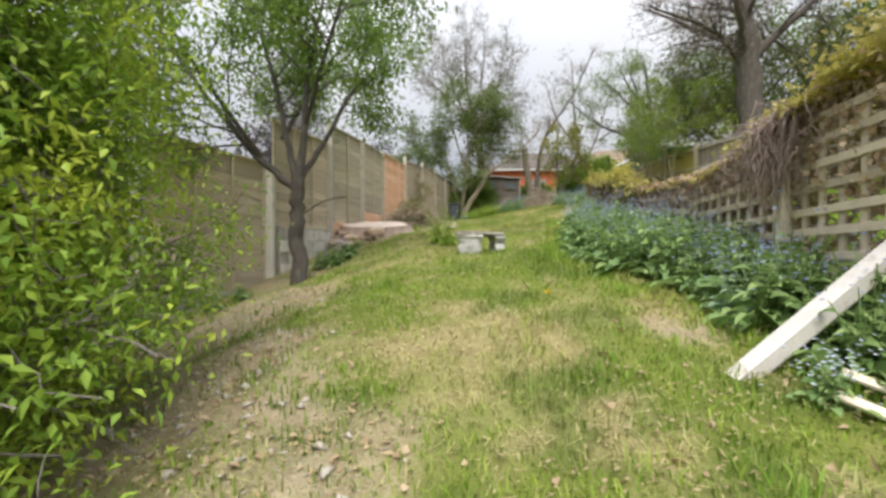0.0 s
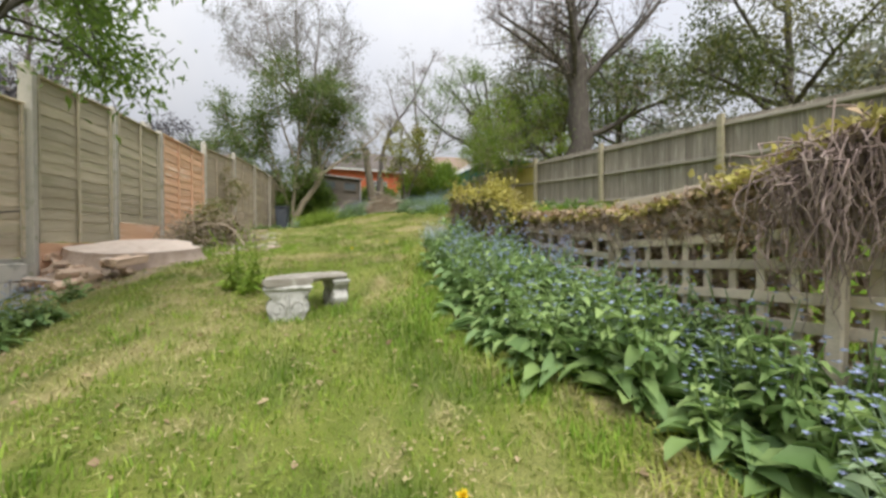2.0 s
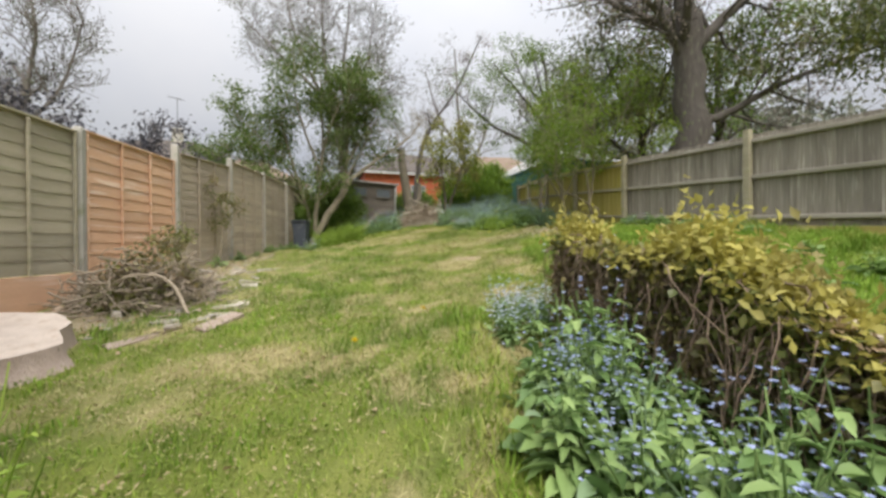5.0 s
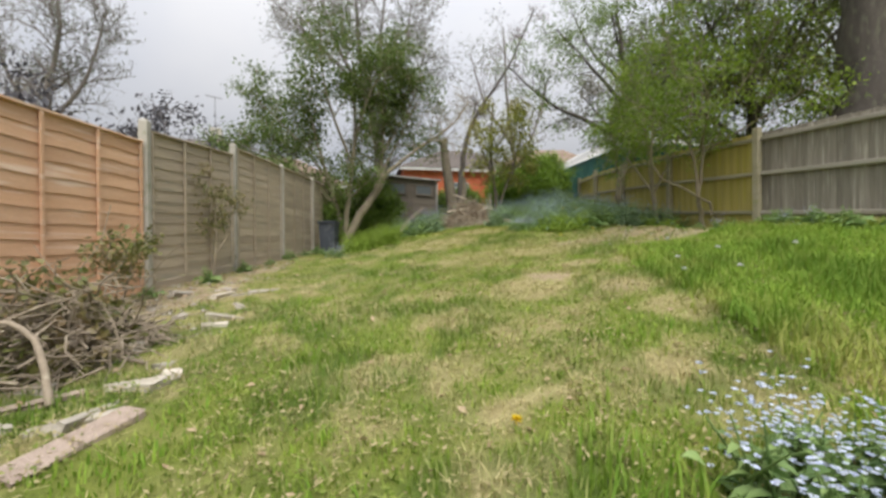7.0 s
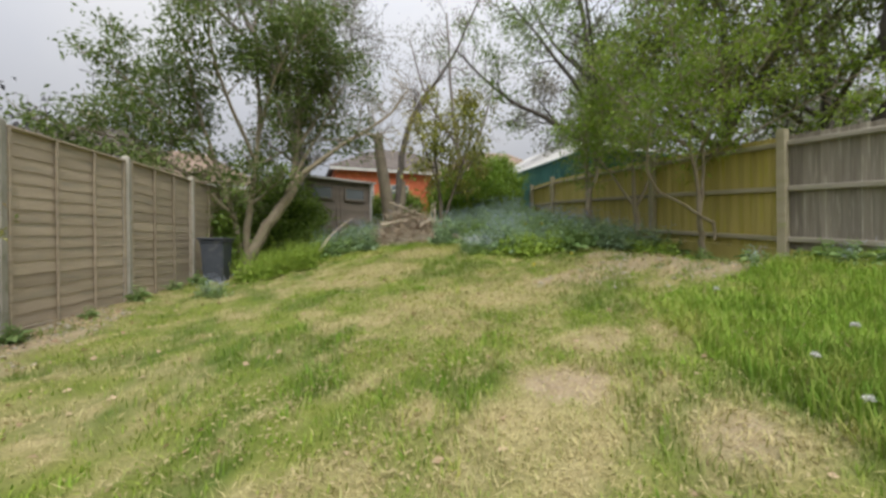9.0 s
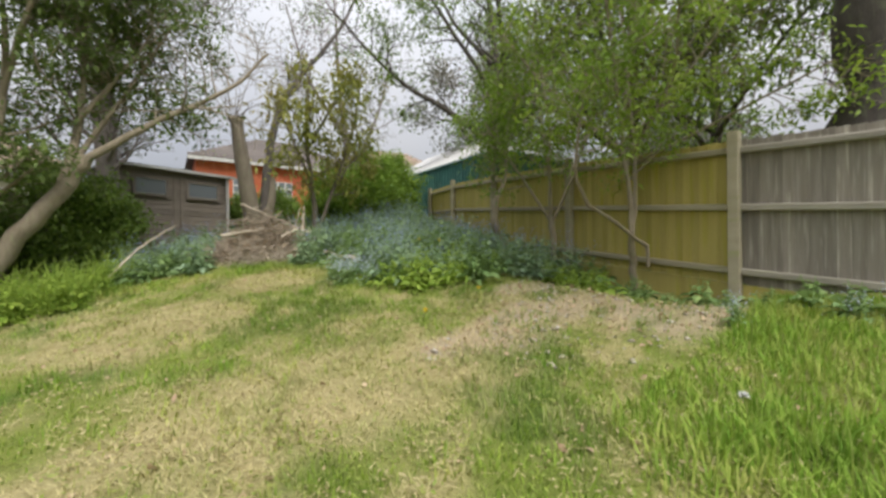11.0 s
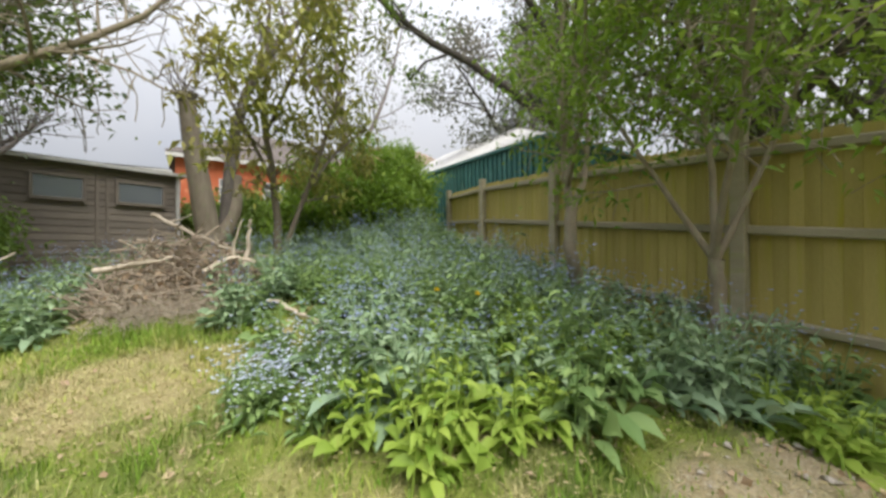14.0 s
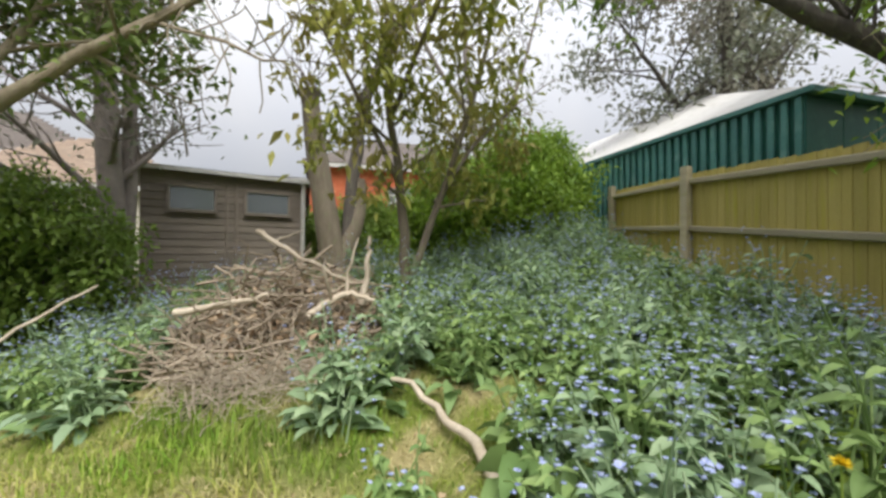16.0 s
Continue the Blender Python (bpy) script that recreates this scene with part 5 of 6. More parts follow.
for name, ang in (("support", 182), ("support", 102)):
    a = radians(ang)
    mid = Vector((cx + 0.625 * math.cos(a), cy + 0.625 * math.sin(a), 0))
    base_z = gz(mid.x, mid.y) - 0.06
    hgt = zt - 0.062 - base_z
    prof = [(-0.15, 0), (0.15, 0), (0.165, 0.06), (0.135, 0.12), (0.12, 0.2), (0.135, 0.3), (0.165, 0.4), (0.175, 0.5), (0.16, 0.62), (0.13, 0.7), (0.145, 0.78), (0.185, 0.86), (0.19, 1.0),
            (-0.19, 1.0), (-0.185, 0.86), (-0.145, 0.78), (-0.13, 0.7), (-0.16, 0.62), (-0.175, 0.5), (-0.165, 0.4), (-0.135, 0.3), (-0.12, 0.2), (-0.135, 0.12), (-0.165, 0.06)]
    bm = bmesh.new()
    th2 = 0.075
    f0 = [bm.verts.new((x, -th2, z * hgt)) for x, z in prof]
    f1 = [bm.verts.new((x, th2, z * hgt)) for x, z in prof]
    for i in range(len(prof)):
        j = (i + 1) % len(prof)
        bm.faces.new((f0[i], f0[j], f1[j], f1[i]))
    bm.faces.new(f0[::-1])
    bm.faces.new(f1)
    bmesh.ops.triangulate(bm, faces=[f for f in bm.faces if len(f.verts) > 4])
    sup = part("support", bm_mesh("support", bm, M_STONE), bench, pose(mid.x, mid.y, base_z, 0, 0, ang), label="pale scrolled cast-stone support")
    # raised scroll and leaf relief on both faces
    for s in (-1, 1):
        tb = Tubes()
        for sx in (-1, 1):
            t = np.linspace(0, 2.4 * math.pi, 22)
            rad = 0.062 * (1 - t / (3.2 * math.pi))
            tb.add(np.stack([sx * (0.085 - rad * np.cos(t) * 0.9), np.full_like(t, s * (th2 + 0.002)), hgt * 0.46 + rad * np.sin(t) * 1.15], 1), np.linspace(0.009, 0.005, 22), 5)
            tb.add(np.stack([sx * np.linspace(0.02, 0.1, 8), np.full(8, s * (th2 + 0.002)), hgt * (0.12 + 0.12 * np.linspace(0, 1, 8) ** 2)], 1), np.linspace(0.016, 0.006, 8), 5)
        tb.add(np.array([(0, s * (th2 + 0.002), hgt * 0.1), (0, s * (th2 + 0.004), hgt * 0.45), (0, s * (th2 + 0.002), hgt * 0.8)]), [0.012, 0.022, 0.008], 6)
        part("relief", tb.mesh("relief", M_STONE), sup)
    part("top_moulding", box_mesh("top_moulding", (0.40, 0.19, 0.035), M_STONE, 0.01), sup, pose(0, 0, hgt - 0.037))
    part("foot", box_mesh("foot", (0.33, 0.19, 0.07), M_STONE, 0.012), sup, pose(0, 0, -0.015))

# wide cut stump
stump = thing("tree_stump", pose(-1.55, 9.2, gz(-1.5, 9.2) - 0.25), "wide freshly cut tree stump with flared roots", "stump")
sr = random.Random(12)
nseg, levels = 40, 7
ztop = 1.8 - (gz(-1.5, 9.2) - 0.25)
bm = bmesh.new()
rings = []
lobes = [sr.uniform(0, 6.28) for _ in range(4)]
for l in range(levels + 1):
    f = l / levels
    ring = []
    for i in range(nseg):
        a = 2 * math.pi * i / nseg
        lob = 0.10 * math.sin(3 * a + lobes[0]) + 0.07 * math.sin(5 * a + lobes[1]) + 0.035 * math.sin(9 * a + lobes[2]) + 0.015 * math.sin(17 * a + lobes[3])
        flare = 1 + (0.42 + 1.6 * max(0, lob)) * (1 - f) ** 2
        q = (1 + lob) * flare
        ring.append(bm.verts.new((0.74 * q * math.cos(a), 0.66 * q * math.sin(a), (ztop + 0.11 * math.sin(a)) * f - (0.0 if l else 0.1))))
    rings.append(ring)
for p, q in zip(rings, rings[1:]):
    for i in range(nseg):
        bm.faces.new((p[i], p[(i + 1) % nseg], q[(i + 1) % nseg], q[i]))
part("bark", bm_mesh("bark", bm, M_STUMPBARK, True), stump)
bm = bmesh.new()
c = bm.verts.new((0, 0, ztop + 0.0))
edge = [bm.verts.new((v.x, v.y, v.z)) for v in [Vector((0.74 * (1 + 0.10 * math.sin(3 * a + lobes[0]) + 0.07 * math.sin(5 * a + lobes[1]) + 0.035 * math.sin(9 * a + lobes[2]) + 0.015 * math.sin(17 * a + lobes[3])) * math.cos(a),
        0.66 * (1 + 0.10 * math.sin(3 * a + lobes[0]) + 0.07 * math.sin(5 * a + lobes[1]) + 0.035 * math.sin(9 * a + lobes[2]) + 0.015 * math.sin(17 * a + lobes[3])) * math.sin(a), ztop + 0.11 * math.sin(a))) for a in [2 * math.pi * i / nseg for i in range(nseg)]]]
for i in range(nseg):
    bm.faces.new((c, edge[i], edge[(i + 1) % nseg]))
part("cut_face", bm_mesh("cut_face", bm, M_CUT), stump, label="pale pinkish sawn wood")

# split wood and bark slabs round the stump and along the fence
pr = random.Random(21)
for k in range(50):
    near = k < 20
    y = pr.uniform(8.2, 11.2) if near else pr.uniform(9.6, 13.6)
    x = left_x(y) + pr.uniform(0.15, 0.9) if near else pr.uniform(-1.0, 0.35)
    if near and math.hypot(x + 1.5, y - 9.2) < 0.85:
        x = left_x(y) + 0.15
    ln, wd = (pr.uniform(0.14, 0.4), pr.uniform(0.06, 0.15)) if near else (pr.uniform(0.1, 0.42), pr.uniform(0.05, 0.12))
    me = box_mesh("split_log", (ln, wd, pr.uniform(0.03, 0.09)), M_CHIP if near else M_PALEPIECE, 0.012, (0.5, 0.5, 0.3), 0.02, k)
    ob = new("split_log" if near else "wood_slab", me)
    ob.matrix_basis = pose(x, y, gz(x, y) - 0.02, pr.uniform(-9, 9), pr.uniform(-7, 12), pr.uniform(0, 180))
    tagged(ob, "rough orange-brown split log lying on bare earth" if near else "pale flat piece of wood lying in cut grass", "log" if near else "wood piece", "split wood round the stump" if near else "pale pieces along the lawn edge")

# long pale planks lying at the lawn edge
for k, (x, y, ln, wd, turn) in enumerate(((0.2, 9.66, 0.55, 0.12, 62), (-0.35, 9.45, 0.6, 0.1, 40), (-0.32, 10.2, 0.4, 0.12, 20), (-0.2, 11.0, 0.5, 0.09, 70))):
    ob = new("plank", box_mesh("plank", (ln, wd, 0.05), M_STUMPBARK, 0.012, (0.5, 0.5, 0.2), 0.022, 300 + k))
    slope = math.degrees(math.atan2(gz(x + 0.3 * math.cos(radians(turn)), y + 0.3 * math.sin(radians(turn))) - gz(x - 0.3 * math.cos(radians(turn)), y - 0.3 * math.sin(radians(turn))), 0.6))
    ob.matrix_basis = pose(x, y, gz(x, y) - 0.012, 0, -slope, turn)
    tagged(ob, "pale weathered plank lying at the lawn edge", "plank", "pale planks along the lawn edge")

# a withered sapling against the lapped fence
tree("withered_sapling", "thin withered sapling with brown leaves against the fence", (left_x(14.4) + 0.28, 14.4, gz(left_x(14.4) + 0.28, 14.4)),
     [(((0, 0, 0), (0.05, 0.05, 0.8), (-0.05, 0.1, 1.75)), 0.016, 0.006), (((0.03, 0.02, 0.4), (0.2, 0.3, 0.9), (0.15, 0.45, 1.4)), 0.01, 0.005)],
     M_BRUSH, L_IVY, 471, 2, (8, 5), (0.4, 0.2), 0.35, 0.2, 9, 0.06, 0.035, 0.05, category="sapling")
tree("withered_sapling", "thin withered sapling by the new panel", (left_x(12.6) + 0.35, 12.6, gz(left_x(12.6) + 0.35, 12.6)),
     [(((0, 0, 0), (0.05, 0.1, 0.4), (0.0, 0.3, 0.8)), 0.014, 0.006), (((0.02, 0.05, 0.2), (0.1, -0.3, 0.5), (0.15, -0.5, 0.7)), 0.01, 0.005)],
     M_BRUSH, L_IVY, 473, 2, (7, 5), (0.35, 0.2), 0.3, 0.1, 8, 0.07, 0.04, 0.05, category="sapling")

# jumble of split wood between the block wall and the stump
for k in range(26):
    x, y = pr.uniform(-2.4, -1.35), pr.uniform(8.3, 9.1)
    if math.hypot(x + 1.5, y - 9.2) < 0.75:
        y -= 0.4
    me = box_mesh("split_log", (pr.uniform(0.14, 0.5), pr.uniform(0.05, 0.13), pr.uniform(0.04, 0.11)), M_CHIP if k % 5 else M_CUT, 0.02, (0.5, 0.5, 0.2), 0.024, 100 + k)
    ob = new("split_log", me)
    ob.matrix_basis = pose(x, y, gz(x, y) + 0.05 * (k % 4), pr.uniform(-20, 20), pr.uniform(-14, 14), pr.uniform(0, 180))
    tagged(ob, "splintered orange-brown log in a heap by the stump", "log", "split wood round the stump")

# bin
zb = gz(0.62, 19.4)
wb = thing("rubbish_bin", pose(0.6, 19.4, zb - 0.01, 0, 0, -15), "dark blue-grey plastic bin standing by nettles", "bin")
bm = bmesh.new()
vs = box(bm, -0.24, 0.24, -0.24, 0.24, 0, 0.9, 0.03)
for v in vs:
    k = 0.78 + 0.22 * v.co.z / 0.9
    v.co.x *= k
    v.co.y *= k
part("body", bm_mesh("body", bm, M_BIN), wb)
bm = bmesh.new()
box(bm, -0.265, 0.265, -0.28, 0.26, 0.902, 0.95, 0.015)
part("lid", bm_mesh("lid", bm, M_BIN), wb)
part("rim", box_mesh("rim", (0.50, 0.50, 0.05), M_BIN, 0.01), wb, pose(0, 0, 0.84))
tb = Tubes()
tb.add(np.array([(-0.22, 0.27, 0.88), (0, 0.30, 0.88), (0.22, 0.27, 0.88)]), [0.015] * 3, 6)
part("handle", tb.mesh("handle", M_BIN), wb)

# leaning white post and broken lattice by the start
beam = new("leaning_post", box_mesh("leaning_post", (0.10, 0.095, 2.2), M_WHITE, 0.012, (0.5, 0.5, 0.0), 0.003, 4))
tagged(beam, "white-painted timber post leaning low over the grass, paint flaking", "post")
d = (Vector((2.33, 2.05, 1.21)) - Vector((1.42, 1.98, 0.53)))
beam.matrix_basis = Matrix.Translation((1.40, 1.98, 0.47)) @ d.to_track_quat("Z", "Y").to_matrix().to_4x4()
bm = bmesh.new()
bmesh.ops.create_cone(bm, cap_ends=True, segments=12, radius1=0.013, radius2=0.013, depth=0.004)
part("knot_hole", bm_mesh("knot_hole", bm, M_ROOFFELT), beam, Matrix.Translation((0.028, -0.05, 0.55)) @ Matrix.Rotation(radians(90), 4, "X"), "dark knot hole")
rest = new("leaning_board", box_mesh("leaning_board", (0.09, 0.03, 1.5), M_DEADWOOD, 0.006, (0.5, 0.5, 0.0), 0.003, 6))
rest.matrix_basis = Matrix.Translation((1.86, 2.12, 0.68)) @ d.to_track_quat("Z", "Y").to_matrix().to_4x4()
tagged(rest, "thin bare board leaning behind the white post", "board")
piece = thing("broken_lattice", pose(2.06, 1.5, gz(2.06, 1.5) + 0.02, 14, -20, 24), "broken pale trellis piece lying in the grass", "trellis")
sl = box_mesh("slat", (0.75, 0.055, 0.02), M_TRELLIS, 0.003)
for k in range(2):
    part("slat", sl, piece, pose(0, -0.14 + k * 0.24, 0.0, 0, 0, 4 - 5 * k))
for k in range(2):
    part("slat", sl, piece, pose(-0.22 + k * 0.17, 0, 0.024, 0, 0, 90 + k))


# ---- trellis along the bed, with its climbers ----
def trellis(y0, y1, x0, x1, top0, top1, low0, low1, label):
    length = math.hypot(x1 - x0, y1 - y0)
    turn = math.degrees(math.atan2(y1 - y0, x1 - x0))
    th = thing("garden_trellis", pose(x0, y0, 0, 0, 0, turn), label, "trellis")
    r = random.Random(int(y0 * 10))
    slope = math.degrees(math.atan2(top1 - top0, length))
    horiz = box_mesh("slat", (length, 0.022, 0.058), M_TRELLIS, 0.003, (0, 0.5, 0.5))
    n = int((min(top0 - low0, top1 - low1)) / 0.165)
    for k in range(n + 1):
        part("slat", horiz, th, pose(0, 0.012, top0 - 0.03 - k * 0.165, r.uniform(-1, 1), -slope + r.uniform(-0.5, 0.5), 0))
    vert = box_mesh("upright", (0.048, 0.022, max(top0 - low0, top1 - low1)), M_TRELLIS, 0.003, (0.5, 0.5, 1.0))
    m = int(length / 0.165)
    for k in range(m + 1):
        x = 0.02 + k * (length - 0.04) / m
        part("upright", vert, th, pose(x, -0.012, top0 + (top1 - top0) * x / length, 0, r.uniform(-1, 1), 0))
    return th


trellis(1.15, 4.6, 2.5, 2.97, 2.26, 2.12, 0.75, 0.95, "bleached square timber trellis above the flower bed")
trellis(4.66, 7.85, 2.98, 3.04, 2.02, 2.36, 1.0, 1.5, "timber trellis thickly grown with a climber")
for x, y, top in ((2.5, 1.12, 2.3), (2.68, 3.08, 2.12), (2.97, 4.63, 2.05), (3.0, 6.12, 2.2), (3.03, 7.9, 2.55)):
    bm = bmesh.new()
    z0 = gz(x, y) - 0.3
    box(bm, -0.034, 0.034, -0.034, 0.034, 0, top - z0, 0.01)
    p = new("trellis_post", bm_mesh("trellis_post", bm, M_TRELLIS))
    p.matrix_basis = pose(x if 2 < y < 4 else x + 0.06, y, z0, random.Random(y).uniform(-1.5, 1.5), 0, 0)
    tagged(p, "bleached timber post holding the trellis", "post", "posts of the trellis")


def climber(y0, y1, top, depth, stems, leaves, hang, leaf_a, leaf_b, seed, label, low=0.3, crown=0.25, bunch=None, vine=None):
    """A climber over the trellis: a tangle of stems that hang, with leaves over the top and down the face."""
    r = rng_of(seed)
    th = thing("climber", pose(0, 0, 0), label, "climbing plant")
    tb = Tubes()
    tx = lambda y: np.interp(y, [1.1, 4.6, 7.9], [2.5, 2.97, 3.04])
    tt = lambda y: np.interp(y, [1.1, 2.6, 3.2, 4.3, 6.0, 6.6, 7.9], top)
    for k in range(stems):
        y = r.normal(*bunch) if bunch and k > stems // 8 else r.uniform(y0, y1)
        p = np.array(((2.66 if bunch and k > stems // 8 else tx(y)) + r.normal() * depth * 0.5, y, tt(y) - abs(r.normal()) * 0.12))
        q = p + np.array((-abs(r.normal()) * depth * 0.9, r.normal() * (0.07 if bunch else 0.14), -r.uniform(0.15, hang)))
        mid = (p + q) / 2 + np.array((-abs(r.normal()) * depth * 0.5, r.normal() * 0.1, r.uniform(0.0, 0.18)))
        line = spline((p, mid, q), 8) + r.normal(size=(8, 3)) * 0.012
        tb.add(line, np.linspace(r.uniform(0.003, 0.0065), 0.002, 8), 4)
    tagged(part("vine_tangle", tb.mesh("vine_tangle", vine or M_VINE), th), kind="stuff")
    for name, mat_, n, up in (("top_foliage", leaf_a, leaves[0], True), ("side_foliage", leaf_b, leaves[1], False)):
        if n:
            y = r.uniform(y0 - 0.1, y1 + 0.05, n)
            dens = vnoise(y * 2.2, y * 0 + seed, seed)
            z = tt(y) + (np.abs(r.normal(size=n)) * crown * (0.1 + 1.5 * dens ** 2) - 0.08 if up else -r.uniform(0, 1, n) ** 1.6 * (tt(y) - ground_z(tx(y), y) - low))
            x = tx(y) + r.normal(size=n) * depth * (1.1 if up else 0.55) + (depth * 0.7 if up else -depth * 0.3)
            way = unit(r.normal(size=(n, 3)) + np.array((-0.3, 0, 0.3 if up else -0.6)))
            tagged(part(name, leaf_mesh(name, np.stack([x, y, z], 1), way, r.uniform(0.03, 0.075, n), r.uniform(0.02, 0.05, n), mat_, seed + 3), th), kind="stuff")
    n = int((1100 if bunch else 1700) * (y1 - y0))
    y = r.uniform(y0, y1, n)
    g = ground_z(tx(y), y) + 0.1
    z = g + (tt(y) - 0.06 - g) * r.uniform(0, 1, n) ** 0.8
    x = tx(y) + 0.07 + np.abs(r.normal(size=n)) * 0.13
    tagged(part("inner_foliage", leaf_mesh("inner_foliage", np.stack([x, y, z], 1), r.normal(size=(n, 3)), r.uniform(0.05, 0.11, n), r.uniform(0.04, 0.075, n), L_DARKDEAD, seed + 9), th), kind="stuff")
    return th


TOPS = [2.44, 2.42, 2.2, 2.06, 2.12, 2.38, 2.56]
climber(1.1, 3.5, TOPS, 0.13, 360, (9000, 1200), 0.6, L_YELLOW, L_DEAD, 501, "old climber with a hanging bundle of brown stems and yellow-green leaves", 0.75, 0.2, (3.04, 0.08))
climber(3.4, 6.1, TOPS, 0.06, 260, (2600, 1700), 0.3, L_YELLOW, L_DEAD, 503, "brown-stemmed climber with yellow tips along the trellis top", 0.75, 0.07, vine=M_STUMPBARK)
climber(6.0, 7.88, TOPS, 0.09, 480, (5600, 8000), 0.8, L_YELLOW, L_IVY, 505, "dense ivy over the trellis end, dark and brown", 0.1, 0.16, vine=M_VINE_DARK)


# ---- flower beds and rough growth ----
def blade_leaves(name, pos, way, length, width, material, seed, droop=0.5):
    """Broad leaves of four parts that arch and droop."""
    r = rng_of(seed)
    n = len(pos)
    way = unit(way)
    side = unit(np.cross(way, np.array([0, 0, 1.0])) + r.normal(size=(n, 3)) * 0.25)
    L, W = np.asarray(length)[:, None], np.asarray(width)[:, None]
    verts = []
    for s, w in ((0, 0.12), (0.35, 1.0), (0.7, 0.75)):
        c = pos + way * L * s - np.array([0, 0, 1.0]) * L * droop * s * s
        lift = np.array([0, 0, 1.0]) * W * 0.22 * w
        verts += [c + side * W * 0.5 * w + lift, c - lift * 0.3, c - side * W * 0.5 * w + lift]
    verts.append(pos + way * L - np.array([0, 0, 1.0]) * L * droop)
    v = np.stack(verts, 1).reshape(-1, 3)
    i = np.arange(n)[:, None] * 10
    tri = [(0, 1, 4), (0, 4, 3), (1, 2, 5), (1, 5, 4), (3, 4, 7), (3, 7, 6), (4, 5, 8), (4, 8, 7), (6, 7, 9), (7, 8, 9)]
    f = np.concatenate([i + np.array(t) for t in tri])
    return mesh_of(name, v, f, material, shade=True)


def flowering_plant(name, label, seed, height, stems, low_leaves, leaf_len, leaf_mat_, flower_mat, flowers, group, spread=0.2, broad=0.42):
    r = rng_of(seed)
    th = thing(name, pose(0, 0, -50), label, "plant", group)
    tb = Tubes()
    pos, way, ln, fpos = [], [], [], []
    for k in range(stems):
        a = r.uniform(0, 2 * math.pi)
        lean = r.uniform(0.1, 0.55)
        tip = np.array((math.cos(a) * lean * height, math.sin(a) * lean * height, height * r.uniform(0.7, 1.1)))
        foot = np.array((r.normal() * spread * 0.3, r.normal() * spread * 0.3, -0.03))
        line = spline((foot, (foot + tip) / 2 * np.array((0.8, 0.8, 1.1)), tip), 7)
        tb.add(line, np.linspace(0.006, 0.003, 7), 4)
        for j in range(9):
            u = r.uniform(0.15, 0.95)
            p = line[int(u * 6)]
            b = r.uniform(0, 2 * math.pi)
            pos.append(p)
            way.append((math.cos(b), math.sin(b), r.uniform(0.1, 0.7)))
            ln.append(leaf_len * (1.05 - 0.65 * u) * r.uniform(0.7, 1.2))
        for j in range(flowers if r.uniform() < 0.4 else 0):
            fpos.append(line[-1 - int(r.uniform(0, 2.4))] + r.normal(size=3) * np.array((0.045, 0.045, 0.07)) + np.array((0, 0, 0.03)))
    for k in range(low_leaves):
        a = r.uniform(0, 2 * math.pi)
        d = r.uniform(0, spread)
        pos.append((math.cos(a) * d, math.sin(a) * d, r.uniform(0.0, 0.12)))
        way.append((math.cos(a) + r.normal() * 0.3, math.sin(a) + r.normal() * 0.3, r.uniform(0.25, 1.1)))
        ln.append(leaf_len * r.uniform(0.8, 1.5))
    ln = np.array(ln)
    tagged(part("stalk", tb.mesh("stalk", leaf_mat_), th), kind="stuff")
    tagged(part("foliage", blade_leaves("foliage", np.array(pos), np.array(way), ln, ln * broad, leaf_mat_, seed + 1), th), kind="stuff")
    if fpos:
        fpos = np.array(fpos)
        n = len(fpos)
        petals = np.repeat(fpos, 5, axis=0)
        ang = np.tile(np.arange(5) * 2 * math.pi / 5, n) + np.repeat(r.uniform(0, 6, n), 5)
        w = np.stack([np.cos(ang), np.sin(ang), np.full(5 * n, 0.35)], 1)
        tagged(part("bloom", leaf_mesh("bloom", petals, w, r.uniform(0.009, 0.016, 5 * n), r.uniform(0.008, 0.014, 5 * n), flower_mat, seed + 2), th), kind="stuff")
    return th


def plant_out(kinds, places, seed, smin=0.8, smax=1.25):
    r = random.Random(seed)
    for x, y in places:
        src = kinds[r.randrange(len(kinds))]
        s = r.uniform(smin, smax)
        ob = copy_thing(src, pose(x, y, gz(x, y) - 0.01, 0, 0, r.uniform(0, 360)))
        ob.scale = (s, s, s * r.uniform(0.85, 1.15))
    for src in kinds:
        x, y = places[r.randrange(len(places))]
        src.matrix_basis = pose(x + 0.1, y + 0.1, gz(x + 0.1, y + 0.1) - 0.01)


def in_bed(inside, box4, gapxy, seed):
    r = random.Random(seed)
    out = []
    x0, x1, y0, y1 = box4
    y = y0
    while y < y1:
        x = x0
        while x < x1:
            p = (x + r.uniform(-0.4, 0.4) * gapxy, y + r.uniform(-0.4, 0.4) * gapxy)
            if inside(*p):
                out.append(p)
            x += gapxy
        y += gapxy
    return out


def near_bed(x, y):
    left = np.interp(y, [0.6, 2.2, 3.0, 4.0, 5.0, 6.0, 7.2, 8.6], [2.2, 1.98, 2.06, 1.82, 1.72, 2.05, 2.35, 2.5])
    return left < x < min(2.4 + 0.12 * y, 2.92) and y < 7.5


def far_bed(x, y):
    front = np.interp(x, [2.8, 4.0, 4.9, 5.35, 5.6, 5.8, 6.0, 6.3, 6.9, 7.6, 9.2], [19.9, 19.3, 19.6, 19.0, 18.0, 17.0, 16.4, 16.05, 15.6, 15.1, 14.7])
    return y > front + 0.12 and x < right_x(y) - 0.15 and math.hypot(x - 5.02, (y - 20.05) * 0.95) > 0.92 and math.hypot((x - 6.08) / 0.3, (y - 18.3) / 0.72) > 1


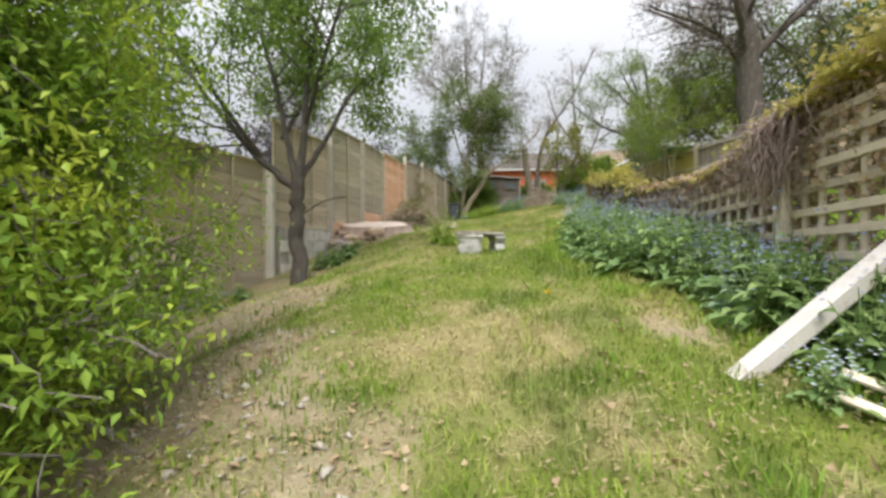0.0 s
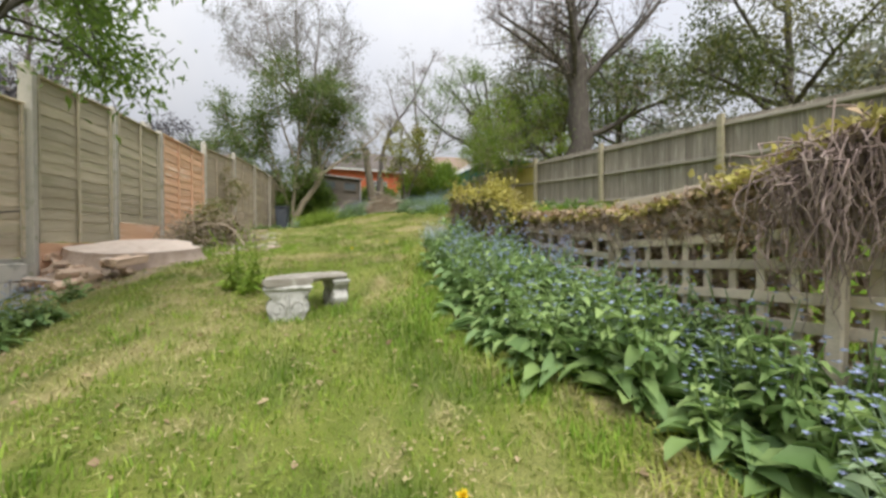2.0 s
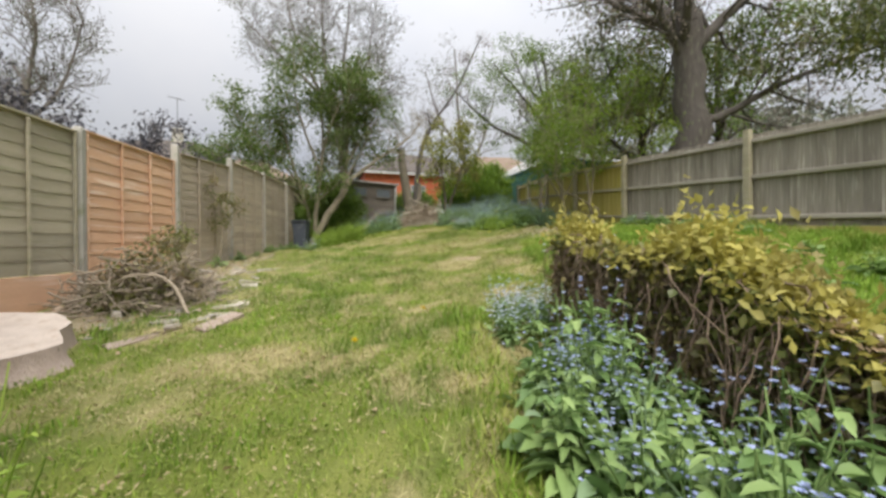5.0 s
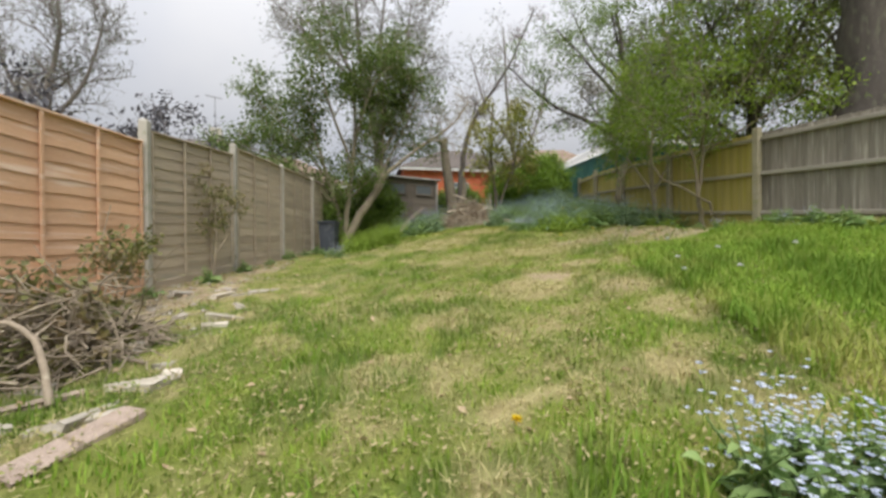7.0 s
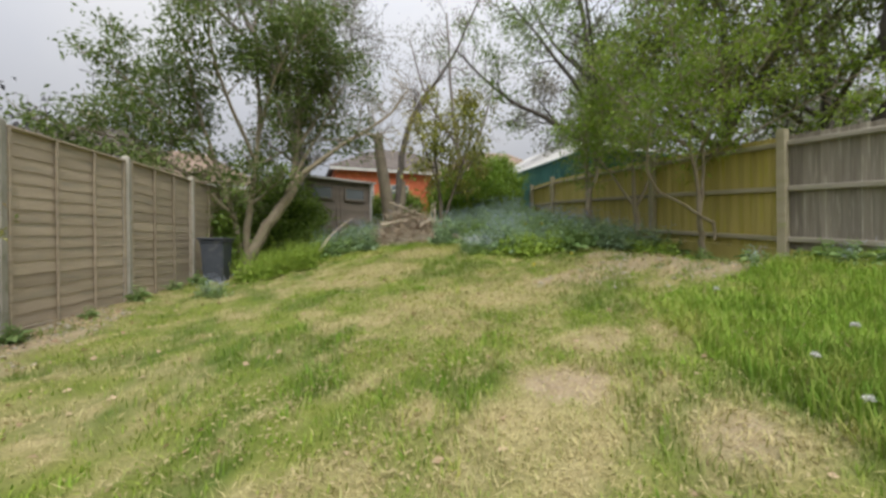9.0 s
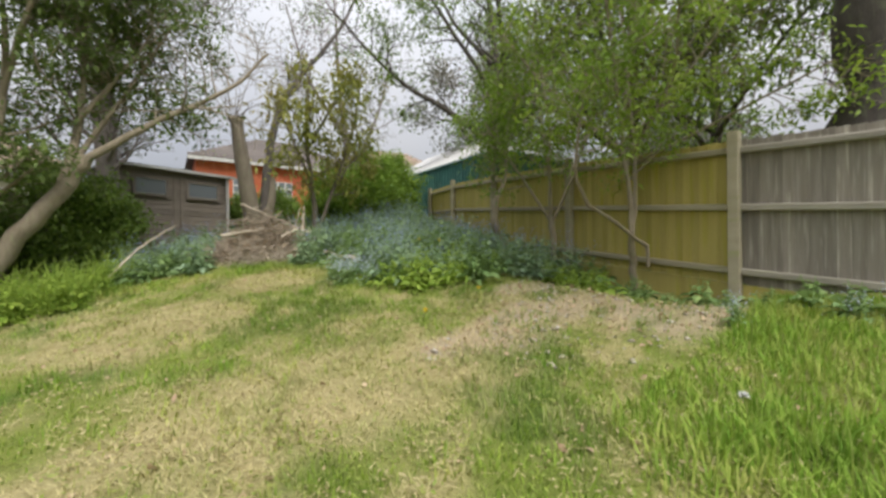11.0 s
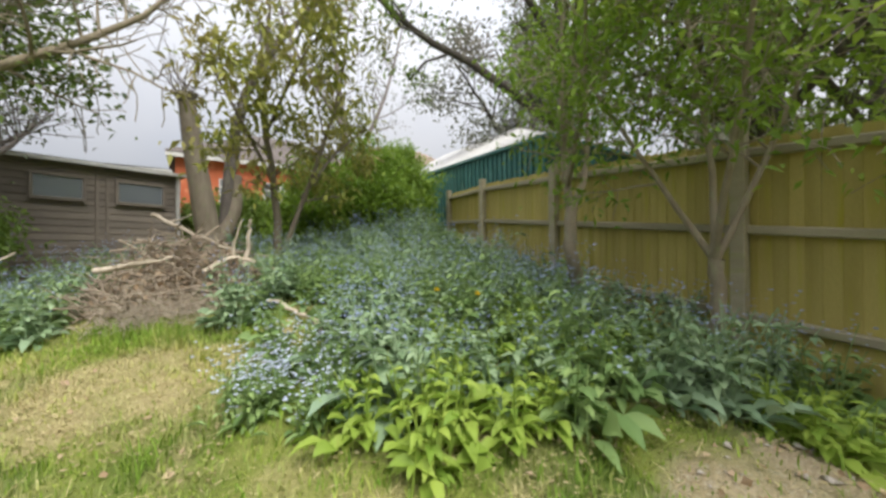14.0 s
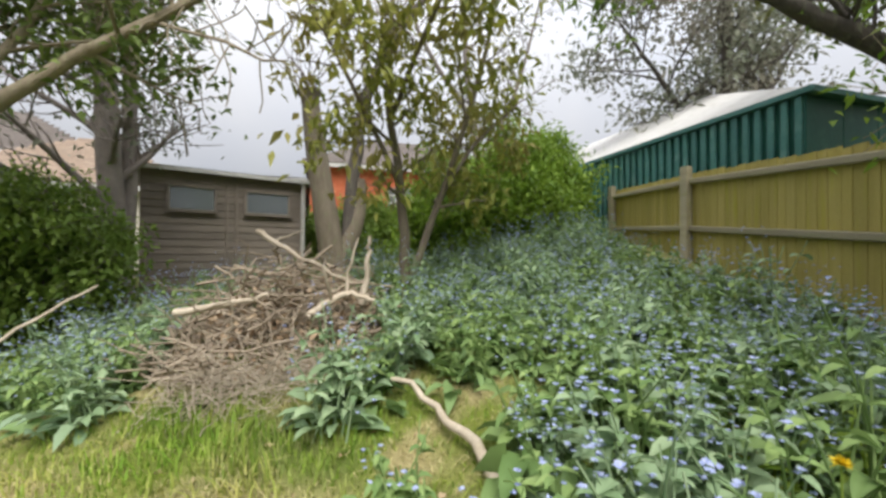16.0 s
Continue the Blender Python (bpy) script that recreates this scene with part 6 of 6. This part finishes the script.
alk = [flowering_plant("alkanet_plant", "green alkanet plant with broad leaves and small blue flowers", 600 + k, 0.40 + 0.05 * k, 7, 24, 0.19, L_ALK, L_BLUE, 5, "flowering plants in the bed by the trellis") for k in range(4)]
plant_out(alk, in_bed(near_bed, (1.6, 3.0, 1.0, 8.4), 0.215, 71), 72)
bloom = [flowering_plant("alkanet_plant", "alkanet plant in full pale blue flower", 610 + k, 0.42 + 0.05 * k, 9, 12, 0.13, L_ALKDARK, L_BLUE, 12, "flowering plants in the bed by the trellis") for k in range(2)]
plant_out(bloom, in_bed(lambda x, y: near_bed(x, y) and y > 4.6 and x > 2.05, (1.6, 3.0, 4.4, 7.9), 0.36, 83) + [(2.3, 3.3), (2.2, 4.0), (2.55, 3.7), (2.1, 2.6), (2.75, 4.2)], 84, 0.85, 1.2)
pale = [flowering_plant("forget_me_not", "clump of pale blue forget-me-nots in grass", 620 + k, 0.26, 12, 12, 0.09, L_ALK, L_PALEBLUE, 10, "clumps of pale blue flowers") for k in range(2)]
plant_out(pale, in_bed(lambda x, y: math.hypot(x - 3.05, y - 8.25) < 0.5 or math.hypot(x - 5.72, y - 17.0) < 0.45 or math.hypot(x - 1.75, y - 1.7) < 0.13, (1.5, 6.5, 1.4, 18.6), 0.23, 73), 74, 0.8, 1.2)
mix_far = [flowering_plant("bluebell_plant", "leafy blue-flowered plant in the wild end bed", 640 + k, 0.40 + 0.06 * k, 8, 16, 0.18, L_ALKDARK if k % 2 else L_ALK, L_BLUE, 9, "blue-flowered plants at the garden end") for k in range(4)]
plant_out(mix_far, in_bed(far_bed, (2.8, 9.6, 14.8, 22.6), 0.30, 75), 76, 0.8, 1.3)
net = [flowering_plant("nettle_clump", "clump of tall yellow-green nettles", 660 + k, 0.62, 12, 8, 0.12, L_NETTLE, L_BLUE, 0, "nettles by the bin") for k in range(2)]
plant_out(net, in_bed(lambda x, y: 1.0 + (y - 18.6) * 0.25 < x < 2.4 + (y - 18.6) * 0.3 and y < 20.6, (0.9, 3.3, 18.5, 20.7), 0.26, 77) + [(0.02, 6.75), (-0.1, 6.95), (0.1, 6.95)], 78, 0.7, 1.1)
wild = [flowering_plant("weed_clump", "low clump of broad-leaved weeds", 680 + k, 0.3, 6, 14, 0.16, L_ALK, L_BLUE, 0, "weeds along the fences") for k in range(2)]
fence_line = [(left_x(y) + 0.3 + 0.12 * math.sin(y * 5), y) for y in np.arange(11.9, 19.2, 1.1)] + [(right_x(y) - 0.4 - 0.3 * abs(math.sin(y * 3.7)), y) for y in np.arange(9.6, 15.4, 0.3)]
fence_line += [(-2.9, 4.9), (-2.75, 5.3), (-1.75, 6.3), (-1.6, 6.9), (-2.1, 7.2), (-1.7, 7.5)] + [(3.3 + 0.9 * k + 0.3 * math.sin(y * 5 + k), y) for y in np.arange(4.5, 9.0, 0.8) for k in range(5)] + [(0.5, 18.9), (0.25, 19.1)]
plant_out(wild, fence_line, 79, 0.6, 1.1)
lettuce = [flowering_plant("yellow_green_weed", "broad yellow-green leafy weed in the end bed", 686 + k, 0.34, 7, 16, 0.15, L_NETTLE, L_BLUE, 0, "yellow-green weeds at the bed edge") for k in range(2)]
plant_out(lettuce, in_bed(lambda x, y: math.hypot((x - 6.9) / 1.1, (y - 16.3) / 0.55) < 1 or math.hypot(x - 8.0, y - 15.0) < 0.4 or math.hypot(x - 7.7, y - 16.8) < 0.85, (5.8, 8.7, 14.6, 17.7), 0.33, 81), 82, 0.8, 1.2)
viol = [flowering_plant("violet_blue_plant", "small clump of violet-blue flowers by the block wall", 690, 0.34, 10, 10, 0.14, L_ALK, L_BLUE, 45, "violet-blue clumps")]
plant_out(viol, [(-1.98, 6.35), (-1.8, 6.7)], 80)


M_DANDELION = leaf_mat("yellow_dandelion_petals", (0.75, 0.55, 0.02), (0.85, 0.65, 0.03), None, 0.2)
M_CLOCK = leaf_mat("white_seed_heads", (0.70, 0.70, 0.68), (0.80, 0.80, 0.78), None, 0.4)


def dandelion(x, y, height, petals, label):
    th = thing("dandelion", pose(x, y, gz(x, y)), label, "wild flower", "wild flowers in the turf")
    tb = Tubes()
    tb.add(np.array([(0, 0, -0.02), (0.01, 0, height * 0.5), (0.015, 0.01, height)]), [0.003, 0.003, 0.003], 5)
    part("stalk", tb.mesh("stalk", L_NETTLE), th)
    r = rng_of(int(x * 100 + y * 10))
    w = r.normal(size=(46, 3)) * np.array((1, 1, 0.5)) + np.array((0, 0, 0.5))
    part("flower_head", leaf_mesh("flower_head", np.tile(np.array((0.015, 0.01, height)), (46, 1)), w, 0.03, 0.012, petals, 3), th)


for x, y, h in ((1.42, 8.45, 0.09), (5.62, 15.0, 0.1), (0.9, 3.4, 0.07), (2.2, 9.2, 0.06), (6.5, 15.2, 0.12), (7.1, 16.9, 0.4), (6.9, 17.2, 0.42)):
    dandelion(x, y, h, M_DANDELION, "yellow dandelion in the turf")
for x, y, h in ((4.95, 11.2, 0.18), (4.75, 10.9, 0.14), (5.1, 10.6, 0.16), (5.6, 11.3, 0.18), (6.2, 10.9, 0.18), (5.9, 12.4, 0.15)):
    dandelion(x, y, h, M_CLOCK, "white dandelion seed head in long grass")
plant_out(pale, [(8.1, 12.05), (7.9, 12.3), (0.75, 17.0), (0.95, 16.85), (7.3, 12.9)], 86, 0.6, 0.9)


# ---- brush piles and loose branches ----
def brush(name, label, x, y, rx, ry, h, n, seed, material, thick=0.012):
    r = rng_of(seed)
    tb = Tubes()
    for k in range(n):
        a, d = r.uniform(0, 2 * math.pi), math.sqrt(r.uniform(0, 1))
        px, py = x + math.cos(a) * d * rx, y + math.sin(a) * d * ry
        pz = float(ground_z(px, py)) + r.uniform(0, 1) * h * (1 - d * d) + 0.02
        way = unit(np.array((r.normal(), r.normal(), r.normal() * 0.35)))
        ln = r.uniform(0.25, 0.9)
        p = np.array((px, py, pz)) - way * ln / 2
        p[2] = max(p[2], float(ground_z(p[0], p[1])))
        tb.add(bend(p, p + way * ln, r, 6, 0.2), np.linspace(thick * r.uniform(0.35, 1.0), 0.003, 6), 4)
    return tagged(new(name, tb.mesh(name, material)), label, "brushwood", kind="stuff")


brush("brush_pile", "heap of dry cut branches and twigs", 5.06, 20.35, 0.95, 0.78, 0.82, 760, 701, M_BRUSH, 0.017)
brush("brush_pile", "tangle of cut twigs and dead leaves beside the stump", -0.85, 10.9, 0.75, 0.6, 0.6, 520, 703, M_BRUSH, 0.013)
brush("straw_heap", "pale dry grass heap before the brush", 4.95, 19.5, 0.55, 0.3, 0.16, 260, 705, M_DEADWOOD, 0.004)
r = rng_of(711)
for k, (cx2, cy2, rx, ry, hh, n, mt, lab) in enumerate(((-0.85, 10.9, 0.7, 0.55, 0.75, 1900, L_IVY, "withered leaves on the cut brush"), (5.12, 20.35, 0.95, 0.8, 0.68, 1300, L_DEAD, "dead leaves caught in the brush heap"))):
    a, d = r.uniform(0, 2 * math.pi, n), np.sqrt(r.uniform(0, 1, n))
    px, py = cx2 + np.cos(a) * d * rx, cy2 + np.sin(a) * d * ry
    pz = ground_z(px, py) + r.uniform(0, 1, n) * hh * (1 - d * d) + 0.03
    tagged(new("withered_leaves", leaf_mesh("withered_leaves", np.stack([px, py, pz], 1), r.normal(size=(n, 3)), r.uniform(0.04, 0.1, n), r.uniform(0.03, 0.06, n), mt, 720 + k)), lab, "leaves", kind="stuff")


def branch(pts, r0, label, seed, forks=2, material=None):
    r = rng_of(seed)
    tb = Tubes()
    base = np.array(pts[0])
    line = spline(np.array(pts) - base, 14)
    line[1:-1] += r.normal(size=(12, 3)) * r0 * 0.25
    tb.add(line, np.linspace(r0, r0 * 0.45, 14), 7)
    for k in range(forks):
        p = line[4 + 3 * k]
        q = p + np.array((r.normal() * 0.25, r.normal() * 0.2, abs(r.normal()) * 0.2 + 0.05))
        tb.add(bend(p, q, r, 6, 0.12), np.linspace(r0 * 0.5, 0.006, 6), 5)
    ob = new("dead_branch", tb.mesh("dead_branch", material or M_DEADWOOD))
    ob.matrix_basis = pose(*base)
    return tagged(ob, label, "branch", "bleached dead branches")


def gp(x, y, up):
    return (x, y, gz(x, y) + up)


branch((gp(6.17, 17.92, 0.03), gp(6.15, 18.15, 0.08), (6.11, 18.36, max(3.21, gz(6.11, 18.36) + 0.1)), (6.07, 18.6, 3.38), (5.98, 18.8, 3.47), (5.86, 18.92, 3.48)), 0.032, "pale crooked dead branch lying in the flower bed", 731, 0)
branch((gp(5.3, 19.75, 0.42), gp(5.6, 19.85, 0.5), gp(5.85, 19.75, 0.42)), 0.035, "pale forked branch stub on the brush heap", 733, 2)
branch((gp(4.75, 20.9, 1.08), gp(5.1, 20.5, 0.86), gp(5.7, 20.1, 0.52)), 0.032, "pale straight branch sloping down the brush heap", 735, 1)
branch((gp(4.3, 20.0, 0.5), gp(4.65, 19.9, 0.55), gp(5.0, 19.85, 0.6)), 0.035, "pale branch lying across the brush heap", 737, 1)
branch((gp(2.7, 19.8, 0.25), gp(3.1, 20.1, 0.62), gp(3.6, 20.4, 0.85)), 0.02, "thin pale branch arching out of the weeds", 739, 0)
branch((gp(5.75, 20.0, 0.35), gp(5.8, 20.05, 0.65), gp(5.82, 20.05, 0.95)), 0.035, "short upright dead branch in the heap", 741, 0)
branch((gp(-0.2, 10.1, 0.02), gp(-0.45, 10.35, 0.35), gp(-0.85, 10.5, 0.42), gp(-1.1, 10.6, 0.25)), 0.022, "grey crooked branch on the cut brush", 743, 2, M_BRUSH)


# ---- turf: real blades over the lawn ----
def path_x(y):
    return np.interp(y, [0, 3, 7, 10, 12, 14, 17, 20], [0.2, 0.7, 1.6, 2.4, 3.8, 4.9, 5.5, 5.5])


def grass(name, label, n, area, seed, height, width, material, accept, dry_bias=0.0, lean=0.6):
    r = rng_of(seed)
    x = r.uniform(area[0], area[1], n)
    y = r.uniform(area[2], area[3], n)
    keep = accept(x, y, r.uniform(size=n))
    x, y = x[keep], y[keep]
    n = len(x)
    z = ground_z(x, y)
    d = np.clip(dryness(x, y) + r.normal(size=n) * 0.2 + dry_bias, 0, 1)
    a = r.uniform(0, 2 * math.pi, n)
    h = height * r.uniform(0.45, 1.35, n) * (0.4 + 0.7 * fbm(x * 2.5, y * 2.5, seed + 3, 3) + 0.55 * deepness(x, y))
    ln = np.abs(r.normal(size=n)) * lean * h + 0.3 * h * (d > 0.6)
    h = np.where(d > 0.75, h * 0.55, h)
    w = width * r.uniform(0.6, 1.4, n)
    root = np.stack([x, y, z - 0.005], 1)
    side = np.stack([np.cos(a + 1.57), np.sin(a + 1.57), np.zeros(n)], 1) * w[:, None] / 2
    mid = root + np.stack([np.cos(a) * ln * 0.35, np.sin(a) * ln * 0.35, h * 0.6], 1)
    tip = root + np.stack([np.cos(a) * ln, np.sin(a) * ln, h * 0.95], 1)
    v = np.stack([root - side, root + side, mid + side * 0.8, mid - side * 0.8, tip], 1).reshape(-1, 3)
    i = np.arange(n)[:, None] * 5
    f = np.concatenate([i + np.array((0, 1, 2)), i + np.array((0, 2, 3)), i + np.array((3, 2, 4))])
    me = mesh_of(name, v, f, material, {"dry": np.repeat(d, 5), "deep": np.repeat(deepness(x, y), 5)})
    return tagged(new(name, me), label, "grass", kind="stuff")


def lawn_ok(x, y, u):
    off = np.abs(x - path_x(y))
    dens = np.where(off < 1.6, 1.0, np.where(off < 3.0, 0.55, 0.28)) * (1 - 0.8 * bareness(x, y))
    inside = (x > np.where(y < 10.2, -1.95 + 0.29 * (y - 10.2), -1.95 + 0.232 * (y - 10.2))) & (x < 8.4) & ~((x > 2.7) & (x < 3.0) & (y < 8))
    return inside & (u < dens)


grass("lawn_grass", "roughly mown lawn, green mixed with dry straw", 440000, (-3.4, 8.4, -0.4, 20.5), 801, 0.055, 0.008, M_GRASS, lawn_ok)
grass("long_grass", "lush longer green grass beside the mown lawn", 60000, (3.2, 8.4, 8.2, 12.9), 803, 0.13, 0.009, M_LUSH,
      lambda x, y, u: (u < 0.9) & (x > np.interp(y, [8.2, 9.6, 10.5, 11.1, 11.7, 12.4, 13.2, 14.2], [3.5, 3.98, 4.42, 4.66, 4.86, 5.14, 5.5, 6.4]) + 0.25 * (fbm(x * 3, y * 3, 91, 2) - 0.5)) & (bareness(x, y) < 0.35))
grass("long_grass", "rough green grass between the trellis and the board fence", 60000, (3.1, 8.5, 1.0, 8.4), 802, 0.12, 0.012, M_LUSH,
      lambda x, y, u: x > 3.15 + 0.1 * u)
grass("tussock_grass", "tufts of longer grass at the bed edges", 30000, (0.6, 3.0, -0.2, 9.0), 805, 0.11, 0.009, M_LUSH,
      lambda x, y, u: np.abs(x - np.interp(y, [0, 2.2, 4.0, 5.0, 6.0, 7.2, 9.0], [2.0, 1.9, 1.6, 1.45, 1.8, 2.1, 2.6])) < 0.12 + 0.35 * u * fbm(x * 2, y * 2, 93, 2))
grass("tussock_grass", "tufts of rough grass before the brush heap", 22000, (2.2, 6.2, 15.8, 20.2), 807, 0.12, 0.009, M_LUSH,
      lambda x, y, u: np.abs(y - np.interp(x, [2.2, 4.0, 4.9, 5.3, 5.7, 6.2, 6.9, 7.6, 9.2], [19.4, 18.9, 19.0, 18.0, 16.5, 15.8, 15.4, 14.9, 14.5])) < 0.5 * u)


grass("lawn_tuft", "darker tufts of grass standing above the mown turf", 130000, (-1.7, 7.6, 0.0, 19.0), 809, 0.085, 0.009, M_LUSH,
      lambda x, y, u: (bareness(x, y) < 0.25) & (fbm(x * 2.8, y * 2.8, 88, 3) > 0.61) & (np.abs(x - path_x(y)) < 3.2) & (u < 0.8) & ~((x > 2.6) & (x < 3.1) & (y < 8)), -0.15)


def clippings(name, label, n, seed, accept, material):
    """Dry cut stalks lying flat on the turf."""
    r = rng_of(seed)
    x, y = r.uniform(-1.6, 7.5, n), r.uniform(0.2, 19.0, n)
    keep = accept(x, y, r.uniform(size=n))
    x, y = x[keep], y[keep]
    n = len(x)
    a = r.uniform(0, 2 * math.pi, n)
    ln = r.uniform(0.03, 0.08, n)
    root = np.stack([x, y, ground_z(x, y) + r.uniform(0.01, 0.045, n)], 1)
    d = np.stack([np.cos(a) * ln, np.sin(a) * ln, r.normal(size=n) * 0.018], 1)
    side = np.stack([-np.sin(a), np.cos(a), np.zeros(n)], 1) * 0.0025
    v = np.stack([root - side, root + side, root + d + side * 0.6, root + d - side * 0.6], 1).reshape(-1, 3)
    i = np.arange(n)[:, None] * 4
    f = np.concatenate([i + np.array((0, 1, 2)), i + np.array((0, 2, 3))])
    return tagged(new(name, mesh_of(name, v, f, material, {"dry": np.ones(len(v))})), label, "grass", kind="stuff")


clippings("grass_clippings", "dry pale grass clippings lying on the lawn", 60000, 811, lambda x, y, u: u < 0.15 + 0.85 * dryness(x, y), M_GRASS)

# low broad-leaved weeds and moss in the turf, in drifts
for name, label, count, lo, mat_, sd in (("lawn_weeds", "low light-green weeds and clover in the turf", 90000, 0.5, L_TURFWEED, 841), ("dry_litter", "pale dry leaf litter and moss in the turf", 90000, 0.45, L_STRAW, 845)):
    r = rng_of(sd)
    x, y = r.uniform(-1.9, 7.5, count), r.uniform(-0.2, 18.0, count)
    near = np.abs(x - path_x(y)) < 2.6
    keep = near & (fbm(x * 2.2, y * 2.2, sd + 1, 4) > lo + 0.1 * r.uniform(size=count)) & ~((x > 2.5) & (x < 3.1) & (y < 8)) & ((bareness(x, y) < 0.3) | (sd == 845))
    x, y = x[keep], y[keep]
    n = len(x)
    w = np.stack([r.normal(size=n), r.normal(size=n), np.abs(r.normal(size=n)) * 0.3], 1)
    p = np.stack([x, y, ground_z(x, y) + r.uniform(0.015, 0.05, n)], 1)
    tagged(new(name, leaf_mesh(name, p, w, r.uniform(0.014, 0.045, n), r.uniform(0.007, 0.018, n), mat_, sd + 2)), label, "weeds" if sd == 841 else "litter", kind="stuff")

# stones and chips on the bare patches
r = rng_of(821)
n = 17000
x, y = r.uniform(-2.0, 8.4, n), r.uniform(0.5, 17.0, n)
keep = r.uniform(size=n) < 1.3 * blobs(x, y, BARE + [(-0.3, 11.9, 0.6, 1.0), (-0.3, 12.9, 0.5, 0.5), (0.0, 11.4, 0.4, 0.5), (7.0, 13.7, 1.4, 0.7)])
x, y = x[keep], y[keep]
n = len(x)
s = np.minimum(r.lognormal(-4.2, 0.65, n), 0.048)[:, None]
corner = np.array([(1, 0, 0), (-0.3, 0.9, 0.1), (-0.6, -0.7, 0), (0.1, 0.1, 0.8), (0, 0, -0.5)])
ang = r.uniform(0, 6.28, n)
rot = np.stack([np.stack([np.cos(ang), -np.sin(ang)], 1), np.stack([np.sin(ang), np.cos(ang)], 1)], 1)
shape = corner[None] * (1 + 0.35 * r.normal(size=(n, 5, 3))) * s[:, None] * np.array([1, 1, 0.55])
shape[:, :, :2] = np.einsum("nij,nkj->nki", rot, shape[:, :, :2])
v = shape + np.stack([x, y, ground_z(x, y) + 0.006], 1)[:, None]
i = np.arange(n)[:, None] * 5
f = np.concatenate([i + np.array(t) for t in ((0, 1, 3), (1, 2, 3), (2, 0, 3), (1, 0, 4), (2, 1, 4), (0, 2, 4))])
tagged(new("stones_and_chips", mesh_of("stones_and_chips", v.reshape(-1, 3), f, M_PALEPIECE)), "pale stones and wood chips on bare earth", "stones", kind="stuff")
n = 16000
x, y = r.uniform(-2.0, 8.4, n), r.uniform(0.3, 19.0, n)
keep = r.uniform(size=n) < 0.10 + 0.9 * blobs(x, y, BARE, 1.15)
x, y = x[keep], y[keep]
n = len(x)
p = np.stack([x, y, ground_z(x, y) + 0.015], 1)
w = np.stack([r.normal(size=n), r.normal(size=n), r.normal(size=n) * 0.25], 1)
tagged(new("fallen_leaves", leaf_mesh("fallen_leaves", p, w, r.uniform(0.03, 0.075, n), r.uniform(0.02, 0.045, n), L_DEAD, 831)), "brown fallen leaves scattered on earth and grass", "leaves", kind="stuff")
